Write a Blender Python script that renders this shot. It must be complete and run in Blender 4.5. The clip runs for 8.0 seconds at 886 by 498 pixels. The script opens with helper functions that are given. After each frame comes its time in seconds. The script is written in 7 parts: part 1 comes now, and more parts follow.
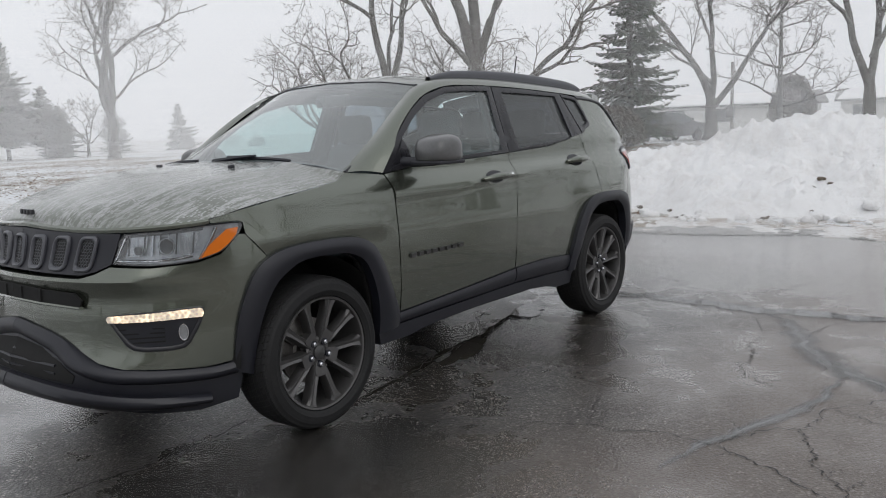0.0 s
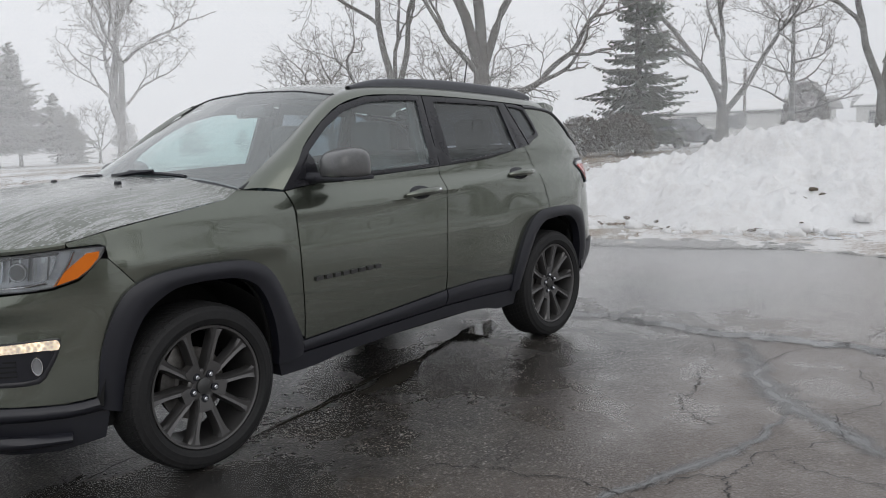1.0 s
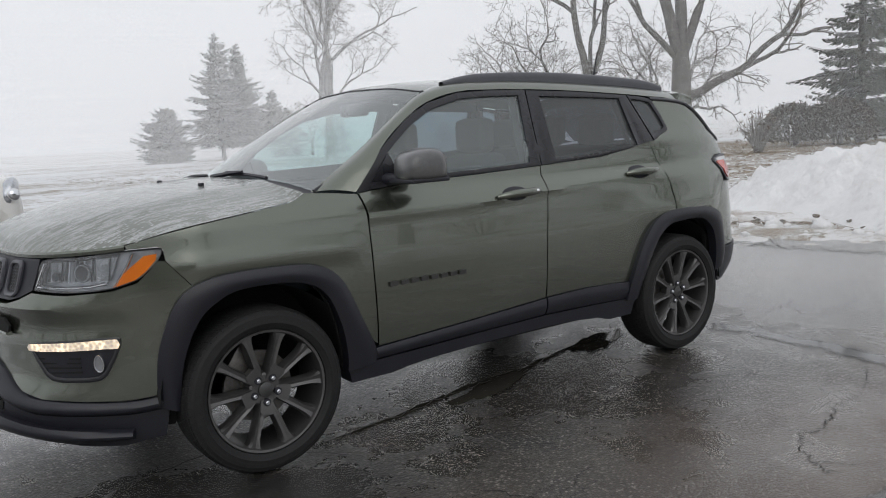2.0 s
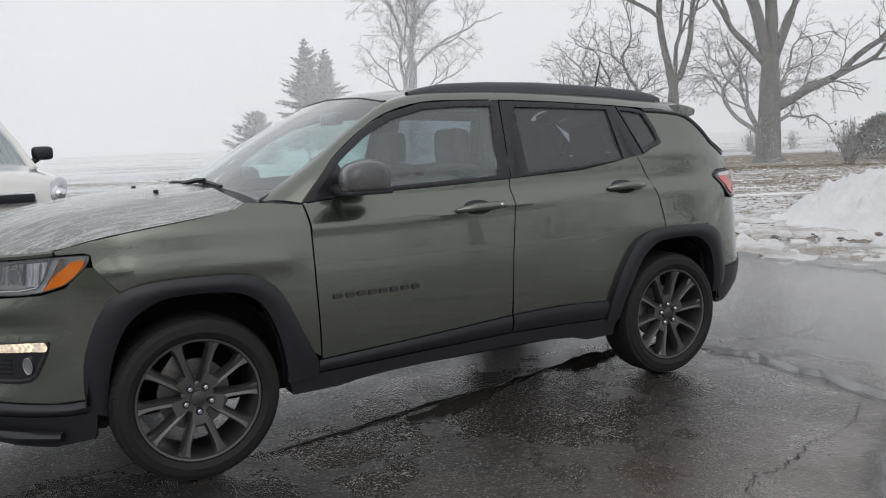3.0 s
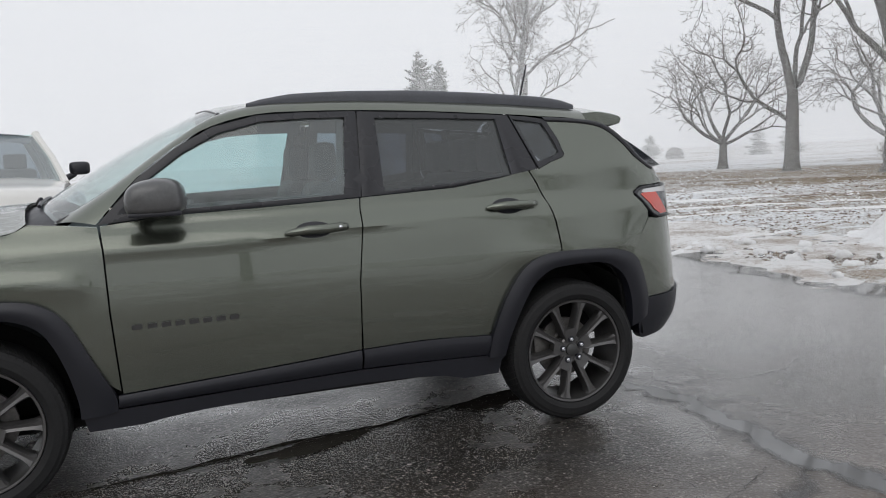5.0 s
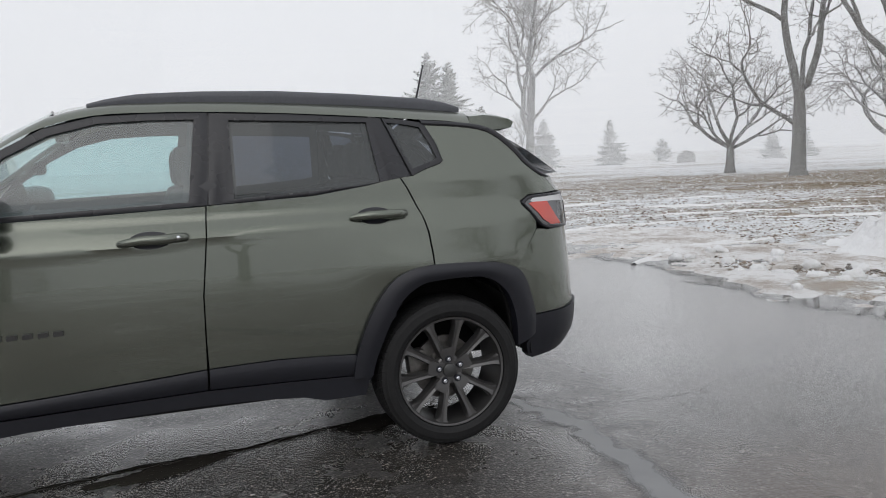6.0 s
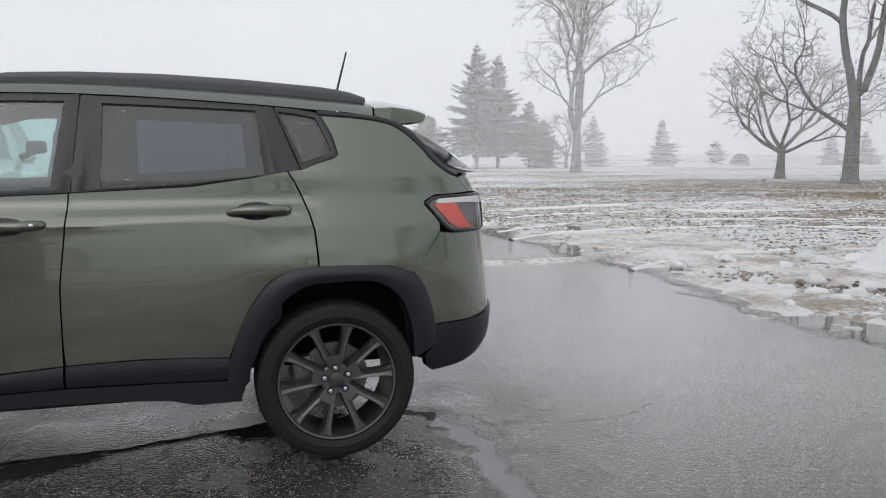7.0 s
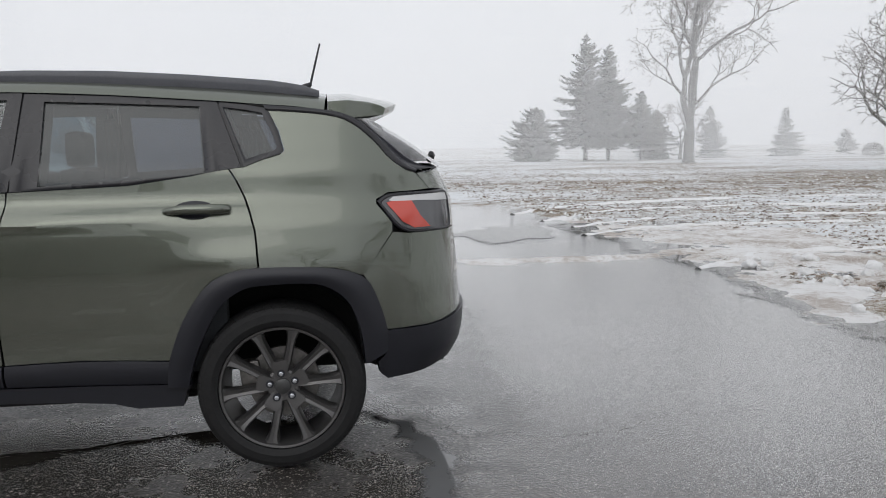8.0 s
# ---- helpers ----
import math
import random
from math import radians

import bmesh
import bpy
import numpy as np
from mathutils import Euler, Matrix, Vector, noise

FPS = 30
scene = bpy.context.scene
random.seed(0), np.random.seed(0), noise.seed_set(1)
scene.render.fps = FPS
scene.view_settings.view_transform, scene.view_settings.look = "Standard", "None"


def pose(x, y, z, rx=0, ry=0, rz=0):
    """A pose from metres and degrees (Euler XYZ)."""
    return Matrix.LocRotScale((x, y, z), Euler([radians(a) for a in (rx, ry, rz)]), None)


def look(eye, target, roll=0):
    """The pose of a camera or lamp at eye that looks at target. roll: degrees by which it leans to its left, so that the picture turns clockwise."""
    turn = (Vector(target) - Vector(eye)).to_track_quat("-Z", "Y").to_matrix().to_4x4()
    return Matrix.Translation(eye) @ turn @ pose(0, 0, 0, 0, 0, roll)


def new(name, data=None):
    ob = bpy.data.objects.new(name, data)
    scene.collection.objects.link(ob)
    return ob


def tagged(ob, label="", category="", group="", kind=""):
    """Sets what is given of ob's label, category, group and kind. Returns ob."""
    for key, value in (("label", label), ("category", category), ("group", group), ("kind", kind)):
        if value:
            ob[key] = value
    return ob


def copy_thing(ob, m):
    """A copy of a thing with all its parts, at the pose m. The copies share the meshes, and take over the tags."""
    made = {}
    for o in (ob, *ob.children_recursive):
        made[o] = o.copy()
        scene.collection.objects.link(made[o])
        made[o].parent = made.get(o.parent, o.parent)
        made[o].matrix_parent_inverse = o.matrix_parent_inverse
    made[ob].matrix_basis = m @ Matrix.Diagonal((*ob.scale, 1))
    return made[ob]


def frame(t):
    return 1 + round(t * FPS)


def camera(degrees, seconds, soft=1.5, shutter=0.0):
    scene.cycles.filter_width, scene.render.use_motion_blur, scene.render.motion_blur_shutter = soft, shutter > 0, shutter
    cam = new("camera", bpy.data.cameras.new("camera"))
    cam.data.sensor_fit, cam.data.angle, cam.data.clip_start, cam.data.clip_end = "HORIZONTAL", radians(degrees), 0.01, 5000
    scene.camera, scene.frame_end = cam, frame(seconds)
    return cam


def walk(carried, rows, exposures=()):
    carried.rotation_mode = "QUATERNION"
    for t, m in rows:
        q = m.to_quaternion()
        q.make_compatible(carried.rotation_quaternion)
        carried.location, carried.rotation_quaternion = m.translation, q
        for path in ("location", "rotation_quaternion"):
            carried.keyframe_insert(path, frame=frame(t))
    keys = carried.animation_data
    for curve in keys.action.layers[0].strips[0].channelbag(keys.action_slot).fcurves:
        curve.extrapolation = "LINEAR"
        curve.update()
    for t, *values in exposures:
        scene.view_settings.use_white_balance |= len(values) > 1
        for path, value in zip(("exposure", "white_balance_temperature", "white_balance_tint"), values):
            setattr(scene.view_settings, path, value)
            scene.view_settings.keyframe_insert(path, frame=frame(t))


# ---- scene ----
cam = camera(57.0, 8.0, soft=1.0)
PATH = [
    (0, (-3.729, -3.574, 1.33), (-2.196, -2.324, 1.035), -2.2),
    (0.5, (-3.432, -3.655, 1.343), (-1.901, -2.401, 1.055), -2.2),
    (1, (-3.163, -3.759, 1.343), (-1.653, -2.478, 1.064), -2.2),
    (1.5, (-2.865, -3.914, 1.333), (-1.527, -2.451, 1.068), -2.8),
    (1.7, (-2.762, -3.931, 1.342), (-1.509, -2.396, 1.071), -3.0),
    (2.8, (-2.116, -4.148, 1.372), (-1.123, -2.434, 1.097), -2.1),
    (3, (-2.018, -4.22, 1.362), (-1.047, -2.491, 1.101), -2.1),
    (3.5, (-1.758, -4.328, 1.361), (-0.824, -2.579, 1.104), -2.0),
    (4, (-1.396, -4.329, 1.375), (-0.547, -2.536, 1.122), -2.3),
    (5.3, (-0.435, -4.4, 1.323), (0.232, -2.528, 1.105), -2.6),
    (5.5, (-0.288, -4.383, 1.346), (0.372, -2.508, 1.129), -2.6),
    (6, (0.083, -4.366, 1.322), (0.739, -2.489, 1.104), -2.2),
    (6.5, (0.464, -4.399, 1.342), (1.046, -2.499, 1.122), -0.9),
    (7, (0.827, -4.313, 1.323), (1.365, -2.401, 1.09), -0.0),
    (7.5, (1.169, -4.238, 1.321), (1.641, -2.311, 1.07), 0.3),
    (8, (1.551, -4.221, 1.325), (1.812, -2.253, 1.077), -0.7),
]
walk(cam, [(t, look(eye, target, roll)) for t, eye, target, roll in PATH])

# ---- sky and light: thick winter fog under an even overcast ----
world = bpy.data.worlds.new("overcast_sky")
scene.world = world
world.use_nodes = True
wn = world.node_tree.nodes
wl = world.node_tree.links
wn.clear()
w_sky = wn.new("ShaderNodeTexSky")
w_sky.sky_type = "NISHITA"
w_sky.sun_disc = False
w_sky.sun_elevation = radians(38)
w_sky.sun_rotation = radians(200)
w_sky.dust_density = 6.0
w_hue = wn.new("ShaderNodeHueSaturation")
w_hue.inputs["Saturation"].default_value = 0.12
w_hue.inputs["Value"].default_value = 0.12
w_mix = wn.new("ShaderNodeMix")
w_mix.data_type = "RGBA"
w_mix.inputs["Factor"].default_value = 0.92
w_mix.inputs["B"].default_value = (0.80, 0.82, 0.865, 1)
w_bg = wn.new("ShaderNodeBackground")
w_bg.inputs["Strength"].default_value = 1.0
w_out = wn.new("ShaderNodeOutputWorld")
wl.new(w_sky.outputs["Color"], w_hue.inputs["Color"])
wl.new(w_hue.outputs["Color"], w_mix.inputs["A"])
wl.new(w_mix.outputs["Result"], w_bg.inputs["Color"])
wl.new(w_bg.outputs["Background"], w_out.inputs["Surface"])

sun_data = bpy.data.lights.new("sun", "SUN")
sun_data.energy = 0.5
sun_data.angle = radians(60)
sun_data.color = (1.0, 0.97, 0.93)
sun = new("sun", sun_data)
sun.matrix_world = look((-8, -14, 14), (0, 0, 0))

# ---- materials ----
class Nodes:
    """A short way to write a node material."""

    def __init__(self, name):
        self.mat = bpy.data.materials.new(name)
        self.mat.use_nodes = True
        self.nt = self.mat.node_tree
        self.nt.nodes.clear()
        self.out = self.nt.nodes.new("ShaderNodeOutputMaterial")
        self.geo = self.nt.nodes.new("ShaderNodeNewGeometry")
        self.pos = self.geo.outputs["Position"]

    def add(self, kind, **values):
        n = self.nt.nodes.new(kind)
        for k, v in values.items():
            if isinstance(v, bpy.types.NodeSocket):
                self.nt.links.new(v, n.inputs[k])
            else:
                n.inputs[k].default_value = v
        return n

    def link(self, a, b):
        self.nt.links.new(a, b)

    def scaled(self, sx, sy, sz, vec=None):
        n = self.add("ShaderNodeVectorMath", Vector=vec or self.pos)
        n.operation = "MULTIPLY"
        n.inputs[1].default_value = (sx, sy, sz)
        return n.outputs["Vector"]

    def noise(self, scale, detail=4, rough=0.55, vec=None, distortion=0.0):
        n = self.add("ShaderNodeTexNoise", Vector=vec or self.pos, Scale=scale, Detail=detail, Roughness=rough, Distortion=distortion)
        return n.outputs["Fac"]

    def cells(self, scale, feature="F1", vec=None, out="Distance", randomness=1.0):
        n = self.nt.nodes.new("ShaderNodeTexVoronoi")
        n.feature = feature
        n.inputs["Scale"].default_value = scale
        n.inputs["Randomness"].default_value = randomness
        self.link(vec or self.pos, n.inputs["Vector"])
        return n.outputs[out]

    def ramp(self, fac, *stops):
        n = self.nt.nodes.new("ShaderNodeValToRGB")
        e = n.color_ramp.elements
        while len(e) < len(stops):
            e.new(0.5)
        for el, (p, c) in zip(e, stops):
            el.position = p
            el.color = (c, c, c, 1) if isinstance(c, (int, float)) else (*c, 1)
        self.link(fac, n.inputs["Fac"])
        return n.outputs["Color"]

    def mix(self, fac, a, b, how="MIX"):
        n = self.nt.nodes.new("ShaderNodeMix")
        n.data_type = "RGBA"
        n.blend_type = how
        for v, k in ((fac, "Factor"), (a, "A"), (b, "B")):
            if isinstance(v, bpy.types.NodeSocket):
                self.link(v, n.inputs[k])
            elif k == "Factor":
                n.inputs[k].default_value = v
            else:
                n.inputs[k].default_value = (*v, 1) if len(v) == 3 else v
        return n.outputs["Result"]

    def math(self, op, a, b=0.5, clamp=False):
        n = self.nt.nodes.new("ShaderNodeMath")
        n.operation = op
        n.use_clamp = clamp
        for i, v in enumerate((a, b)):
            if isinstance(v, bpy.types.NodeSocket):
                self.link(v, n.inputs[i])
            else:
                n.inputs[i].default_value = v
        return n.outputs["Value"]

    def bump(self, height, strength=0.3, distance=0.01, normal=None):
        n = self.add("ShaderNodeBump", Height=height, Strength=strength, Distance=distance)
        if normal is not None:
            self.link(normal, n.inputs["Normal"])
        return n.outputs["Normal"]

    def principled(self, **values):
        n = self.nt.nodes.new("ShaderNodeBsdfPrincipled")
        for k, v in values.items():
            k = k.replace("_", " ")
            if isinstance(v, bpy.types.NodeSocket):
                self.link(v, n.inputs[k])
            elif k in ("Base Color", "Emission Color", "Specular Tint", "Coat Tint"):
                n.inputs[k].default_value = (*v, 1)
            else:
                n.inputs[k].default_value = v
        return n.outputs["BSDF"]

    def done(self, shader):
        self.link(shader, self.out.inputs["Surface"])
        return self.mat


def mat_paint(name, color, metallic=0.86, rough=0.25, drops=0.45, coat=1.0):
    n = Nodes(name)
    flake = n.noise(1400, 1)
    dirt = n.ramp(n.noise(1.1, 5), (0.35, 0.0), (0.8, 1.0))
    base = n.mix(n.ramp(flake, (0.4, 0.0), (0.65, 0.35)), color, tuple(c * 1.6 for c in color))
    base = n.mix(n.math("MULTIPLY", dirt, 0.06), base, (0.16, 0.155, 0.14))
    d1 = n.ramp(n.cells(95), (0.10, 1.0), (0.22, 0.0))
    keep = n.ramp(n.noise(210, 1), (0.53, 0.0), (0.56, 1.0))
    d2 = n.ramp(n.cells(210), (0.10, 0.8), (0.20, 0.0))
    beads = n.math("MULTIPLY", n.math("ADD", d1, n.math("MULTIPLY", d2, 0.5)), keep)
    nor = n.bump(beads, drops, 0.0016)
    rg = n.math("ADD", n.math("MULTIPLY", dirt, 0.03), rough)
    cr = n.math("ADD", n.math("MULTIPLY", dirt, 0.02), 0.02)
    return n.done(n.principled(Base_Color=base, Metallic=metallic, Roughness=rg, Coat_Weight=coat, Coat_IOR=1.62, Coat_Roughness=cr, Normal=nor, Coat_Normal=nor))


def mat_simple(name, color, rough=0.6, metallic=0.0, vary=0.25, scale=30.0, bump=0.1, coat=0.0, depth=0.002):
    """A plain material with two scales of variation."""
    n = Nodes(name)
    a = n.noise(scale, 5)
    b = n.noise(scale * 0.08, 3)
    f = n.math("ADD", n.math("MULTIPLY", a, 0.6), n.math("MULTIPLY", b, 0.4))
    base = n.mix(n.ramp(f, (0.3, 0.0), (0.7, 1.0)), tuple(c * (1 - vary) for c in color), tuple(min(1, c * (1 + vary)) for c in color))
    rg = n.math("ADD", n.math("MULTIPLY", b, 0.2), max(0.0, rough - 0.1))
    return n.done(n.principled(Base_Color=base, Roughness=rg, Metallic=metallic, Coat_Weight=coat, Normal=n.bump(a, bump, depth)))


def mat_glass(name, tint, rough=0.015, drops=0.35, haze=0.0, ior=1.5):
    n = Nodes(name)
    d1 = n.ramp(n.cells(70), (0.12, 1.0), (0.26, 0.0))
    keep = n.ramp(n.noise(40, 2), (0.61, 0.0), (0.65, 1.0))
    nor = n.bump(n.math("MULTIPLY", d1, keep), drops, 0.0015)
    tr = n.add("ShaderNodeBsdfTransparent", Color=(*tint, 1)).outputs[0]
    # haze: pale diffuse share that brightens the glass in place of mirrored sky
    if haze:
        df = n.add("ShaderNodeBsdfDiffuse", Color=(0.80, 0.86, 0.86, 1)).outputs[0]
        sheen = n.ramp(n.noise(1.2, 3), (0.3, haze * 0.85), (0.75, haze))
        mx = n.add("ShaderNodeMixShader", Fac=sheen)
        n.link(tr, mx.inputs[1])
        n.link(df, mx.inputs[2])
        tr = mx.outputs[0]
    gl = n.add("ShaderNodeBsdfGlossy", Color=(1, 1, 1, 1), Roughness=rough, Normal=nor).outputs[0]
    facing = n.add("ShaderNodeLayerWeight", Blend=0.5, Normal=nor).outputs["Facing"]
    f0 = ((ior - 1) / (ior + 1)) ** 2
    fr = n.math("ADD", n.math("MULTIPLY", n.math("POWER", facing, 5.0), 1 - f0), f0)
    mx = n.add("ShaderNodeMixShader", Fac=fr)
    n.link(tr, mx.inputs[1])
    n.link(gl, mx.inputs[2])
    return n.done(mx.outputs[0])


def mat_lens(name, tint, alpha=0.5, rough=0.03, lit=0.0):
    """A clear or coloured moulded lamp lens."""
    n = Nodes(name)
    rib = n.noise(60, 2)
    tr = n.add("ShaderNodeBsdfTransparent", Color=(*tint, 1)).outputs[0]
    pr = n.principled(Base_Color=tint, Roughness=0.12, Normal=n.bump(rib, 0.15, 0.002), Emission_Color=tint, Emission_Strength=n.math("MULTIPLY", n.ramp(n.noise(14, 2), (0.35, 0.3), (0.65, 1.0)), lit))
    mx = n.add("ShaderNodeMixShader", Fac=alpha)
    n.link(tr, mx.inputs[1])
    n.link(pr, mx.inputs[2])
    gl = n.add("ShaderNodeBsdfGlossy", Color=(1, 1, 1, 1), Roughness=rough).outputs[0]
    fr = n.add("ShaderNodeFresnel", IOR=1.5).outputs[0]
    m2 = n.add("ShaderNodeMixShader", Fac=fr)
    n.link(mx.outputs[0], m2.inputs[1])
    n.link(gl, m2.inputs[2])
    return n.done(m2.outputs[0])


OLIVE = (0.124, 0.137, 0.110)
M_PAINT = mat_paint("olive_green_paint", OLIVE, drops=0.45)
M_PAINT_TOP = mat_paint("rain_beaded_olive_paint", OLIVE, drops=0.95, rough=0.36)
M_LAMPBOWL = mat_simple("grey_lamp_bowl", (0.40, 0.41, 0.43), rough=0.3, metallic=0.8, vary=0.5, scale=18)


def mat_hood():
    """Paint under runs of water and melting slush; the beads' sky glints are put into its colour."""
    n = Nodes("slush_and_sky_glint_olive_paint")
    run = n.noise(48, 4, 0.65, vec=n.scaled(0.14, 1.0, 0.4))
    blob = n.cells(80, vec=n.scaled(0.55, 1.0, 0.8))
    speck = n.ramp(blob, (0.22, 1.0), (0.40, 0.0))
    patch = n.ramp(n.noise(2.0, 4, vec=n.scaled(0.5, 1.0, 1.0)), (0.36, 0.1), (0.60, 1.0))
    wet = n.math("MULTIPLY", n.ramp(run, (0.47, 0.0), (0.55, 1.0)), patch)
    grit = n.ramp(n.noise(140, 3, 0.7), (0.42, 0.0), (0.58, 1.0))
    mask = n.math("MULTIPLY", n.math("MAXIMUM", n.math("MULTIPLY", wet, 0.58), n.math("MULTIPLY", speck, n.math("MULTIPLY", patch, 0.62))), n.math("ADD", n.math("MULTIPLY", grit, 0.5), 0.5))
    # pale grey in the base colour imitates sky mirrored in beads and runs
    base = n.mix(mask, OLIVE, (0.58, 0.59, 0.60))
    h = n.math("ADD", mask, n.math("MULTIPLY", speck, 0.5))
    nor = n.bump(h, 0.9, 0.005)
    return n.done(n.principled(Base_Color=base, Metallic=n.math("MULTIPLY", n.math("SUBTRACT", 1.0, mask), 0.8), Roughness=0.28, Coat_Weight=1.0, Coat_IOR=1.7, Coat_Roughness=0.06, Normal=nor, Coat_Normal=nor))


M_HOOD = mat_hood()
M_WHITE = mat_paint("white_car_paint", (0.66, 0.65, 0.62), metallic=0.0, rough=0.35, drops=0.2)
M_NAVY = mat_paint("dark_car_paint", (0.03, 0.034, 0.042), metallic=0.2, drops=0.2)
M_CLAD = mat_simple("dark_grey_plastic", (0.0140, 0.0146, 0.0205), rough=0.42, vary=0.2, scale=300, bump=0.25, depth=0.0008)
M_GLOSSBLACK = mat_simple("gloss_black_trim", (0.020, 0.020, 0.024), rough=0.28, vary=0.2, scale=60, bump=0.03)
M_MIRRORCAP = mat_simple("wet_grey_mirror_cap", (0.085, 0.085, 0.086), rough=0.35, vary=0.2, scale=60, bump=0.05, coat=0.6)
M_DARK = mat_simple("dark_underbody", (0.008, 0.008, 0.008), rough=0.85, vary=0.4, scale=20)

def mat_tyre():
    """Rubber with a fine cross-cut tread relief that fades on the side wall."""
    n = Nodes("tyre_rubber_tread")
    tc = n.nt.nodes.new("ShaderNodeTexCoord")
    sep = n.add("ShaderNodeSeparateXYZ", Vector=tc.outputs["Object"])
    ang = n.math("ARCTAN2", sep.outputs["X"], sep.outputs["Z"])
    rad = n.math("SQRT", n.math("ADD", n.math("MULTIPLY", sep.outputs["X"], sep.outputs["X"]), n.math("MULTIPLY", sep.outputs["Z"], sep.outputs["Z"])))
    slant = n.math("ADD", n.math("MULTIPLY", ang, 34.0), n.math("MULTIPLY", sep.outputs["Y"], 40.0))
    cut = n.math("ABSOLUTE", n.math("SINE", slant))
    onit = n.ramp(rad, (0.325, 0.0), (0.340, 1.0))
    rib = n.math("ABSOLUTE", n.math("SINE", n.math("MULTIPLY", sep.outputs["Y"], 110.0)))
    h = n.math("MULTIPLY", n.math("MINIMUM", n.ramp(cut, (0.05, 0.0), (0.3, 1.0)), n.ramp(rib, (0.05, 0.0), (0.3, 1.0))), onit)
    side = n.math("MULTIPLY", n.math("SINE", n.math("MULTIPLY", rad, 420.0)), 0.02)
    g = n.noise(60, 4)
    base = n.mix(g, (0.010, 0.010, 0.011), (0.021, 0.0208, 0.021))
    return n.done(n.principled(Base_Color=base, Roughness=0.66, Specular_IOR_Level=0.3, Normal=n.bump(n.math("ADD", h, side), 0.8, 0.008)))


M_TYRE = mat_tyre()
M_RIMDARK = mat_simple("dark_grey_cap", (0.07, 0.07, 0.07), rough=0.4, metallic=0.5, vary=0.1, scale=100)
M_RIM = mat_simple("granite_grey_alloy", (0.135, 0.132, 0.131), rough=0.40, metallic=0.8, vary=0.12, scale=400, bump=0.04)
M_STEEL = mat_simple("cast_steel", (0.22, 0.21, 0.20), rough=0.5, metallic=0.8, vary=0.35, scale=60)
M_CHROME = mat_simple("chrome", (0.75, 0.76, 0.78), rough=0.12, metallic=1.0, vary=0.05, scale=20, bump=0.0)
M_SEAT = mat_simple("dark_seat_cloth", (0.05, 0.055, 0.06), rough=0.85, vary=0.25, scale=120, bump=0.3)
M_GLASS = mat_glass("side_glass", (0.64, 0.82, 0.82), drops=0.05, haze=0.14, ior=1.7)
M_SHIELD = mat_glass("windscreen_glass", (0.80, 0.92, 0.91), drops=0.7, haze=0.20, ior=2.1)
M_REARGLASS = mat_glass("dark_rear_screen_glass", (0.05, 0.055, 0.065), rough=0.12, drops=1.0, haze=0.04)
M_RAIL = mat_simple("satin_grey_rail", (0.085, 0.088, 0.100), rough=0.34, vary=0.2, scale=200, bump=0.1)
M_LAMPFACET = mat_simple("dim_lamp_facet", (0.55, 0.56, 0.58), rough=0.22, metallic=0.85, vary=0.6, scale=22)
M_TINT = mat_glass("tinted_rear_glass", (0.20, 0.225, 0.27), drops=0.2, haze=0.09)
M_LAMPGLASS = mat_lens("clear_lamp_lens", (0.92, 0.95, 0.97), alpha=0.10)
M_AMBER = mat_lens("amber_lens", (0.80, 0.20, 0.02), alpha=0.80, lit=0.10)
M_RED = mat_lens("red_lens", (0.72, 0.09, 0.06), alpha=0.8)
M_SMOKE = mat_lens("smoked_lens", (0.16, 0.16, 0.17), alpha=0.6)
M_REFLECTOR = mat_simple("lamp_reflector", (0.55, 0.57, 0.60), rough=0.25, metallic=0.9, vary=0.2, scale=25)


def mat_glow(name, color, power):
    n = Nodes(name)
    led = n.ramp(n.math("MULTIPLY", n.math("ADD", n.noise(16, 2), n.cells(70)), 0.62), (0.30, 0.06), (0.48, 0.22), (0.66, 0.7), (0.8, 2.0))
    st = n.math("MULTIPLY", led, power)
    return n.done(n.principled(Base_Color=(0.8, 0.75, 0.65), Roughness=0.2, Emission_Color=color, Emission_Strength=st))


M_DRL = mat_glow("lit_running_light", (1.0, 0.70, 0.42), 0.62)


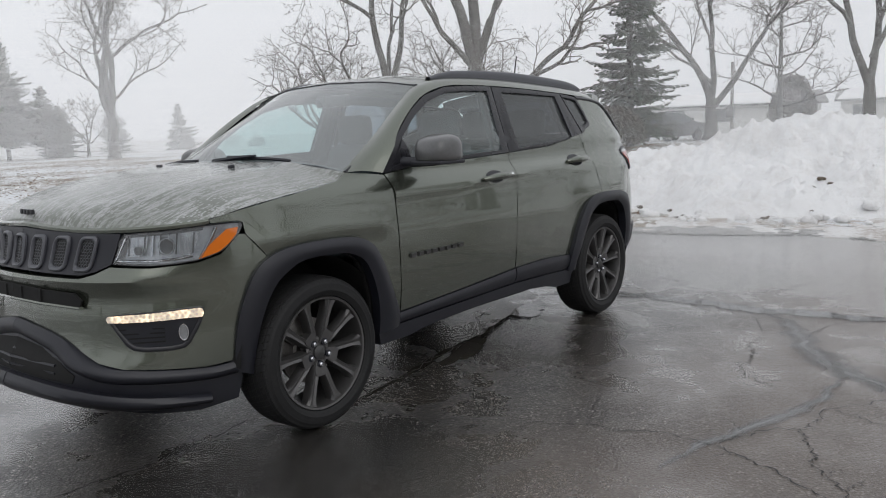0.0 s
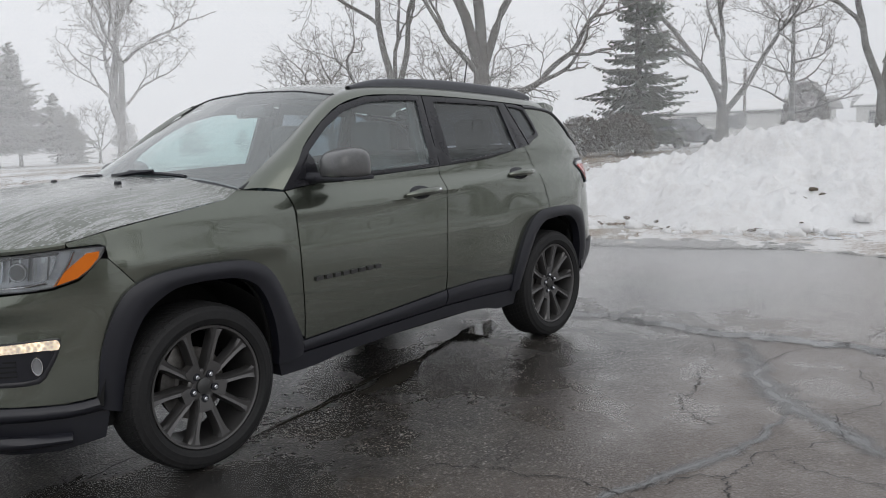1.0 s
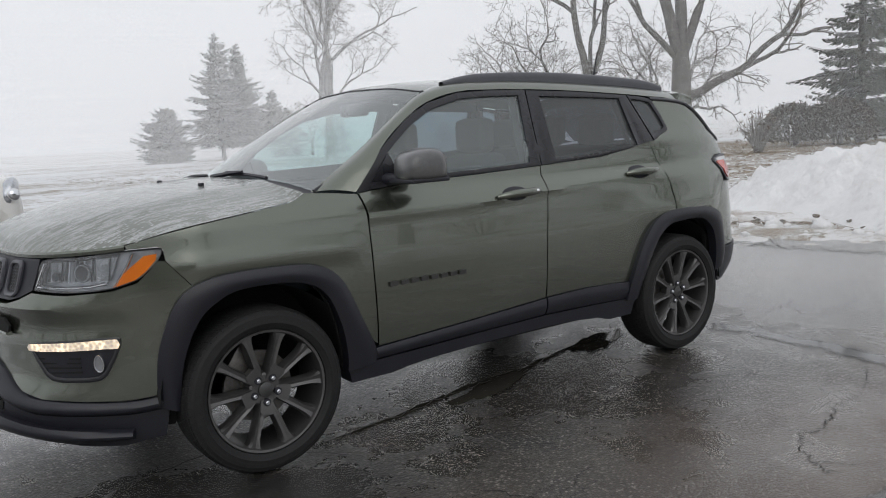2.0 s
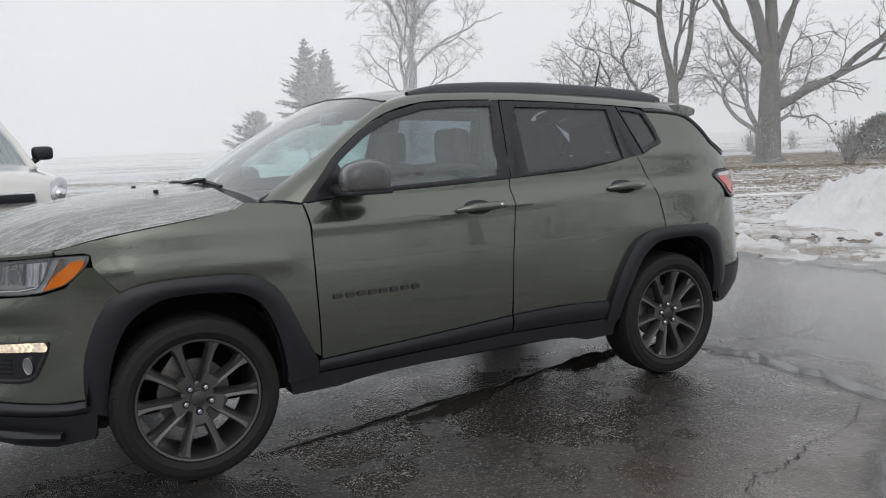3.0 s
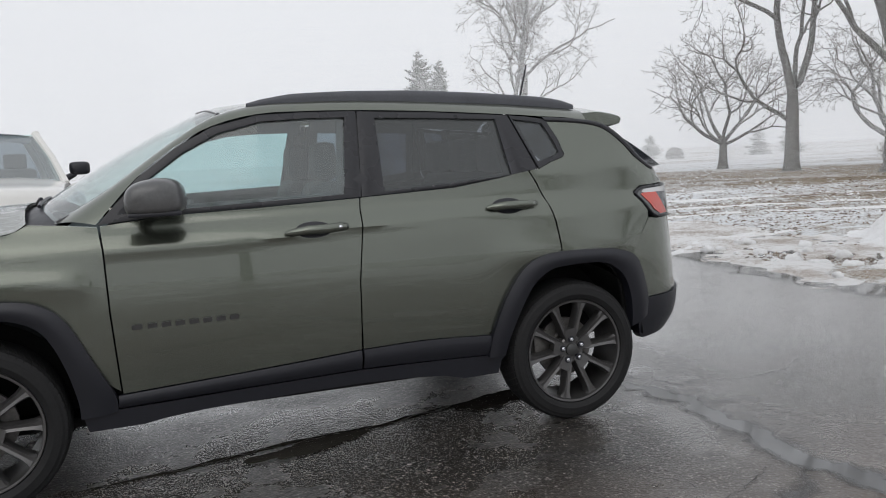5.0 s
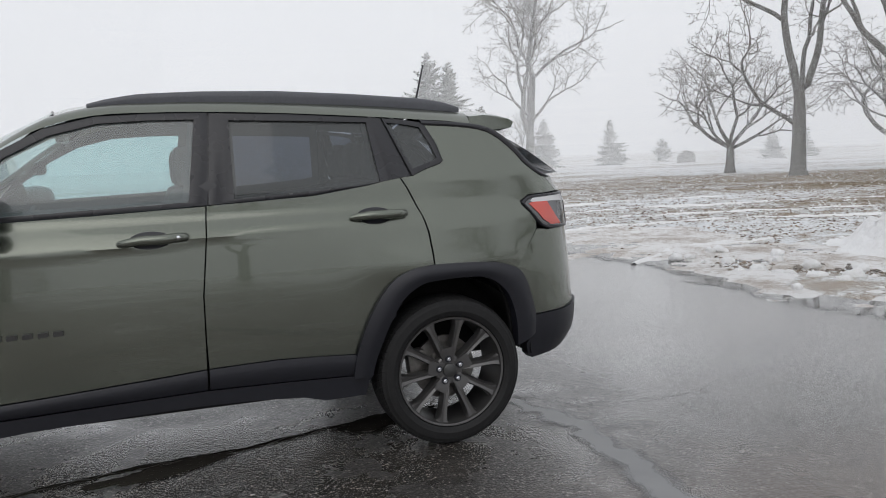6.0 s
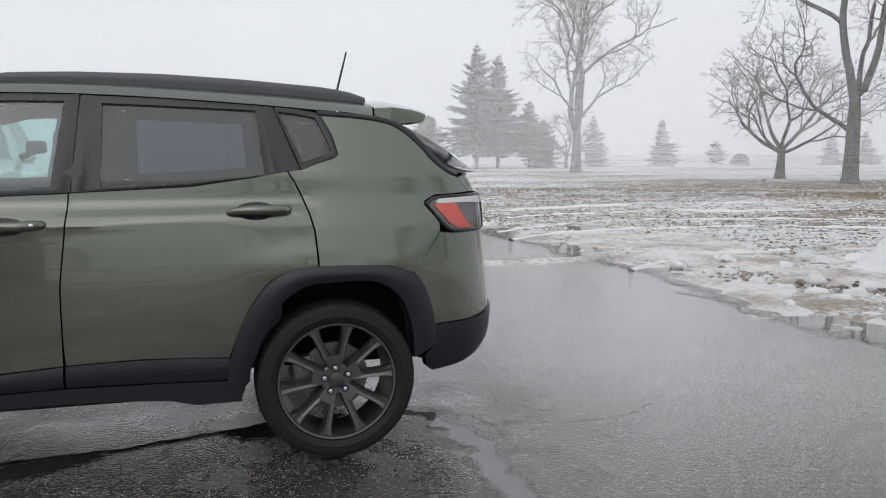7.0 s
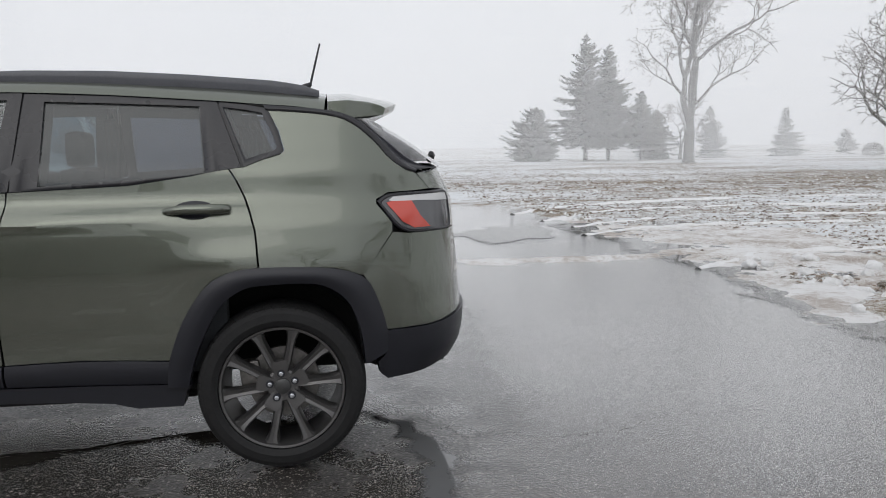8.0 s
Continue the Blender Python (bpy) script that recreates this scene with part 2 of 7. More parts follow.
def mat_asphalt():
    """Old wet asphalt: fine stones, patches of standing water film, paler worn zones."""
    n = Nodes("wet_asphalt")
    stone = n.cells(85)
    grit = n.noise(150, 5, 0.75)
    big = n.noise(0.5, 5, 0.6)
    mid = n.noise(3.2, 5, 0.6)
    each = n.add("ShaderNodeSeparateColor", Color=n.cells(85, out="Color")).outputs[0]
    tone = n.mix(n.ramp(each, (0.0, 0.0), (0.55, 0.16), (0.85, 0.42), (1.0, 1.0)), (0.036, 0.033, 0.031), (0.55, 0.51, 0.47))
    tone = n.mix(n.ramp(stone, (0.30, 0.0), (0.58, 0.85)), tone, (0.016, 0.015, 0.014))
    tone = n.mix(n.ramp(grit, (0.35, 0.45), (0.62, 0.0)), tone, (0.016, 0.015, 0.014))
    tone = n.mix(n.ramp(mid, (0.42, 0.0), (0.68, 0.40)), tone, (0.095, 0.078, 0.062))
    # wet patch by the nose; the bumper's dark reflection is put into its colour
    bumper_dark = n.nt.nodes.new("ShaderNodeVectorMath")
    bumper_dark.operation = "DISTANCE"
    n.link(n.scaled(0.8, 1.0, 0.0), bumper_dark.inputs[0])
    bumper_dark.inputs[1].default_value = (-1.55, -1.25, 0.0)
    bumper_dark = n.ramp(n.math("ADD", bumper_dark.outputs["Value"], n.math("SUBTRACT", mid, 0.5)), (0.55, 1.0), (1.0, 0.0))
    film = n.ramp(n.math("ADD", n.math("MULTIPLY", big, 0.65), n.math("MULTIPLY", mid, 0.35)), (0.42, 0.0), (0.57, 1.0))
    low = n.math("MULTIPLY", n.math("ADD", n.add("ShaderNodeSeparateXYZ", Vector=n.pos).outputs["X"], n.math("MULTIPLY", n.math("SUBTRACT", mid, 0.5), 1.6)), 0.2)
    low = n.ramp(low, (0.28, 0.0), (0.56, 0.95))
    film = n.math("MAXIMUM", n.math("MAXIMUM", film, low), bumper_dark)
    tone = n.mix(n.math("ADD", n.math("MULTIPLY", film, 0.20), n.math("MULTIPLY", bumper_dark, 0.45)), tone, (0.020, 0.019, 0.018))
    rough = n.math("SUBTRACT", 0.42, n.math("MULTIPLY", film, 0.20))
    h = n.math("ADD", n.math("MULTIPLY", stone, -0.8), n.math("MULTIPLY", grit, 0.7))
    nor = n.bump(h, n.math("SUBTRACT", 0.70, n.math("MULTIPLY", film, 0.40)), 0.009)
    flat = n.bump(h, n.math("SUBTRACT", 0.46, n.math("MULTIPLY", film, 0.28)), 0.006)
    sep = n.add("ShaderNodeSeparateXYZ", Vector=n.pos)
    silt = n.math("ADD", n.math("MULTIPLY", n.math("ADD", sep.outputs["Y"], 1.35), -0.55), n.math("SUBTRACT", n.noise(0.55, 4), 0.5))
    tone = n.mix(n.ramp(silt, (0.0, 0.0), (0.5, 0.62)), tone, (0.105, 0.070, 0.047))
    tone = n.mix(n.math("MULTIPLY", bumper_dark, 0.35), tone, (0.020, 0.019, 0.018))
    wet = n.principled(Base_Color=tone, Roughness=rough, Normal=nor, Coat_Weight=n.math("ADD", n.math("MULTIPLY", film, 0.45), 0.55), Coat_IOR=1.72, Coat_Roughness=n.math("SUBTRACT", 0.15, n.math("MULTIPLY", film, 0.11)), Coat_Normal=flat)
    return n.done(wet)


def mat_snow(name, dirt=0.15, tint=(0.80, 0.82, 0.84), lo=0.47, hi=0.60, rough=0.62):
    n = Nodes(name)
    a = n.noise(1.3, 6, 0.62)
    b = n.noise(14, 6, 0.65)
    c = n.noise(90, 3, 0.6)
    f = n.math("ADD", n.math("MULTIPLY", a, 0.6), n.math("MULTIPLY", b, 0.4))
    soil = n.ramp(n.math("ADD", n.math("MULTIPLY", f, 0.8), n.math("MULTIPLY", c, 0.2)), (lo, 0.0), (hi, 1.0))
    base = n.mix(n.math("MULTIPLY", soil, dirt), tint, (0.30, 0.225, 0.16))
    base = n.mix(n.ramp(b, (0.25, 0.18), (0.42, 0.0)), base, (0.66, 0.68, 0.71))
    h = n.math("ADD", n.math("MULTIPLY", b, 1.0), n.math("MULTIPLY", c, 0.35))
    return n.done(n.principled(Base_Color=base, Roughness=rough, Specular_IOR_Level=0.4, Normal=n.bump(h, 0.9, 0.045)))


def mat_field():
    """Dead grass and leaves under thin melting snow, in streaks."""
    n = Nodes("snowy_dead_grass")
    v = n.scaled(0.45, 1.0, 1.0)
    a = n.noise(0.16, 6, 0.60, vec=v)
    b = n.noise(2.2, 6, 0.68, vec=n.scaled(0.8, 1.3, 1.0))
    c = n.noise(26, 4, 0.7)
    f = n.math("ADD", n.math("MULTIPLY", a, 0.42), n.math("ADD", n.math("MULTIPLY", b, 0.34), n.math("MULTIPLY", c, 0.30)))
    away = n.nt.nodes.new("ShaderNodeVectorMath")
    away.operation = "DISTANCE"
    n.link(n.scaled(0.8, 1.0, 0.0), away.inputs[0])
    away.inputs[1].default_value = (20.8, 21.0, 0.0)
    bare = n.ramp(n.math("MULTIPLY", away.outputs["Value"], 0.07), (0.35, 0.10), (0.85, 0.0))
    f = n.math("SUBTRACT", f, bare)
    snow = n.ramp(f, (0.458, 0.0), (0.545, 1.0))
    soil = n.mix(n.ramp(c, (0.35, 0.0), (0.65, 1.0)), (0.17, 0.118, 0.075), (0.38, 0.30, 0.21))
    soil = n.mix(n.ramp(b, (0.4, 0.0), (0.65, 0.6)), soil, (0.15, 0.14, 0.085))
    base = n.mix(snow, soil, (0.78, 0.80, 0.82))
    h = n.math("ADD", b, n.math("MULTIPLY", c, 0.5))
    return n.done(n.principled(Base_Color=base, Roughness=0.8, Specular_IOR_Level=0.25, Normal=n.bump(h, 0.8, 0.06)))


def mat_bark(name, color):
    n = Nodes(name)
    v = n.scaled(1, 1, 0.25)
    a = n.noise(22, 5, 0.6, vec=v)
    b = n.noise(1.2, 3)
    base = n.mix(n.ramp(a, (0.35, 0.0), (0.65, 1.0)), tuple(c * 0.6 for c in color), tuple(c * 1.3 for c in color))
    base = n.mix(n.ramp(b, (0.45, 0.0), (0.7, 0.4)), base, (0.20, 0.21, 0.19))
    return n.done(n.principled(Base_Color=base, Roughness=0.85, Normal=n.bump(a, 0.6, 0.03)))


def mat_needles(name, color):
    n = Nodes(name)
    r = n.geo.outputs["Random Per Island"]
    a = n.noise(3.0, 4)
    base = n.mix(r, tuple(c * 0.7 for c in color), tuple(c * 1.5 for c in color))
    base = n.mix(n.ramp(a, (0.45, 0.0), (0.7, 0.45)), base, (0.11, 0.105, 0.075))
    return n.done(n.principled(Base_Color=base, Roughness=0.7))


M_ASPHALT = mat_asphalt()
M_SNOW = mat_snow("piled_snow", 0.16, (0.96, 0.965, 0.97))
M_SLUSH = mat_snow("dirty_slush", 0.88, (0.86, 0.855, 0.85), 0.46, 0.58, 0.34)
M_FIELD = mat_field()
M_BARK = mat_bark("grey_bark", (0.115, 0.108, 0.10))
M_TWIG = mat_bark("twig_bark", (0.135, 0.12, 0.105))
M_NEEDLE = mat_needles("spruce_needles", (0.07, 0.085, 0.065))
M_CRACK = mat_simple("tar_dark_crack", (0.016, 0.015, 0.014), rough=0.7, vary=0.3, scale=50)
M_SOIL = mat_simple("wet_soil", (0.10, 0.075, 0.05), rough=0.55, vary=0.45, scale=14, bump=0.6, depth=0.02)


def mat_water(name, lo, hi, edge, rough, ior=1.5):
    """Shallow water that thins out to nothing over the grain of the asphalt at its shore."""
    n = Nodes(name)
    silt = n.noise(4.0, 4)
    base = n.mix(silt, lo, hi)
    ripple = n.noise(16, 2)
    water = n.principled(Base_Color=base, Roughness=rough, IOR=ior, Normal=n.bump(ripple, 0.03, 0.004))
    deep = n.nt.nodes.new("ShaderNodeAttribute")
    deep.attribute_name = "depth"
    ragged = n.math("ADD", n.math("MULTIPLY", n.math("SUBTRACT", n.noise(9, 5, 0.7), 0.5), 1.1), n.math("MULTIPLY", n.math("SUBTRACT", n.noise(110, 3, 0.7), 0.5), 0.5))
    there = n.ramp(n.math("ADD", deep.outputs["Fac"], ragged), (0.16, 0.0), (0.16 + edge, 1.0))
    mx = n.add("ShaderNodeMixShader", Fac=there)
    n.link(n.add("ShaderNodeBsdfTransparent", Color=(1, 1, 1, 1)).outputs[0], mx.inputs[1])
    n.link(water, mx.inputs[2])
    return n.done(mx.outputs[0])


# joint and film: pale base colours imitate the sky mirrored in shallow water
M_JOINT = mat_water("sky_pale_water_film", (0.120, 0.121, 0.124), (0.175, 0.177, 0.180), 0.45, 0.04, 1.75)
M_FILM = mat_water("thin_water_film", (0.100, 0.100, 0.101), (0.150, 0.150, 0.151), 0.95, 0.09, 1.6)
M_WATER = mat_water("puddle_water", (0.040, 0.037, 0.033), (0.075, 0.068, 0.058), 0.12, 0.02)
M_SIDING = mat_simple("pale_house_siding", (0.60, 0.60, 0.58), rough=0.75, vary=0.12, scale=6)
M_ROOF = mat_simple("grey_roof_shingles", (0.14, 0.14, 0.14), rough=0.85, vary=0.3, scale=8)
M_DARKGLASS = mat_simple("dark_window_glass", (0.03, 0.035, 0.04), rough=0.08, vary=0.2, scale=3, bump=0.0)
M_POLE = mat_simple("weathered_wood_pole", (0.12, 0.10, 0.085), rough=0.9, vary=0.3, scale=12, bump=0.4)
M_SHRUB = mat_needles("brown_shrub", (0.10, 0.085, 0.062))

# ---- building helpers ----
def finish(name, verts, faces, mat, parent=None, label="", smooth=True, angle=38, thing=None):
    """One mesh object from points and faces; a part when it has a parent."""
    me = bpy.data.meshes.new(name)
    me.from_pydata([tuple(map(float, v)) for v in verts], [], [tuple(map(int, f)) for f in faces])
    me.materials.append(mat)
    me.update()
    if smooth:
        me.polygons.foreach_set("use_smooth", [True] * len(me.polygons))
        me.set_sharp_from_angle(angle=radians(angle))
    ob = new(name, me)
    if parent is not None:
        ob.parent = parent
    if label:
        ob["label"] = label
    return ob


def part(name, bm, mat, parent, label="", smooth=True, angle=38):
    """A bmesh as one mesh object under a thing or a part."""
    bmesh.ops.recalc_face_normals(bm, faces=bm.faces)
    verts = [v.co.copy() for v in bm.verts]
    bm.verts.index_update()
    faces = [[v.index for v in f.verts] for f in bm.faces]
    bm.free()
    return finish(name, verts, faces, mat, parent, label, smooth, angle)


def thing(name, place, label, category, group="", kind=""):
    ob = new(name)
    ob.empty_display_size = 0.2
    ob.location = place
    return tagged(ob, label, category, group, kind)


def curve(xs, ys):
    """A smooth line through the given places."""
    xs, ys = np.array(xs, float), np.array(ys, float)
    d = np.diff(ys) / np.diff(xs)
    m = np.concatenate(([d[0]], np.where(d[:-1] * d[1:] > 0, 2 * d[:-1] * d[1:] / (d[:-1] + d[1:] + 1e-12), 0.0), [d[-1]]))

    def f(x):
        x = np.clip(x, xs[0], xs[-1])
        i = np.clip(np.searchsorted(xs, x) - 1, 0, len(xs) - 2)
        h = xs[i + 1] - xs[i]
        s = (x - xs[i]) / h
        return (ys[i] * (1 + 2 * s) * (1 - s) ** 2 + m[i] * h * s * (1 - s) ** 2
                + ys[i + 1] * s * s * (3 - 2 * s) + m[i + 1] * h * s * s * (s - 1))
    return f


def ease(a, b, x):
    s = np.clip((x - a) / (b - a), 0, 1)
    return s * s * (3 - 2 * s)


def smooth_line(pts, n=4):
    """More points along a line, rounded through the given ones."""
    p = [np.array(q, float) for q in pts]
    p = [2 * p[0] - p[1]] + p + [2 * p[-1] - p[-2]]
    out = []
    for i in range(1, len(p) - 2):
        for k in range(n):
            t = k / n
            a, b, c, d = p[i - 1], p[i], p[i + 1], p[i + 2]
            out.append(0.5 * (2 * b + (c - a) * t + (2 * a - 5 * b + 4 * c - d) * t * t + (3 * b - a - 3 * c + d) * t ** 3))
    out.append(p[-2])
    return [tuple(q) for q in out]


def box_bm(bm, lo, hi, bevel=0.0):
    r = bmesh.ops.create_cube(bm, size=1.0)
    vs = r["verts"]
    for v in vs:
        v.co = Vector([lo[i] + (v.co[i] + 0.5) * (hi[i] - lo[i]) for i in range(3)])
    if bevel:
        es = list({e for v in vs for e in v.link_edges})
        bmesh.ops.bevel(bm, geom=es, offset=bevel, segments=2, affect="EDGES", profile=0.6)
    return vs


def lathe(profile, n=48, axis="Y"):
    """Points and faces of a turned shape; profile: (radius, place along the axis)."""
    verts, faces = [], []
    m = len(profile)
    for k in range(n):
        a = 2 * math.pi * k / n
        for r, h in profile:
            verts.append((r * math.cos(a), h, r * math.sin(a)) if axis == "Y" else (r * math.cos(a), r * math.sin(a), h))
    for k in range(n):
        for i in range(m - 1):
            a, b = k * m + i, ((k + 1) % n) * m + i
            faces.append((a, b, b + 1, a + 1))
    return verts, faces


def tube(points, radii, sides=6, cap=True):
    """Points and faces of a tube along a line, tapering by radii."""
    pts = np.array(points, float)
    rad = np.array(radii, float)
    t = np.gradient(pts, axis=0)
    t /= np.linalg.norm(t, axis=1)[:, None] + 1e-9
    ref = np.where(np.abs(t[:, 2:3]) > 0.9, np.array([[1.0, 0, 0]]), np.array([[0, 0, 1.0]]))
    a = np.cross(t, ref)
    a /= np.linalg.norm(a, axis=1)[:, None] + 1e-9
    b = np.cross(t, a)
    ang = np.arange(sides) * 2 * math.pi / sides
    ring = pts[:, None, :] + rad[:, None, None] * (np.cos(ang)[None, :, None] * a[:, None, :] + np.sin(ang)[None, :, None] * b[:, None, :])
    verts = ring.reshape(-1, 3)
    n = len(pts)
    faces = []
    for i in range(n - 1):
        for k in range(sides):
            k2 = (k + 1) % sides
            faces.append((i * sides + k, i * sides + k2, (i + 1) * sides + k2, (i + 1) * sides + k))
    if cap:
        faces.append(tuple(range(sides))[::-1])
        faces.append(tuple((n - 1) * sides + k for k in range(sides)))
    return verts, faces


class Heap:
    """Gathers several pieces of geometry into one mesh."""

    def __init__(self):
        self.v, self.f, self.n = [], [], 0

    def add(self, verts, faces):
        self.v.extend(map(tuple, verts))
        self.f.extend(tuple(i + self.n for i in f) for f in faces)
        self.n += len(verts)

    def end(self, name, mat, parent=None, label="", smooth=True, angle=38):
        return finish(name, self.v, self.f, mat, parent, label, smooth, angle)


def grid_faces(nu, nv):
    return [(i * nv + j, (i + 1) * nv + j, (i + 1) * nv + j + 1, i * nv + j + 1) for i in range(nu - 1) for j in range(nv - 1)]

# ---- the olive SUV: outline seen from above, and how far the skin draws in with height ----
OUT_U = [-2.81, -2.66, -2.46, -2.22, -2.04, -1.84, -1.66, -1.50, -1.2, 0.0, 1.3, 1.60, 1.74, 1.90, 2.05, 2.20, 2.45, 2.84]
OUT_X = curve(OUT_U, [-2.26, -2.25, -2.215, -2.12, -2.0, -1.835, -1.66, -1.50, -1.2, 0.0, 1.3, 1.60, 1.74, 1.895, 2.015, 2.09, 2.14, 2.155])
OUT_Y = curve(OUT_U, [0.0, -0.15, -0.35, -0.57, -0.70, -0.80, -0.868, -0.897, -0.905, -0.907, -0.905, -0.893, -0.875, -0.835, -0.75, -0.62, -0.37, 0.0])
OFF_S = curve([0.15, 0.25, 0.35, 0.45, 0.55, 0.68, 0.80, 0.92, 1.03, 1.08, 1.12, 1.24, 1.30, 1.42, 1.55, 1.62], [-0.10, -0.066, -0.05, -0.030, -0.014, -0.004, 0.0, -0.006, -0.016, -0.040, -0.070, -0.085, -0.118, -0.165, -0.218, -0.26])
OFF_F = curve([0.18, 0.25, 0.33, 0.42, 0.50, 0.58, 0.68, 0.78, 0.84, 0.90, 0.95, 1.0, 1.06], [-0.14, -0.05, 0.01, 0.02, -0.02, -0.03, -0.03, -0.035, -0.06, -0.075, -0.085, -0.10, -0.13])
OFF_R = curve([0.30, 0.38, 0.48, 0.60, 0.64, 0.75, 0.95, 1.1, 1.2, 1.3], [-0.14, -0.06, -0.01, 0.0, -0.006, -0.012, -0.03, -0.045, -0.09, -0.14])


def skin(u, z, lift=0.0):
    """The body's outer skin: u runs round the car from the nose along the side to the tail, z is the height."""
    e = 0.01
    tx, ty = OUT_X(u + e) - OUT_X(u - e), OUT_Y(u + e) - OUT_Y(u - e)
    n = np.sqrt(tx * tx + ty * ty) + 1e-9
    nx, ny = ty / n, -tx / n
    wf, wr = ease(-1.75, -2.5, u), ease(1.7, 2.1, u)
    o = OFF_S(z) * (1 - wf - wr) + OFF_F(z) * wf + OFF_R(z) * wr + lift
    return OUT_X(u) + nx * o, OUT_Y(u) + ny * o, z + 0 * u


def cut_cells(poly, du, dz):
    """A flat outline cut into small cells, so that it can bend over the skin."""
    bm = bmesh.new()
    bm.faces.new([bm.verts.new((p[0], 0, p[1])) for p in poly])
    us, zs = [p[0] for p in poly], [p[1] for p in poly]
    for axis, lo, hi, step in ((0, min(us), max(us), du), (2, min(zs), max(zs), dz)):
        k = math.floor(lo / step) + 1
        while k * step < hi:
            co, no = [0, 0, 0], [0, 0, 0]
            co[axis], no[axis] = k * step, 1
            bmesh.ops.bisect_plane(bm, geom=bm.verts[:] + bm.edges[:] + bm.faces[:], plane_co=co, plane_no=no, dist=1e-5)
            k += 1
    bmesh.ops.remove_doubles(bm, verts=bm.verts[:], dist=1e-4)
    return bm


def panel(name, poly, mat, parent, label="", lift=0.0, thick=0.02, side=1, du=0.07, dz=0.05, crown=None, inset=0.0):
    """A sheet of the body over an outline in (u, z), with turned-in edges. side -1: the far side of the car."""
    bm = cut_cells(poly, du, dz)
    edge = [e for e in bm.edges if e.is_boundary]
    made = bmesh.ops.extrude_edge_only(bm, edges=edge)
    deep = {v for v in made["geom"] if isinstance(v, bmesh.types.BMVert)}
    bm.verts.index_update()
    vs = bm.verts[:]
    u = np.array([v.co.x for v in vs])
    z = np.array([v.co.z for v in vs])
    l = np.array([lift - (thick if v in deep else 0.0) for v in vs])
    if crown is not None:
        l = l + np.array([crown(a, b) for a, b in zip(u, z)]) * np.array([0.0 if v in deep else 1.0 for v in vs])
    x, y, zz = skin(u, z, l)
    for v, a, b, c in zip(vs, x, y, zz):
        v.co = Vector((a, b * side, c))
    bmesh.ops.recalc_face_normals(bm, faces=bm.faces)
    mid = [f for f in bm.faces if not any(v in deep for v in f.verts)]
    out = sum(f.normal.y * (f.calc_center_median().y) + f.normal.x * f.calc_center_median().x * 0.2 for f in mid)
    if out < 0:
        bmesh.ops.reverse_faces(bm, faces=bm.faces)
    bm.verts.index_update()
    verts = [v.co.copy() for v in bm.verts]
    faces = [[v.index for v in f.verts] for f in bm.faces]
    bm.free()
    return finish(name, verts, faces, mat, parent, label, angle=32)


def band(name, outer, inner, mat, parent, label="", lift=0.0, thick=0.02, side=1, closed=True, bulge=0.006, steps=3):
    """A strip of the body between two outlines in (u, z) with the same number of points."""
    o, n = np.array(outer), np.array(inner)
    rows = []
    for k in range(steps + 1):
        s = k / steps
        p = o * (1 - s) + n * s
        l = lift + bulge * math.sin(math.pi * s) * np.ones(len(p))
        rows.append(np.stack(skin(p[:, 0], p[:, 1], l), 1))
    first = np.stack(skin(o[:, 0], o[:, 1], (lift - thick) * np.ones(len(o))), 1)
    last = np.stack(skin(n[:, 0], n[:, 1], (lift - thick) * np.ones(len(n))), 1)
    rows = [first] + rows + [last]
    m = len(o)
    verts = np.concatenate(rows)
    verts[:, 1] *= side
    faces = []
    for r in range(len(rows) - 1):
        for k in range(m if closed else m - 1):
            a, b = r * m + k, r * m + (k + 1) % m
            faces.append((a, b, b + m, a + m) if side > 0 else (a + m, b + m, b, a))
    if not closed:
        ends = [r * m for r in range(len(rows))]
        faces.append(tuple(ends))
        faces.append(tuple(e + m - 1 for e in ends)[::-1])
    return finish(name, verts, faces, mat, parent, label, angle=40)


def rows_mesh(name, rows, mat, parent, label="", flip=False, angle=38):
    """A sheet through rows of points."""
    nu, nv = len(rows), len(rows[0])
    verts = [p for r in rows for p in r]
    f = grid_faces(nu, nv)
    return finish(name, verts, [q[::-1] for q in f] if flip else f, mat, parent, label, angle=angle)


def rounded(u0, z0, w, h, r=0.3, n=4, skew=0.0):
    """A rounded box outline round (u0, z0)."""
    out = []
    rad = r * min(w, h)
    for cx, cz, a0 in ((w / 2 - rad, h / 2 - rad, 0), (-w / 2 + rad, h / 2 - rad, 90), (-w / 2 + rad, -h / 2 + rad, 180), (w / 2 - rad, -h / 2 + rad, 270)):
        for k in range(n + 1):
            a = radians(a0 + 90 * k / n)
            du, dz = cx + rad * math.cos(a), cz + rad * math.sin(a)
            out.append((u0 + du + skew * dz, z0 + dz))
    return out


FLARE_F_OUT = smooth_line([(-1.745, 0.36), (-1.745, 0.46), (-1.725, 0.60), (-1.664, 0.752), (-1.587, 0.825), (-1.449, 0.857), (-1.184, 0.856), (-1.045, 0.829), (-0.952, 0.75), (-0.863, 0.566), (-0.799, 0.431), (-0.793, 0.359)], 3)
FLARE_F_IN = smooth_line([(-1.665, 0.33), (-1.660, 0.44), (-1.632, 0.57), (-1.575, 0.692), (-1.50, 0.757), (-1.40, 0.79), (-1.20, 0.787), (-1.09, 0.755), (-1.023, 0.69), (-0.968, 0.557), (-0.938, 0.42), (-0.935, 0.345)], 3)
FLARE_R_OUT = smooth_line([(0.86, 0.37), (0.876, 0.48), (0.939, 0.648), (1.029, 0.78), (1.117, 0.834), (1.214, 0.853), (1.38, 0.854), (1.542, 0.842), (1.654, 0.805), (1.705, 0.733), (1.752, 0.587), (1.758, 0.48)], 3)
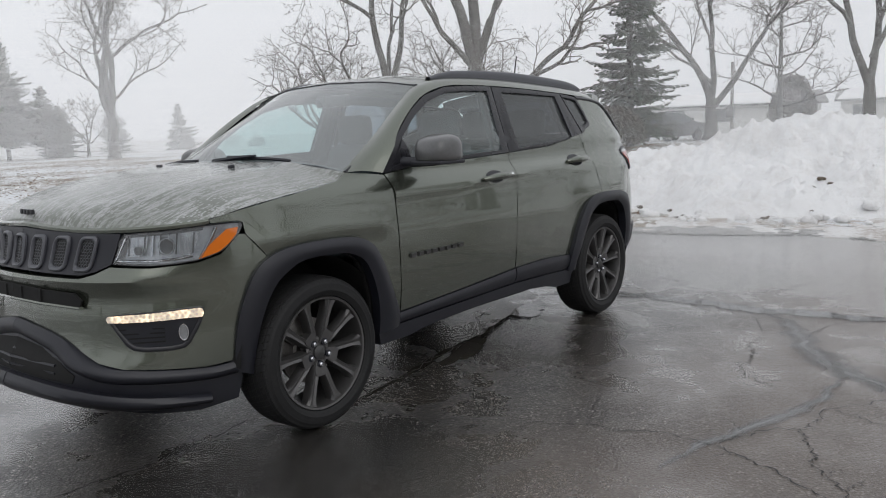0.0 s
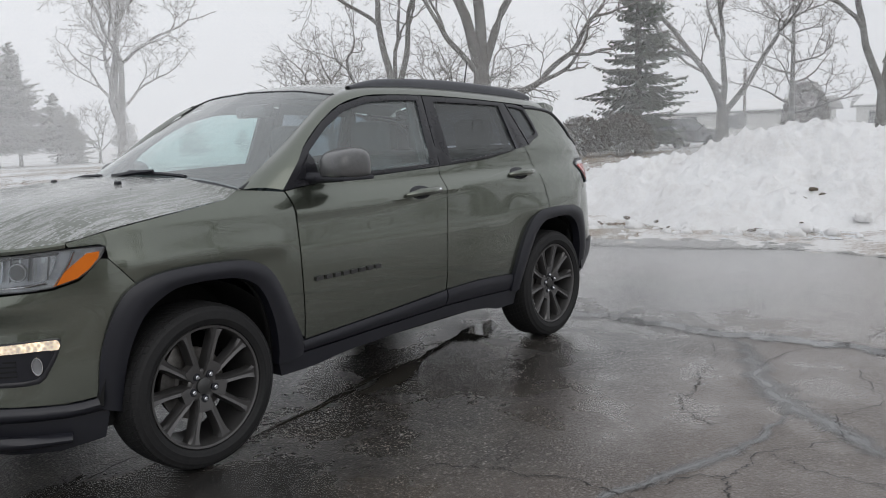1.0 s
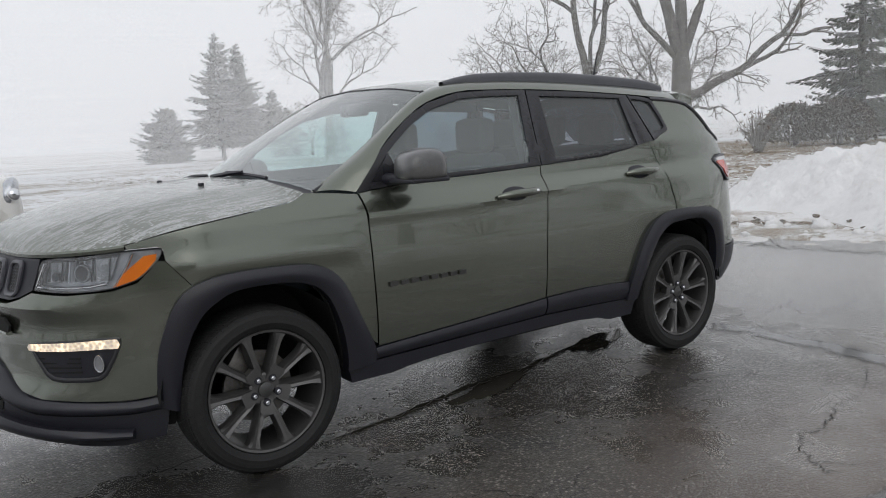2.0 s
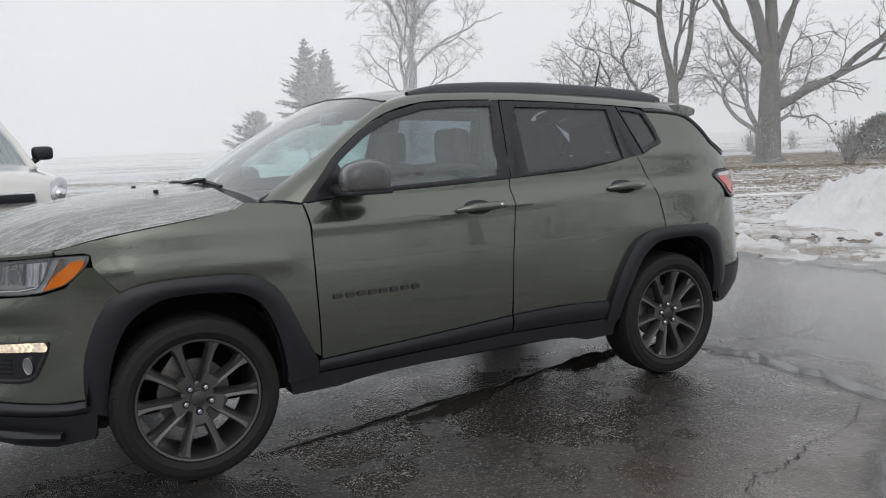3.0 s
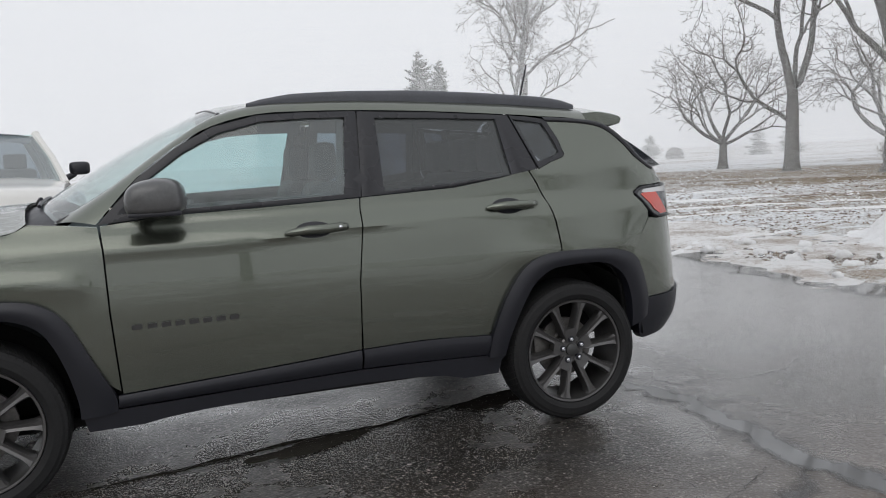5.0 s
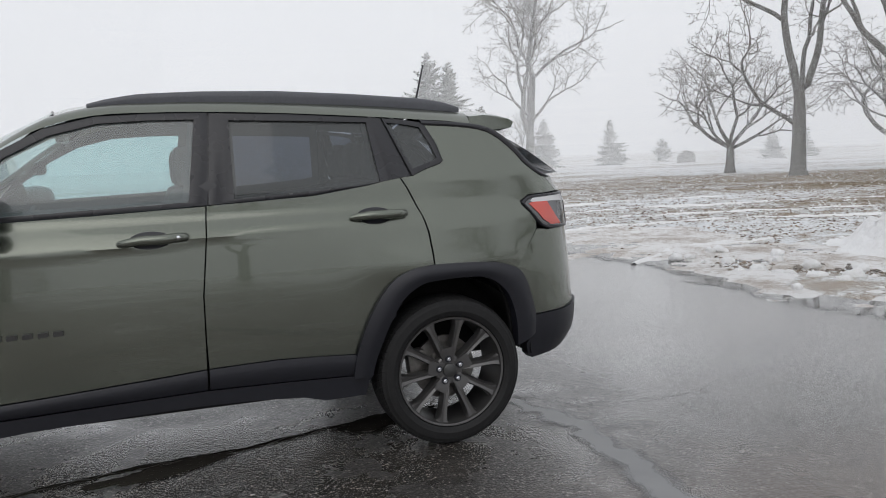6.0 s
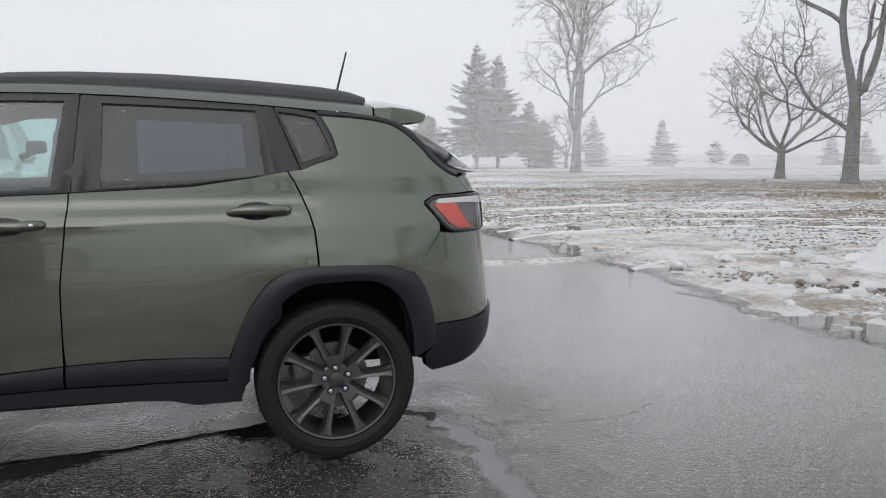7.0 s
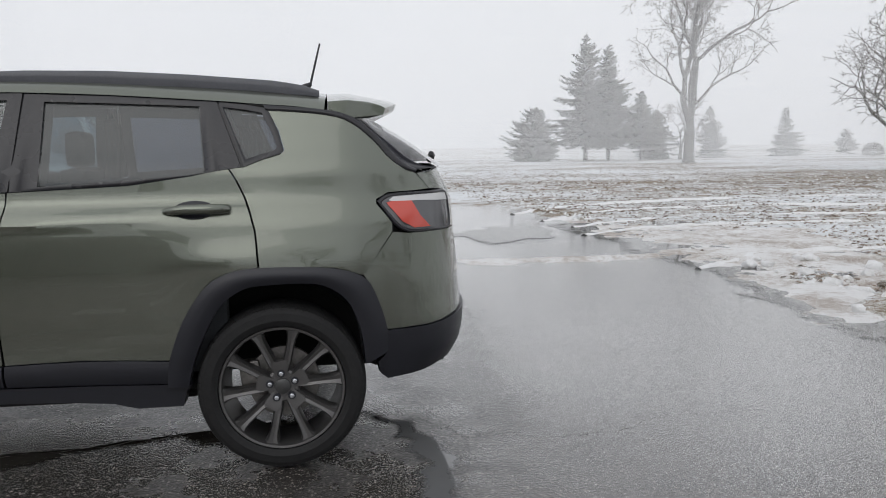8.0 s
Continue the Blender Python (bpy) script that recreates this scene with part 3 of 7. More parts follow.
FLARE_R_IN = smooth_line([(0.945, 0.37), (0.968, 0.463), (1.024, 0.598), (1.092, 0.709), (1.181, 0.77), (1.27, 0.783), (1.39, 0.786), (1.495, 0.775), (1.587, 0.713), (1.634, 0.616), (1.655, 0.519), (1.665, 0.43)], 3)


def seam_f(z):
    return float(np.interp(z, [0.42, 0.52, 0.77, 1.02, 1.115], [-0.772, -0.777, -0.791, -0.797, -0.810]))


def seam_m(z):
    return float(np.interp(z, [0.40, 0.6, 0.8, 1.02, 1.17], [0.242, 0.241, 0.243, 0.268, 0.281]))


SEAM_R = [(1.243, 0.856), (1.238, 0.93), (1.232, 1.0), (1.214, 1.07), (1.190, 1.136), (1.160, 1.20), (1.130, 1.25)]
HOOD_LINE = [(-1.07, 1.142), (-1.10, 1.122), (-1.14, 1.108), (-1.275, 1.09), (-1.545, 1.057), (-1.68, 1.034), (-1.81, 1.004), (-2.0, 0.992), (-2.17, 0.986), (-2.36, 0.984), (-2.55, 0.990), (-2.70, 0.998), (-2.81, 1.003)]


def wheel_part(parent, place, turn, out):
    """A ten-arm alloy wheel with its tyre; out: -1 faces the near side, 1 the far side."""
    prof = [(0.256, -0.088), (0.262, -0.104), (0.285, -0.116), (0.315, -0.112), (0.335, -0.098), (0.3445, -0.075), (0.347, -0.05), (0.347, 0.05), (0.3445, 0.075), (0.335, 0.098), (0.315, 0.112), (0.28, 0.112), (0.256, 0.10)]
    v, f = lathe(prof, 72)
    heap = Heap()
    heap.add(v, f)
    rim = lathe([(0.259, -0.094), (0.255, -0.102), (0.246, -0.100), (0.241, -0.086), (0.238, -0.03), (0.232, 0.02), (0.225, 0.09), (0.236, 0.10)], 72)
    spokes = Heap()
    spokes.add(*rim)
    spokes.add(*lathe([(0.0, -0.064), (0.062, -0.064), (0.070, -0.058), (0.074, -0.02), (0.0, -0.02)], 30))
    rimob = spokes.end("wheel", M_RIM, parent, "granite grey ten-arm alloy wheel", angle=30)
    subs = []
    for k in range(5):
        base = radians(90 + 72 * k)
        arms = Heap()
        for sgn in (-1, 1):
            run = [(0.048, 0.012), (0.075, 0.0215), (0.100, 0.0310), (0.128, 0.0405), (0.160, 0.0515), (0.195, 0.0632), (0.220, 0.0715), (0.237, 0.0770)]
            high = [-0.064, -0.072, -0.0775, -0.0795, -0.0825, -0.0865, -0.090, -0.092]
            wid = [0.034, 0.036, 0.035, 0.034, 0.034, 0.038, 0.052, 0.082]
            slope = math.atan2(0.046, 0.137)
            ring = []
            er, et = (math.cos(base), math.sin(base)), (-math.sin(base), math.cos(base))
            for (da, db), y, w in zip(run, high, wid):
                cx, cz = er[0] * da + et[0] * db * sgn, er[1] * da + et[1] * db * sgn
                ca, sa = math.cos(slope), math.sin(slope)
                tx, tz = et[0] * sgn * ca - er[0] * sa, et[1] * sgn * ca - er[1] * sa
                ring.append([(cx + tx * w * o, y + d, cz + tz * w * o) for o, d in ((0.54, 0.050), (0.50, 0.012), (0.34, 0.0), (0.0, 0.005), (-0.34, 0.0), (-0.50, 0.012), (-0.54, 0.050))])
            vv = [q for r in ring for q in r]
            if sgn < 0:
                ff = [(i * 7 + j, (i + 1) * 7 + j, (i + 1) * 7 + (j + 1) % 7, i * 7 + (j + 1) % 7) for i in range(7) for j in range(7)]
            else:
                ff = [(i * 7 + (j + 1) % 7, (i + 1) * 7 + (j + 1) % 7, (i + 1) * 7 + j, i * 7 + j) for i in range(7) for j in range(7)]
            arms.add(vv, ff)
        ring = []
        for r, w, y in ((0.040, 0.050, -0.0690), (0.066, 0.056, -0.0725), (0.090, 0.068, -0.0765), (0.108, 0.056, -0.0775)):
            cx, cz, tx, tz = r * math.cos(base), r * math.sin(base), -math.sin(base), math.cos(base)
            ring += [(cx + tx * w / 2, y, cz + tz * w / 2), (cx - tx * w / 2, y, cz - tz * w / 2), (cx - tx * w / 2, y + 0.04, cz - tz * w / 2), (cx + tx * w / 2, y + 0.04, cz + tz * w / 2)]
        arms.add(ring, [(0, 1, 5, 4), (4, 5, 9, 8), (8, 9, 13, 12), (1, 2, 6, 5), (5, 6, 10, 9), (9, 10, 14, 13), (3, 0, 4, 7), (7, 4, 8, 11), (11, 8, 12, 15), (12, 13, 14, 15)])
        subs.append(arms.end("spoke", M_RIM, rimob, angle=24))
    subs.append(heap.end("tyre", M_TYRE, rimob, "worn black rubber tyre", angle=25))
    subs.append(finish("hub_cap", *lathe([(0.0, -0.078), (0.026, -0.077), (0.032, -0.073), (0.034, -0.060)], 24), M_RIMDARK, rimob))
    for k in range(5):
        a = radians(90 + 72 * k)
        v, f = lathe([(0.0, -0.086), (0.006, -0.086), (0.0100, -0.082), (0.0110, -0.06)], 10)
        v = [(x + 0.0545 * math.cos(a), y, z + 0.0545 * math.sin(a)) for x, y, z in v]
        subs.append(finish("lug_nut", v, f, M_REFLECTOR, rimob))
        v, f = lathe([(0.0, -0.0745), (0.0165, -0.0745), (0.0185, -0.062)], 14)
        v = [(x + 0.0545 * math.cos(a), y, z + 0.0545 * math.sin(a)) for x, y, z in v]
        subs.append(finish("lug_seat", v, f, M_CLAD, rimob))
    v, f = lathe([(0.0, 0.0), (0.075, 0.0), (0.085, 0.012), (0.150, 0.012), (0.150, 0.034), (0.085, 0.034), (0.0, 0.034)], 40)
    subs.append(finish("brake_disc", v, f, M_STEEL, rimob, "dull steel brake disc"))
    bm = bmesh.new()
    box_bm(bm, (-0.175, -0.012, -0.02), (-0.09, 0.06, 0.11), 0.012)
    subs.append(part("brake_caliper", bm, M_STEEL, rimob))
    rimob.matrix_basis = Matrix.Translation(place) @ (Matrix.Identity(4) if out < 0 else Matrix.Rotation(math.pi, 4, "Z")) @ Matrix.Rotation(turn, 4, "Y")
    return rimob


def copy_part(ob, place, out, turn):
    """A second wheel on the same meshes."""
    made = ob.copy()
    scene.collection.objects.link(made)
    made.matrix_basis = Matrix.Translation(place) @ (Matrix.Identity(4) if out < 0 else Matrix.Rotation(math.pi, 4, "Z")) @ Matrix.Rotation(turn, 4, "Y")
    for c in ob.children:
        d = c.copy()
        scene.collection.objects.link(d)
        d.parent = made
    return made


def front_half(car, s):
    """Nose, bonnet sides, fender and lamps of one side."""
    panel("fender", du=0.035, dz=0.025, poly=[(seam_f(z) - 0.004, z) for z in (0.44, 0.52, 0.77, 1.02, 1.112)] + [(-0.95, 1.128), (-1.066, 1.138)]
          + [(u, z - 0.004) for u, z in HOOD_LINE[1:7]] + [(-1.80, 0.985), (-1.70, 0.988), (-1.679, 0.978), (-1.674, 0.9325), (-1.58, 0.8195)]
          + [p for p in FLARE_F_OUT if p[0] > -1.58 and p[1] > 0.45][:], mat=M_PAINT, parent=car, label="olive green front fender, beaded with rain", side=s,
          crown=lambda u, z: 0.014 * math.exp(-((z - (0.885 + 0.02 * math.cos((u + 1.3) * 3))) / 0.05) ** 2) * float(ease(-1.75, -1.55, u) * ease(-0.80, -0.95, u)))
    panel("front_bumper", du=0.035, dz=0.025, poly=[(-1.582, 0.817), (-1.675, 0.930), (-1.70, 0.933), (-1.775, 0.858), (-1.865, 0.833), (-2.055, 0.823), (-2.235, 0.832), (-2.30, 0.805), (-2.37, 0.788), (-2.59, 0.790), (-2.81, 0.792),
                           (-2.81, 0.600), (-2.695, 0.585), (-2.58, 0.565), (-2.48, 0.535), (-2.38, 0.485), (-2.30, 0.45), (-2.19, 0.425), (-1.865, 0.395), (-1.752, 0.405)]
          + [p for p in FLARE_F_OUT if p[0] < -1.60 and p[1] > 0.45], mat=M_PAINT, parent=car, label="olive green upper bumper skin", side=s, thick=0.03,
          crown=lambda u, z: 0.018 * math.exp(-((z - 0.775) / 0.035) ** 2) * float(ease(-1.9, -2.2, u)) - 0.012 * math.exp(-((z - 0.70) / 0.05) ** 2) * float(ease(-1.7, -1.95, u)))
    # black lower bumper, intake and skid lip
    panel("lower_bumper", [(-2.81, 0.596), (-2.695, 0.580), (-2.58, 0.56), (-2.48, 0.530), (-2.38, 0.48), (-2.30, 0.445), (-2.19, 0.42), (-1.865, 0.39), (-1.735, 0.40), (-1.715, 0.33), (-1.735, 0.235), (-1.9, 0.205), (-2.1, 0.21), (-2.35, 0.24), (-2.81, 0.25)],
          M_CLAD, car, "dark grey textured lower bumper", side=s, lift=0.006, thick=0.04)
    panel("lower_intake", [(-2.81, 0.515), (-2.62, 0.495), (-2.48, 0.45), (-2.40, 0.40), (-2.42, 0.365), (-2.60, 0.375), (-2.81, 0.385)], M_DARK, car, "black lower air intake", side=s, lift=0.009, thick=0.01)
    for k in range(3):
        z0 = 0.405 + 0.032 * k
        band("intake_bar", [(-2.81, z0 + 0.008), (-2.50 + 0.0 * k, z0 + 0.003)], [(-2.81, z0), (-2.50, z0 - 0.005)], M_CLAD, car, lift=0.012, thick=0.01, side=s, closed=False, steps=1, bulge=0)
    band("skid_lip", smooth_line([(-2.81, 0.375), (-2.60, 0.365), (-2.40, 0.345), (-2.28, 0.325), (-2.10, 0.300), (-1.85, 0.278)], 3), smooth_line([(-2.81, 0.275), (-2.60, 0.27), (-2.40, 0.255), (-2.28, 0.245), (-2.10, 0.238), (-1.85, 0.240)], 3), M_CLAD, car, "satin grey skid lip", lift=0.03, thick=0.05, side=s, closed=False, bulge=0.025, steps=5)
    band("bumper_roll", smooth_line([(-2.81, 0.598), (-2.695, 0.583), (-2.58, 0.563), (-2.48, 0.533), (-2.38, 0.483), (-2.30, 0.448), (-2.19, 0.423), (-1.865, 0.393), (-1.735, 0.403)], 3), smooth_line([(-2.81, 0.530), (-2.695, 0.514), (-2.58, 0.490), (-2.48, 0.458), (-2.38, 0.410), (-2.30, 0.380), (-2.19, 0.362), (-1.865, 0.340), (-1.73, 0.350)], 3), M_CLAD, car, "dark grey rolled bumper edge", lift=0.010, thick=0.03, side=s, closed=False, bulge=0.022, steps=5)
    # upper slit
    panel("bumper_slit", [(-2.81, 0.745), (-2.40, 0.728), (-2.365, 0.700), (-2.378, 0.672), (-2.81, 0.688)], M_DARK, car, "narrow black air slit", side=s, lift=0.012, thick=0.01)
    band("slit_lip", [(-2.81, 0.692), (-2.60, 0.686), (-2.372, 0.676)], [(-2.81, 0.680), (-2.60, 0.674), (-2.36, 0.664)], M_PAINT, car, lift=0.022, thick=0.02, side=s, closed=False, steps=2)
    for u0 in (-2.74, -2.60):
        panel("slit_divider", rounded(u0, 0.712, 0.02, 0.055, 0.2), M_DARK, car, side=s, lift=0.02, thick=0.01)
    # grille
    g = [(-2.81, 0.978), (-2.55, 0.968), (-2.36, 0.962), (-2.176, 0.962), (-2.20, 0.90), (-2.225, 0.843), (-2.30, 0.815), (-2.37, 0.800), (-2.59, 0.803), (-2.81, 0.806)]
    grille = panel("grille", g, M_CLAD, car, "dark grey grille with upright slots", side=s, lift=0.004, thick=0.04)
    for k in range(4):
        u0 = -2.81 + 0.152 * k
        w = 0.10
        if k == 0:
            continue
        skew = 0.28 * (k / 3)
        ring_o = rounded(u0, 0.884, w, 0.140, 0.28, skew=skew)
        ring_i = rounded(u0, 0.884, w - 0.030, 0.110, 0.28, skew=skew)
        band("slot_frame", ring_o, ring_i, M_RAIL, grille, lift=0.012, thick=0.012, side=s, bulge=0.007)
        panel("slot_mesh", ring_i, M_DARK, grille, "black honeycomb mesh", lift=0.006, thick=0.004, side=s)
        hexes = Heap()
        for r in range(9):
            for c in range(5):
                hu, hz = -0.030 + c * 0.0150 + (r % 2) * 0.0075, -0.048 + r * 0.012
                if abs(hu) > w / 2 - 0.021:
                    continue
                o = [(u0 + hu + 0.0076 * math.cos(a) + skew * hz, 0.884 + hz + 0.0076 * math.sin(a)) for a in [radians(60 * q + 30) for q in range(6)]]
                i = [(u0 + hu + 0.0056 * math.cos(a) + skew * hz, 0.884 + hz + 0.0056 * math.sin(a)) for a in [radians(60 * q + 30) for q in range(6)]]
                pts = np.array(o + i)
                x, y, z = skin(pts[:, 0], pts[:, 1], 0.0085 * np.ones(12))
                hexes.add(np.stack([x, y * s, z], 1), [(q, (q + 1) % 6, 6 + (q + 1) % 6, 6 + q) for q in range(6)])
        hexes.end("honeycomb", M_RAIL, grille, smooth=False)
    # headlamp
    hl = smooth_line([(-2.222, 0.842), (-2.195, 0.90), (-2.165, 0.957), (-2.0, 0.968), (-1.825, 0.979), (-1.70, 0.981), (-1.682, 0.972), (-1.697, 0.938), (-1.735, 0.90), (-1.775, 0.868), (-1.865, 0.842), (-1.95, 0.834), (-2.055, 0.832), (-2.14, 0.836), (-2.222, 0.842)], 2)[:-1]
    cu, cz = -1.95, 0.905
    lamp = band("headlamp", hl, [(cu + (u - cu) * 0.985, cz + (z - cz) * 0.955) for u, z in hl], M_GLOSSBLACK, car, "clear headlamp with amber marker", lift=-0.002, thick=0.03, side=s, bulge=0.004)
    inner = [(cu + (u - cu) * 0.987, cz + (z - cz) * 0.96) for u, z in hl]
    panel("lamp_bowl", inner, M_LAMPBOWL, lamp, "grey lamp reflector", lift=-0.035, thick=0.01, side=s)
    panel("lamp_lens", inner, M_LAMPGLASS, lamp, "clear wet lens", lift=0.001, thick=0.006, side=s)
    panel("turn_signal", [(-1.745, 0.958), (-1.702, 0.962), (-1.708, 0.938), (-1.742, 0.900), (-1.782, 0.870), (-1.862, 0.847), (-1.838, 0.880), (-1.795, 0.918)], M_AMBER, lamp, "bright amber marker lens", lift=0.003, thick=0.02, side=s)
    for u0, z0, r in ((-2.105, 0.893, 0.022), (-1.985, 0.905, 0.036)):
        ring = [(u0 + r * math.cos(a), z0 + r * math.sin(a)) for a in np.linspace(0, 2 * math.pi, 20)[:-1]]
        ring2 = [(u0 + r * 0.72 * math.cos(a), z0 + r * 0.72 * math.sin(a)) for a in np.linspace(0, 2 * math.pi, 20)[:-1]]
        band("projector_ring", ring, ring2, M_LAMPFACET, lamp, lift=-0.016, thick=0.02, side=s)
        panel("projector", ring2, M_DARKGLASS, lamp, lift=-0.012, thick=0.01, side=s, crown=lambda u, z, a=u0, b=z0: 0.010 - 8 * ((u - a) ** 2 + (z - b) ** 2))
    band("lamp_strip", [(-2.20, 0.850), (-2.05, 0.846), (-1.95, 0.849), (-1.88, 0.858)], [(-2.19, 0.860), (-2.05, 0.855), (-1.95, 0.859), (-1.89, 0.869)], M_CHROME, lamp, lift=-0.002, thick=0.02, side=s, closed=False)
    band("lamp_strip", [(-2.207, 0.86), (-2.16, 0.945)], [(-2.195, 0.862), (-2.148, 0.944)], M_CHROME, lamp, lift=-0.002, thick=0.02, side=s, closed=False)
    band("lamp_strip", [(-1.792, 0.968), (-1.812, 0.925), (-1.838, 0.885), (-1.862, 0.848)], [(-1.779, 0.968), (-1.80, 0.925), (-1.825, 0.885), (-1.85, 0.848)], M_CHROME, lamp, lift=-0.002, thick=0.02, side=s, closed=False)
    panel("lamp_facet", [(-2.165, 0.87), (-2.135, 0.945), (-2.06, 0.952), (-2.07, 0.905), (-2.10, 0.868)], M_LAMPFACET, lamp, lift=-0.02, thick=0.01, side=s)
    panel("lamp_facet", [(-1.93, 0.868), (-1.925, 0.955), (-1.84, 0.962), (-1.862, 0.90), (-1.885, 0.868)], M_LAMPFACET, lamp, lift=-0.02, thick=0.01, side=s)
    for k in range(9):
        u0 = -2.155 + 0.034 * k
        band("lamp_vane", [(u0, 0.872), (u0 + 0.012, 0.955)], [(u0 + 0.006, 0.872), (u0 + 0.018, 0.955)], M_REFLECTOR if k % 2 else M_CLAD, lamp, lift=-0.016, thick=0.012, side=s, closed=False, steps=1, bulge=0)
    band("lamp_brow", [(-2.15, 0.958), (-2.0, 0.963), (-1.83, 0.972)], [(-2.145, 0.944), (-2.0, 0.950), (-1.835, 0.960)], M_CLAD, lamp, lift=-0.008, thick=0.012, side=s, closed=False, steps=1, bulge=0)
    # fog lamp
    fo = smooth_line([(-2.262, 0.632), (-2.20, 0.645), (-2.05, 0.652), (-1.90, 0.657), (-1.858, 0.650), (-1.868, 0.600), (-1.905, 0.535), (-1.945, 0.492), (-2.05, 0.488), (-2.150, 0.497), (-2.20, 0.545), (-2.262, 0.632)], 2)[:-1]
    fu, fz = -2.03, 0.59
    fi = [(fu + (u - fu) * 0.90, fz + (z - fz) * 0.82) for u, z in fo]
    fog = band("fog_lamp", fo, fi, M_GLOSSBLACK, car, "black fog lamp housing with lit running light", lift=0.008, thick=0.02, side=s, bulge=0.004)
    panel("fog_recess", fi, M_CLAD, fog, lift=0.004, thick=0.01, side=s)
    panel("running_light", smooth_line([(-2.250, 0.612), (-2.248, 0.637), (-2.10, 0.645), (-1.90, 0.652), (-1.864, 0.646), (-1.866, 0.616), (-1.92, 0.617), (-2.10, 0.613), (-2.250, 0.612)], 2)[:-1], M_DRL, fog, "lit white running light strip", lift=0.014, thick=0.012, side=s)
    ring = [(-1.945 + 0.022 * math.cos(a), 0.560 + 0.037 * math.sin(a)) for a in np.linspace(0, 2 * math.pi, 22)[:-1]]
    ring2 = [(-1.945 + 0.015 * math.cos(a), 0.560 + 0.029 * math.sin(a)) for a in np.linspace(0, 2 * math.pi, 22)[:-1]]
    band("fog_ring", ring, ring2, M_CHROME, fog, lift=0.012, thick=0.01, side=s)
    panel("fog_bulb", ring2, M_LAMPBOWL, fog, "round clear fog lamp", lift=0.012, thick=0.01, side=s)
    for k in range(4):
        z0 = 0.525 + 0.018 * k
        band("fog_rib", [(-2.15 - 0.02 * k, z0 + 0.006), (-2.02, z0 + 0.006)], [(-2.15 - 0.02 * k, z0), (-2.02, z0)], M_DARK, fog, lift=0.009, thick=0.006, side=s, closed=False, steps=1, bulge=0)


def side_half(car, s):
    """Doors, glass, cladding and flares of one side."""
    top = [(-0.14, 1.150), (-0.55, 1.140), (seam_f(1.11) + 0.006, 1.114)]
    def crease(u, z):
        c = 1.012 + 0.052 * max(0.0, u + 0.3)
        up = 0.010 * math.exp(-max(0.0, z - c) / 0.03) if z >= c else 0.010 * math.exp(-((c - z) / 0.016) ** 2)
        hip = 0.024 * math.exp(-((z - 0.87) / 0.085) ** 2) * float(ease(0.80, 1.2, u))
        return (up + hip) * float(ease(1.17, 1.12, z))
    fd = panel("front_door", [(seam_f(z) + 0.003, z) for z in (1.02, 0.77, 0.52, 0.428)] + [(-0.285, 0.454), (0.236, 0.489)] + [(seam_m(z) - 0.003, z) for z in (0.6, 0.8, 0.92, 1.02, 1.165)] + top,
               M_PAINT, car, "olive green front door", side=s, crown=crease, dz=0.02)
    rd = panel("rear_door", [(0.247, 0.490), (0.53, 0.497), (0.870, 0.480)] + [p for p in FLARE_R_OUT if p[1] > 0.49 and p[0] < 1.22] + [(u - 0.004, z) for u, z in SEAM_R]
               + [(0.982, 1.220), (0.737, 1.186)] + [(seam_m(z) + 0.003, z) for z in (1.166, 1.02, 0.92, 0.8, 0.6)], M_PAINT, car, "olive green rear door", side=s, crown=crease, dz=0.02)
    # glass and frames
    fo = [(-0.812, 1.120), (-0.65, 1.298), (-0.49, 1.418), (-0.33, 1.503), (-0.13, 1.551), (0.08, 1.560), (0.318, 1.560), (0.285, 1.171), (-0.15, 1.154), (-0.55, 1.144)]
    fi = [(-0.735, 1.158), (-0.612, 1.290), (-0.465, 1.395), (-0.31, 1.475), (-0.12, 1.522), (0.08, 1.532), (0.262, 1.532), (0.213, 1.186), (-0.15, 1.174), (-0.50, 1.164)]
    band("window_frame", fo, fi, M_GLOSSBLACK, fd, "black window surround", lift=0.002, thick=0.03, side=s, bulge=0.002)
    panel("door_glass", fi, M_GLASS, fd, "clear greenish side glass with rain drops", lift=-0.010, thick=0.004, side=s)
    panel("mirror_sail", [(-0.735, 1.16), (-0.62, 1.282), (-0.585, 1.165)], M_GLOSSBLACK, fd, lift=0.0, thick=0.02, side=s)
    ro = [(0.326, 1.558), (0.66, 1.547), (1.080, 1.521), (1.180, 1.254), (0.982, 1.224), (0.737, 1.190), (0.291, 1.171)]
    ri = [(0.404, 1.526), (0.66, 1.518), (1.012, 1.504), (1.038, 1.236), (0.97, 1.224), (0.737, 1.208), (0.397, 1.188)]
    band("window_frame", ro, ri, M_GLOSSBLACK, rd, "black window surround", lift=0.002, thick=0.03, side=s, bulge=0.002)
    panel("door_glass", ri, M_TINT, rd, "dark tinted rear door glass", lift=-0.010, thick=0.004, side=s)
    qo = [(1.090, 1.520), (1.19, 1.511), (1.285, 1.495), (1.33, 1.40), (1.352, 1.318), (1.335, 1.305), (1.26, 1.283), (1.192, 1.255)]
    qi = [(1.106, 1.500), (1.19, 1.490), (1.262, 1.476), (1.305, 1.39), (1.325, 1.332), (1.310, 1.320), (1.25, 1.302), (1.196, 1.285)]
    for hole in (fi, ri):
        gu, gz = sum(p[0] for p in hole) / len(hole), sum(p[1] for p in hole) / len(hole)
        band("inner_trim", [(gu + (u - gu) * 1.10, gz + (z - gz) * 1.30) for u, z in hole], [(gu + (u - gu) * 0.95, gz + (z - gz) * 0.92) for u, z in hole], M_SEAT, car, "dark inner window trim", lift=-0.055, thick=0.015, side=s, bulge=0.0, steps=1)
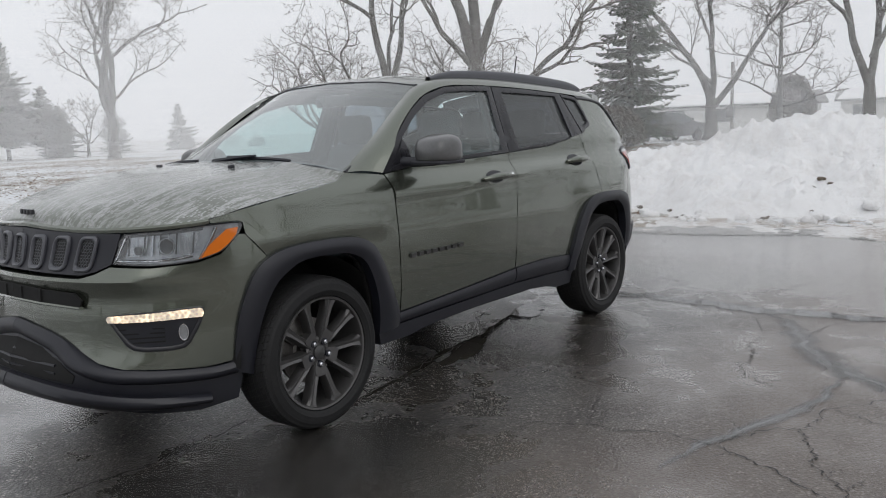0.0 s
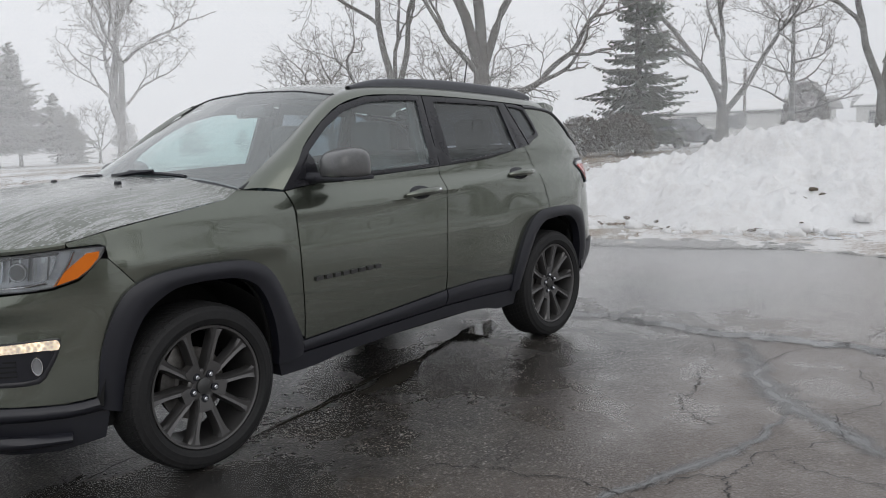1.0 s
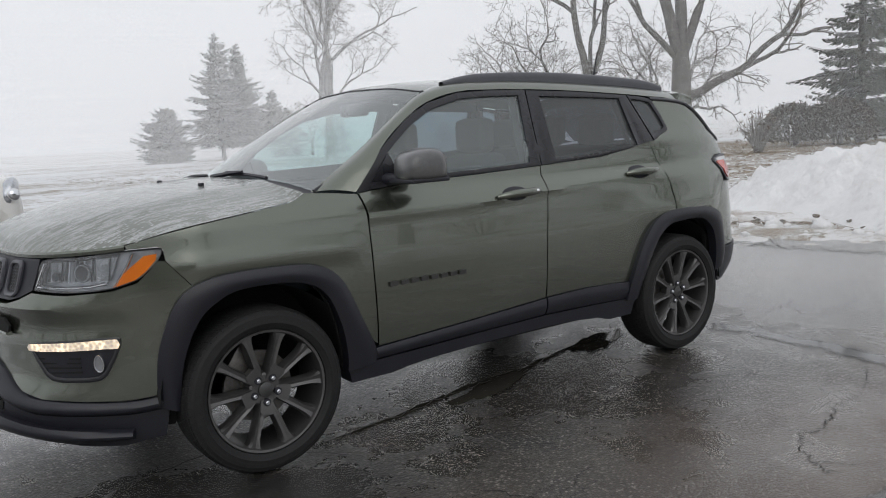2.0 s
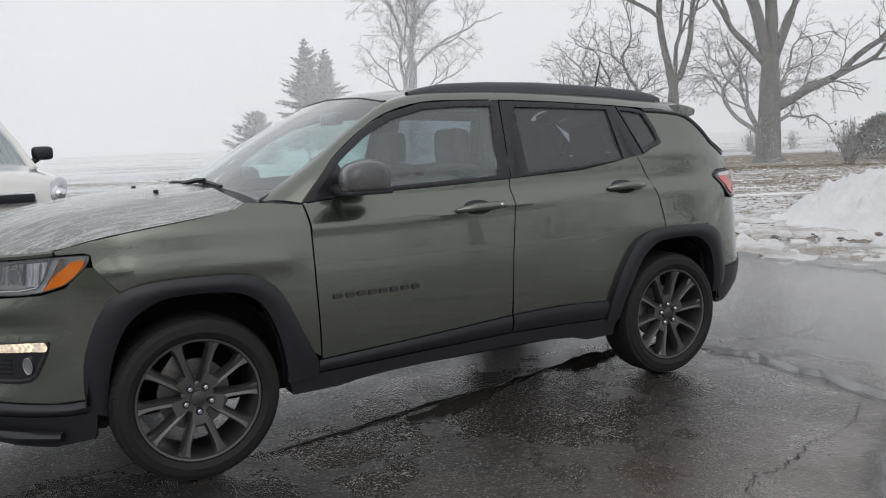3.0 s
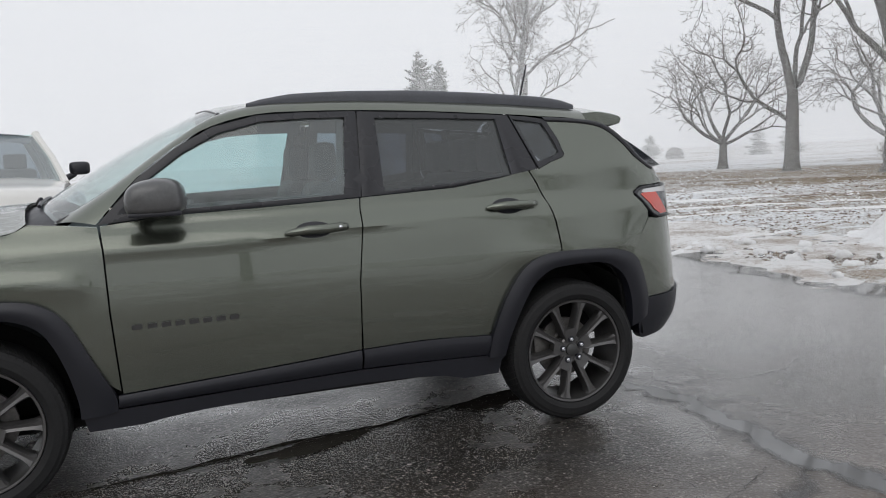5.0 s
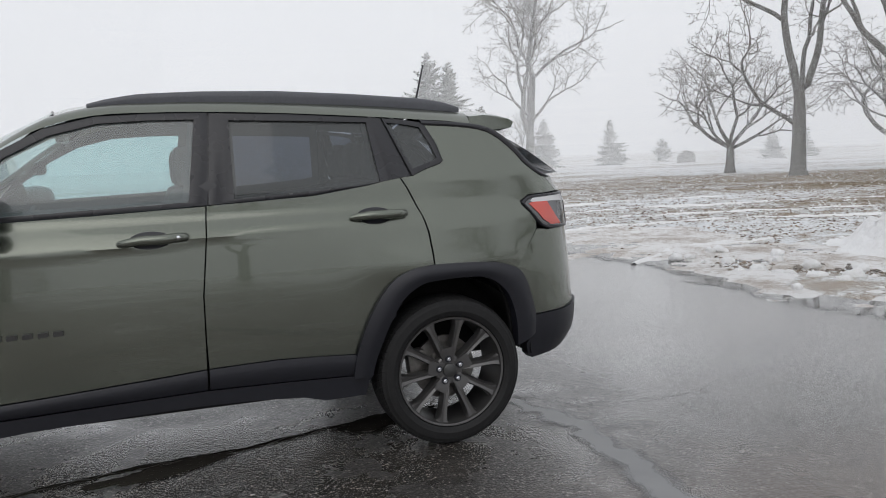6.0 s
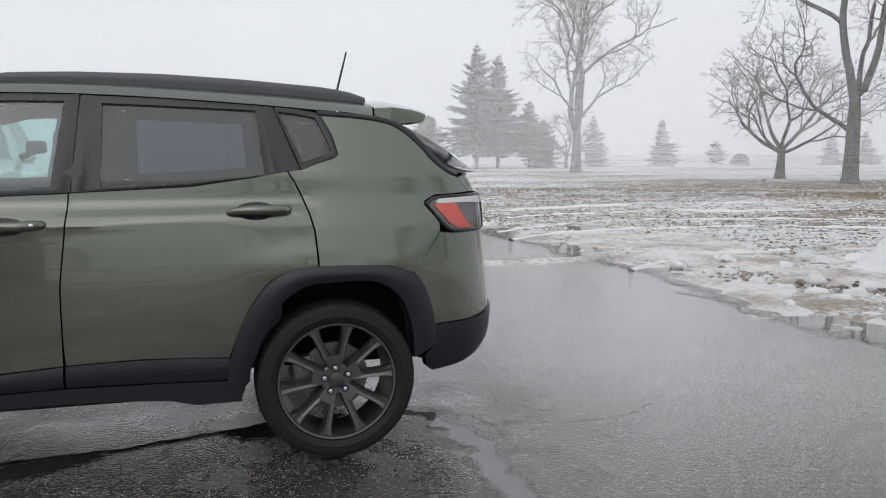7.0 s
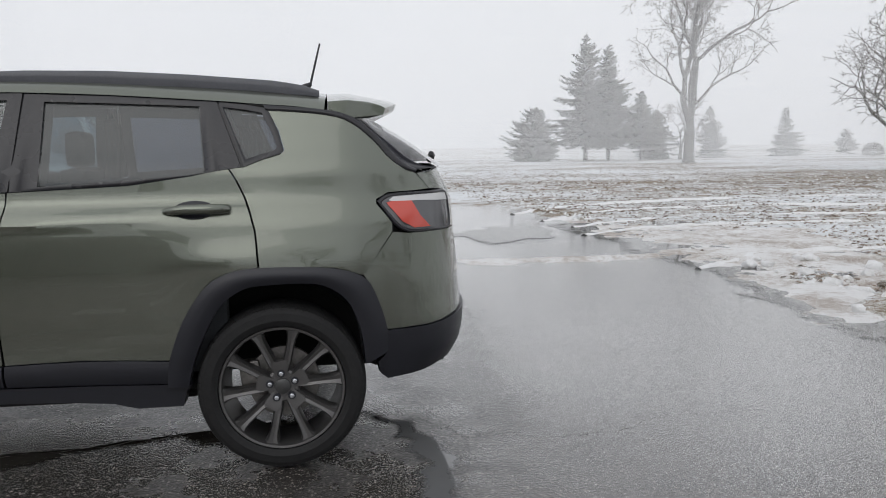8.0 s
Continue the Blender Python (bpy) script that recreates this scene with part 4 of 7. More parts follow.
    # quarter panel
    q = panel("quarter_panel", [(u + 0.004, z) for u, z in SEAM_R] + [(1.19, 1.252), (1.26, 1.280), (1.337, 1.302), (1.356, 1.318), (1.334, 1.40), (1.29, 1.484), (1.40, 1.481), (1.525, 1.470), (1.61, 1.453), (1.674, 1.427), (1.754, 1.360), (1.815, 1.294), (1.845, 1.256), (1.888, 1.238), (1.94, 1.224), (1.968, 1.213), (2.030, 1.150), (1.935, 1.146), (1.79, 1.141), (1.735, 1.113), (1.732, 1.095), (1.789, 1.018), (1.790, 0.983), (1.7405, 0.9145), (1.6625, 0.8085), (1.648, 0.812), (1.542, 0.845)]
              + [p for p in FLARE_R_OUT[::-1] if 1.245 < p[0] < 1.53 and p[1] > 0.8], M_PAINT, car, "olive green rear quarter, beaded with rain", side=s,
              crown=lambda u, z: 0.024 * math.exp(-((z - 0.87) / 0.085) ** 2) * float(ease(1.75, 1.6, u)))
    band("window_frame", qo, qi, M_GLOSSBLACK, q, "black window surround", lift=0.002, thick=0.03, side=s, bulge=0.002)
    panel("quarter_glass", qi, M_TINT, q, "dark tinted quarter glass", lift=-0.010, thick=0.004, side=s)
    panel("pillar_cover", [(1.055, 1.525), (1.12, 1.522), (1.215, 1.258), (1.14, 1.248)], M_GLOSSBLACK, car, side=s, lift=-0.012, thick=0.02)
    panel("pillar_cover", [(0.29, 1.562), (0.35, 1.562), (0.325, 1.168), (0.25, 1.168)], M_GLOSSBLACK, car, side=s, lift=-0.012, thick=0.02)
    # black strip that runs on along the roof to the tailgate
    band("roof_line_trim", smooth_line([(1.27, 1.508), (1.40, 1.500), (1.53, 1.488), (1.632, 1.466), (1.705, 1.428), (1.776, 1.366), (1.845, 1.292), (1.91, 1.252), (1.975, 1.236)], 2),
         smooth_line([(1.28, 1.486), (1.40, 1.480), (1.525, 1.468), (1.615, 1.448), (1.682, 1.413), (1.753, 1.352), (1.82, 1.280), (1.888, 1.236), (1.962, 1.221)], 2), M_GLOSSBLACK, car, "black roofline trim", lift=0.004, thick=0.03, side=s, closed=False)
    # flares, cladding, sill
    band("wheel_arch_flare", FLARE_F_OUT, FLARE_F_IN, M_CLAD, car, "dark grey wheel arch flare", lift=0.022, thick=0.05, side=s, closed=False, bulge=0.014, steps=5)
    band("wheel_arch_flare", FLARE_R_OUT, FLARE_R_IN, M_CLAD, car, "dark grey wheel arch flare", lift=0.026, thick=0.05, side=s, closed=False, bulge=0.014, steps=5)
    band("door_cladding", [(-0.788, 0.421), (-0.53, 0.436), (-0.285, 0.450), (0.0, 0.468), (0.236, 0.485)], [(-0.790, 0.368), (-0.53, 0.376), (-0.29, 0.383), (0.0, 0.390), (0.234, 0.397)], M_CLAD, fd, "dark grey door cladding", lift=0.008, thick=0.03, side=s, closed=False, bulge=0.012, steps=4)
    band("door_cladding", [(0.246, 0.486), (0.40, 0.491), (0.53, 0.493), (0.70, 0.488), (0.872, 0.477)], [(0.244, 0.397), (0.40, 0.395), (0.53, 0.392), (0.70, 0.387), (0.90, 0.380)], M_CLAD, rd, "dark grey door cladding", lift=0.008, thick=0.03, side=s, closed=False, bulge=0.012, steps=4)
    panel("sill", [(-0.93, 0.36), (-0.60, 0.368), (-0.29, 0.378), (0.233, 0.392), (0.6, 0.386), (0.955, 0.374), (0.930, 0.345), (0.915, 0.282), (0.738, 0.280), (0.69, 0.292), (0.643, 0.306), (0.45, 0.322), (0.236, 0.328), (-0.06, 0.325), (-0.45, 0.312), (-0.60, 0.300), (-0.70, 0.285), (-0.91, 0.283)], M_CLAD, car, "dark grey sill", lift=0.012, thick=0.10, side=s)
    # handles
    for door, u0, u1, z0, z1, key in ((fd, -0.070, 0.190, 1.036, 1.050, True), (rd, 0.880, 1.126, 1.084, 1.092, False)):
        um, zm = (u0 + u1) / 2, (z0 + z1) / 2
        cup = [(um + 0.082 * math.cos(a) - 0.008, zm + 0.031 * math.sin(a) + 0.002) for a in np.linspace(0, 2 * math.pi, 25)[:-1]]
        # dark oval laid on the door: the dish's shade put into colour
        panel("handle_cup", [(um + (a - um) * 1.0, zm - 0.002 + (b - zm) * 1.12) for a, b in cup], M_CLAD, door, "dark oval that imitates the shaded dish behind the handle", lift=0.010, thick=0.004, side=s)
        pts = [(u0, z0, 0.012), (u0 + 0.03, z0 + 0.004, 0.030), (um - 0.04, zm + 0.004, 0.043), (um + 0.05, zm + 0.004, 0.043), (u1 - 0.03, z1, 0.036), (u1, z1, 0.026), (u1 + 0.004, z1, 0.006)]
        uu, zz, ll = (np.array([p[i] for p in pts]) for i in range(3))
        x, y, z = skin(uu, zz, ll)
        v, f = tube(np.stack([x, y * s, z], 1), [0.010, 0.016, 0.020, 0.0205, 0.020, 0.018, 0.012], 14)
        handle = finish("door_handle", v, f, M_PAINT, door, "olive green pull handle", angle=60)
        if key:
            x, y, z = skin(np.array([u1 - 0.03]), np.array([z1 + 0.001]), np.array([0.054]))
            bm = bmesh.new()
            bmesh.ops.create_uvsphere(bm, u_segments=12, v_segments=8, radius=0.010)
            bmesh.ops.transform(bm, matrix=Matrix.Translation((float(x[0]), float(y[0]) * s, float(z[0]))), verts=bm.verts)
            part("lock", bm, M_CHROME, handle, "small chrome lock")
    # door mirror
    mir = bmesh.new()
    bmesh.ops.create_uvsphere(mir, u_segments=28, v_segments=18, radius=1.0)
    for v in mir.verts:
        p = v.co
        sx = math.copysign(abs(p.x) ** 0.52, p.x)
        sy = math.copysign(abs(p.y) ** 0.6, p.y)
        sz = abs(p.z) ** 0.62 if p.z > 0 else -0.82 * abs(p.z) ** 0.35
        top = 0.078 - (0.016 * max(0.0, -sx) if p.z > 0 else 0.0) - (0.006 * max(0.0, sx) if p.z > 0 else 0.0)
        v.co = Vector((-0.578 + sx * (0.104 if sx > 0 else 0.118) * (1 - 0.10 * max(0.0, sz)) + 0.02 * sy, s * (-(1.005 if s > 0 else 0.95) + sy * 0.112), (1.222 if s > 0 else 1.182) + sz * top))
    mirror = part("door_mirror", mir, M_MIRRORCAP, car, "grey-black door mirror with rain drops", angle=60)
    drop = 0.0 if s > 0 else -0.04
    foot = bmesh.new()
    box_bm(foot, (-0.692, -0.098, 1.152 + drop), (-0.496, 0.098, 1.172 + drop), 0.009)
    for v in foot.verts:
        v.co.y -= s * (1.005 if s > 0 else 0.95)
    part("mirror_foot", foot, M_CLAD, mirror, "black plastic lower shell", angle=50)
    arm = Heap()
    arm.add(*tube([(-0.66, -0.79 * s, 1.165), (-0.63, -0.88 * s, 1.163), (-0.585, -0.97 * s, 1.165), (-0.53, -1.04 * s, 1.166)], [0.030, 0.026, 0.024, 0.014], 10))
    arm.end("mirror_arm", M_CLAD, mirror, angle=60)


def tail_half(car, s):
    panel("rear_bumper", [(1.664, 0.806), (1.742, 0.912), (1.792, 0.978), (1.86, 0.970), (2.16, 0.968), (2.84, 0.966), (2.84, 0.606), (2.50, 0.604), (2.175, 0.600), (1.965, 0.577), (1.765, 0.570)] + [p for p in FLARE_R_OUT[::-1] if p[0] > 1.655 and p[1] > 0.575], M_PAINT, car, "olive green rear bumper skin", side=s, thick=0.03)
    panel("rear_lower_bumper", [(1.756, 0.565), (1.965, 0.572), (2.175, 0.595), (2.5, 0.60), (2.84, 0.60), (2.84, 0.40), (2.3, 0.40), (2.10, 0.385), (1.96, 0.362), (1.765, 0.350), (1.735, 0.375), (1.72, 0.43), (1.75, 0.46)], M_CLAD, car, "dark grey rear valance", side=s, lift=0.012, thick=0.05)
    panel("tailgate", [(2.195, 0.972), (2.84, 0.970), (2.84, 1.245), (2.4, 1.235), (2.115, 1.222), (1.975, 1.215), (2.037, 1.150), (2.19, 1.145)], M_PAINT, car, "olive green tailgate", side=s)
    tl = smooth_line([(1.738, 1.104), (1.790, 1.134), (1.935, 1.140), (2.10, 1.141), (2.188, 1.138), (2.190, 1.06), (2.180, 0.976), (2.02, 0.972), (1.862, 0.975), (1.795, 1.018), (1.738, 1.104)], 2)[:-1]
    cu, cz = 1.97, 1.06
    ti = [(cu + (u - cu) * 0.93, cz + (z - cz) * 0.86) for u, z in tl]
    lamp = band("tail_lamp", tl, ti, M_GLOSSBLACK, car, "tail lamp with red and smoked lens", lift=0.004, thick=0.03, side=s, bulge=0.006)
    panel("tail_bowl", ti, M_REFLECTOR, lamp, lift=-0.035, thick=0.01, side=s)
    panel("tail_lens", ti, M_SMOKE, lamp, "smoked clear lens", lift=0.004, thick=0.008, side=s)
    panel("tail_red", [(1.775, 1.098), (1.80, 1.104), (1.895, 1.104), (1.93, 1.04), (1.985, 0.992), (1.89, 0.992), (1.835, 1.020)], M_RED, lamp, "red tail lens", lift=0.008, thick=0.008, side=s)
    panel("tail_clear", [(1.788, 1.108), (1.81, 1.122), (1.94, 1.128), (2.10, 1.129), (2.165, 1.126), (2.165, 1.096), (1.94, 1.104), (1.80, 1.104)], M_LAMPCLEAR, lamp, "pale reversing lens", lift=0.008, thick=0.008, side=s)
    # pillar between roofline trim and the rear screen
    a = np.array(smooth_line([(1.54, 1.482), (1.65, 1.457), (1.713, 1.417), (1.785, 1.353), (1.853, 1.280), (1.918, 1.247), (1.985, 1.232)], 2))
    x, y, z = skin(a[:, 0], a[:, 1], -0.004 * np.ones(len(a)))
    b = np.array(smooth_line([(1.56, -0.60, 1.505), (1.665, -0.605, 1.455), (1.725, -0.615, 1.405), (1.795, -0.63, 1.345), (1.87, -0.65, 1.280), (1.935, -0.655, 1.250), (2.02, -0.64, 1.238)], 2))
    rows = []
    for k in range(4):
        t = k / 3
        r = np.stack([x, y, z], 1) * (1 - t) + b * t
        r[:, 1] *= s
        rows.append([tuple(p) for p in r])
    rows_mesh("rear_pillar", rows, M_GLOSSBLACK, car, "gloss black rear pillar cover", flip=s < 0)


M_LAMPCLEAR = mat_lens("pale_lamp_lens", (0.85, 0.85, 0.86), alpha=0.7)
car = thing("olive_suv", (0, 0, 0), "olive green compact SUV, wet with rain, parked with running lights on", "car")
for side in (1, -1):
    front_half(car, side)
    side_half(car, side)
    tail_half(car, side)

# bonnet
hood_centre = curve([-2.165, -2.12, -2.05, -1.9, -1.8, -1.5, -1.3, -1.12], [1.006, 1.045, 1.078, 1.118, 1.140, 1.176, 1.190, 1.198])
hl = np.array(smooth_line(HOOD_LINE, 3))
hx, hy, hz = skin(hl[:, 0], hl[:, 1], 0.0)
mid_x = np.interp(hx, [hx.min(), -2.02, -1.7, -1.07], [hx.min(), -2.085, -1.76, -1.13])
rows = []
for i in range(len(hl)):
    ex, ey, ez = hx[i], hy[i], hz[i]
    mx = mid_x[i]
    mz = float(hood_centre(mx)) if i < len(hl) - 1 else ez
    row = []
    for v in np.linspace(-1, 1, 33):
        a = 1 - abs(v)
        f = 1 - (1 - a) ** 2.4
        yy = ey * abs(v) if v < 0 else -ey * abs(v)
        ridge = 0.010 * math.exp(-((abs(v) - 0.60) / 0.10) ** 2) * float(ease(0.02, 0.25, abs(mx + 2.165)))
        row.append((ex + (mx - ex) * (1 - abs(v) ** 1.6), yy, ez + (mz - ez) * f + ridge * (a > 0.05)))
    rows.append(row)
rows_mesh("bonnet", rows, M_HOOD, car, "olive green bonnet with rain beads and slush, sky glints put into its colour", flip=True)
# middle slot of the grille
def nose(points, lift):
    """Points (across, z) on the front of the nose, across both sides of the middle."""
    d, z = np.array([p[0] for p in points]), np.array([p[1] for p in points])
    x, y, z = skin(-2.81 + np.abs(d), z, lift)
    return np.stack([x, np.where(d < 0, -y, y), z], 1)


outer, inner = rounded(0.0, 0.884, 0.10, 0.140, 0.28), rounded(0.0, 0.884, 0.070, 0.110, 0.28)
m = len(outer)
rows = [nose(outer, 0.0), nose(outer, 0.012), nose([((a + c) / 2, (b + d) / 2) for (a, b), (c, d) in zip(outer, inner)], 0.019), nose(inner, 0.012), nose(inner, 0.0)]
slot = finish("middle_slot", np.concatenate(rows), [(r * m + k, r * m + (k + 1) % m, (r + 1) * m + (k + 1) % m, (r + 1) * m + k) for r in range(4) for k in range(m)], M_RAIL, car, "grey slot frame in the middle of the grille")
finish("slot_mesh", nose(inner, 0.006), [tuple(range(m))], M_DARK, slot, smooth=False)
hexes = Heap()
for r in range(8):
    for c in range(4):
        hu, hz = -0.024 + c * 0.0150 + (r % 2) * 0.0075, -0.042 + r * 0.012
        ring = [(hu + q * math.cos(radians(60 * a + 30)), 0.884 + hz + q * math.sin(radians(60 * a + 30))) for q in (0.0076, 0.0056) for a in range(6)]
        hexes.add(nose(ring, 0.0085), [(q, (q + 1) % 6, 6 + (q + 1) % 6, 6 + q) for q in range(6)])
hexes.end("honeycomb", M_RAIL, slot, smooth=False)

# turned-down front edge of the bonnet over the grille
lip = np.array([p for p in hl if p[0] < -1.80])
rows = []
for k, (l, dz) in enumerate(((0.0, 0.0), (0.006, -0.008), (0.002, -0.020), (-0.03, -0.028))):
    x, y, z = skin(lip[:, 0], lip[:, 1] + dz, l)
    rows.append([(a, b, c) for a, b, c in zip(x, y, z)] + [(a, -b, c) for a, b, c in zip(x[::-1][1:], y[::-1][1:], z[::-1][1:])])
rows_mesh("bonnet_lip", rows, M_PAINT, car)

# windscreen with cowl
base = curve([0, 0.35, 0.60, 0.74], [-1.075, -1.055, -1.015, -0.965])
base_z = curve([0, 0.35, 0.60, 0.74], [1.196, 1.190, 1.166, 1.130])
topx = curve([0, 0.35, 0.61], [-0.335, -0.318, -0.285])
topz = curve([0, 0.35, 0.61], [1.607, 1.595, 1.562])
rows, cowl = [], []
for v in np.linspace(-1, 1, 25):
    yb, yt = v * 0.732, v * 0.622
    b = np.array((float(base(abs(yb))), yb, float(base_z(abs(yb)))))
    t = np.array((float(topx(abs(yt))), yt, float(topz(abs(yt)))))
    rows.append([tuple(b + (t - b) * k / 8 + np.array((-0.012 + 0.050 * abs(v) ** 4, 0, 0.016 - 0.036 * abs(v) ** 4)) * math.sin(math.pi * k / 8)) for k in range(9)])
    cx = float(np.interp(abs(yb), [0, 0.5, 0.74], [-1.15, -1.12, -1.06]))
    cowl.append([(cx, yb * 1.04, float(hood_centre(cx)) - 0.03 - 0.055 * abs(v) ** 3), ((cx + b[0]) / 2, yb * 1.02, b[2] - 0.018), tuple(b + np.array((0.02, 0, 0.004)))])
rows_mesh("windscreen", rows, M_SHIELD, car, "raked wet windscreen, sky sheen put into its colour", flip=True)
rows_mesh("cowl", cowl, M_CLAD, car, "black scuttle panel under the wipers")
for edge in (rows[0], rows[-1]):
    finish("screen_seal", *tube(edge, [0.010] * len(edge), 8), M_GLOSSBLACK, car, "black windscreen edge seal")
finish("screen_seal", *tube([r[-1] for r in rows], [0.005] * len(rows), 8), M_GLOSSBLACK, car, "black windscreen edge seal")
for y0, y1, h in ((-0.44, 0.06, 0.0), (0.14, 0.50, -0.022)):
    heap = Heap()
    p = []
    for k in range(9):
        t = k / 8
        yy = y0 + (y1 - y0) * t
        p.append((float(base(abs(yy))) - 0.010 + 0.03 * t, yy, float(base_z(abs(yy))) + 0.010 + 0.012 * t + h))
    heap.add(*tube(p, [0.009] * 9, 6))
    q = [(-1.11, y1 + 0.05, 1.195 + h), (-1.085, (y0 + y1) / 2 + 0.12, 1.214 + h), (p[4][0] - 0.008, p[4][1], p[4][2] + 0.012)]
    heap.add(*tube(q, [0.014, 0.012, 0.008], 6))
    heap.end("wiper", M_CLAD, car, "black wiper resting at the screen's foot")
for y0 in (-0.33, 0.28):
    bm = bmesh.new()
    box_bm(bm, (-1.335, y0 - 0.016, float(hood_centre(-1.33)) - 0.012), (-1.315, y0 + 0.016, float(hood_centre(-1.33)) + 0.003), 0.004)
    part("washer_nozzle", bm, M_CLAD, car)

# roof, its sides and front pillars
L1 = np.array(smooth_line([(-0.818, 1.122), (-0.65, 1.302), (-0.49, 1.423), (-0.33, 1.508), (-0.13, 1.556), (0.08, 1.565), (0.325, 1.564), (0.66, 1.552), (1.07, 1.527), (1.27, 1.511), (1.40, 1.503), (1.53, 1.486)], 3))
L2 = np.array(smooth_line([(-0.985, -0.722, 1.128), (-0.70, -0.672, 1.297), (-0.50, -0.638, 1.433), (-0.285, -0.605, 1.563), (-0.10, -0.594, 1.603), (0.1, -0.590, 1.614), (0.33, -0.588, 1.617), (0.66, -0.586, 1.608), (1.07, -0.582, 1.588), (1.27, -0.580, 1.573), (1.40, -0.578, 1.562), (1.53, -0.575, 1.549)], 3))
for s in (1, -1):
    x, y, z = skin(L1[:, 0], L1[:, 1], 0.004)
    a = np.stack([x, y, z], 1)
    rows = []
    for k in range(7):
        t = k / 6
        r = a * (1 - t) + L2 * t
        w = math.sin(math.pi * t)
        r[:, 2] += 0.012 * w
        r[:, 1] -= 0.008 * w
        r[:, 0] -= 0.010 * w * (L1[:, 0] < -0.3)
        r[:, 1] *= s
        rows.append([tuple(p) for p in r])
    rows_mesh("roof_side", rows, M_PAINT_TOP, car, "olive green pillar and roof side with rain beads", flip=s > 0)
roof_i = [i for i in range(len(L2)) if L2[i][0] > -0.30]
rows = []
for i in roof_i:
    x, y, z = L2[i]
    row = []
    for v in np.linspace(-1, 1, 21):
        c = (1 - abs(v) ** 2.2)
        fx = -0.05 * c * float(ease(-0.05, -0.28, x))
        row.append((x + fx, -y * v, z + 0.040 * c))
    rows.append(row)
rows_mesh("roof", rows, M_PAINT_TOP, car, "olive green roof, wet")
# rear spoiler
rows = []
for v in np.linspace(-1, 1, 25):
    c = 1 - abs(v) ** 2.2
    xt = 1.782 + 0.09 * c
    zt = 1.502 + 0.040 * c
    yv = 0.655 * v
    yt = 0.625 * v
    rows.append([(1.535, yv, 1.524 + 0.065 * c), (1.62, yv, 1.530 + 0.062 * c), (1.71, yt, 1.523 + 0.052 * c), (xt - 0.02, yt, zt + 0.006), (xt, yt, zt - 0.006), (xt - 0.010, yt, zt - 0.034), (1.70, yt * 1.01, 1.452 + 0.04 * c), (1.60, yv * 1.01, 1.452 + 0.04 * c), (1.537, yv * 1.01, 1.462 + 0.04 * c)])
sp = rows_mesh("rear_spoiler", rows, M_PAINT, car, "olive green roof spoiler", flip=True, angle=50)
for s in (-1, 1):
    r = rows[0 if s < 0 else -1]
    finish("spoiler_end", [(p[0], p[1] + 0.0005 * s, p[2]) for p in r], [tuple(range(len(r)))], M_PAINT, sp, smooth=False)
# rear screen
rows = []
for v in np.linspace(-1, 1, 19):
    c = 1 - abs(v) ** 2.2
    t = np.array((1.60 + 0.03 * c, 0.60 * v, 1.487 + 0.025 * c))
    b = np.array((2.005 + 0.06 * c, 0.645 * v, 1.240 + 0.012 * c))
    rows.append([tuple(t + (b - t) * k / 7 + np.array((0.012, 0, 0.014)) * math.sin(math.pi * k / 7)) for k in range(8)])
rows_mesh("rear_screen", rows, M_REARGLASS, car, "dark rear screen with rain drops", flip=True)
heap = Heap()
heap.add(*tube([(2.05, 0.02, 1.262), (2.055, -0.02, 1.285), (2.045, -0.07, 1.295)], [0.020, 0.018, 0.012], 8))
heap.end("rear_wiper", M_CLAD, car, "black rear wiper")
# roof rails
for s in (1, -1):
    xs = np.linspace(-0.16, 1.50, 26)
    zz = np.interp(xs, [-0.16, -0.08, 0.05, 0.30, 0.62, 0.95, 1.30, 1.42, 1.50], [1.602, 1.624, 1.646, 1.655, 1.655, 1.640, 1.614, 1.596, 1.566])
    foot = np.interp(xs, L2[:, 0], L2[:, 2]) - 0.006
    zz = foot + (zz - foot) * 0.86 + 0.010
    rows = []
    for o, h in ((-0.017, 0.0), (-0.019, 0.45), (-0.018, 0.80), (-0.010, 0.98), (0.0, 1.0), (0.010, 0.96), (0.016, 0.75), (0.017, 0.0)):
        rows.append([(x, (-0.600 + o) * s, f + (z - f) * h) for x, z, f in zip(xs, zz, foot)])
    rail = rows_mesh("roof_rail", rows, M_RAIL, car, "satin black roof rail", flip=s < 0, angle=70)
# aerial
heap = Heap()
heap.add(*tube([(1.40, -0.09, 1.598), (1.43, -0.09, 1.625), (1.455, -0.09, 1.642)], [0.028, 0.020, 0.009], 10))
heap.add(*tube([(1.452, -0.09, 1.64), (1.475, -0.09, 1.73), (1.502, -0.09, 1.835)], [0.0058, 0.0052, 0.0042], 8))
heap.end("aerial", M_CLAD, car, "short black roof aerial")

# badge on the front door: a small plate and a raised dark word, a model name drawn as plain bars
for k in range(8):
    u0 = -0.715 if k == 0 else -0.655 + (k - 1) * 0.0545
    w = 0.040 if k == 0 else 0.036
    x, y, z = skin(np.array([u0, u0 + w, u0 + w, u0]), np.array([0.693, 0.695, 0.714, 0.712]), 0.012)
    x2, y2, z2 = skin(np.array([u0, u0 + w, u0 + w, u0]), np.array([0.693, 0.695, 0.714, 0.712]), 0.001)
    finish("door_badge", [(a, b, c) for a, b, c in zip(x, y, z)] + [(a, b, c) for a, b, c in zip(x2, y2, z2)], [(0, 1, 2, 3), (0, 4, 5, 1), (1, 5, 6, 2), (2, 6, 7, 3), (3, 7, 4, 0)], M_RIMDARK, car, "raised dark badge bar", smooth=False)
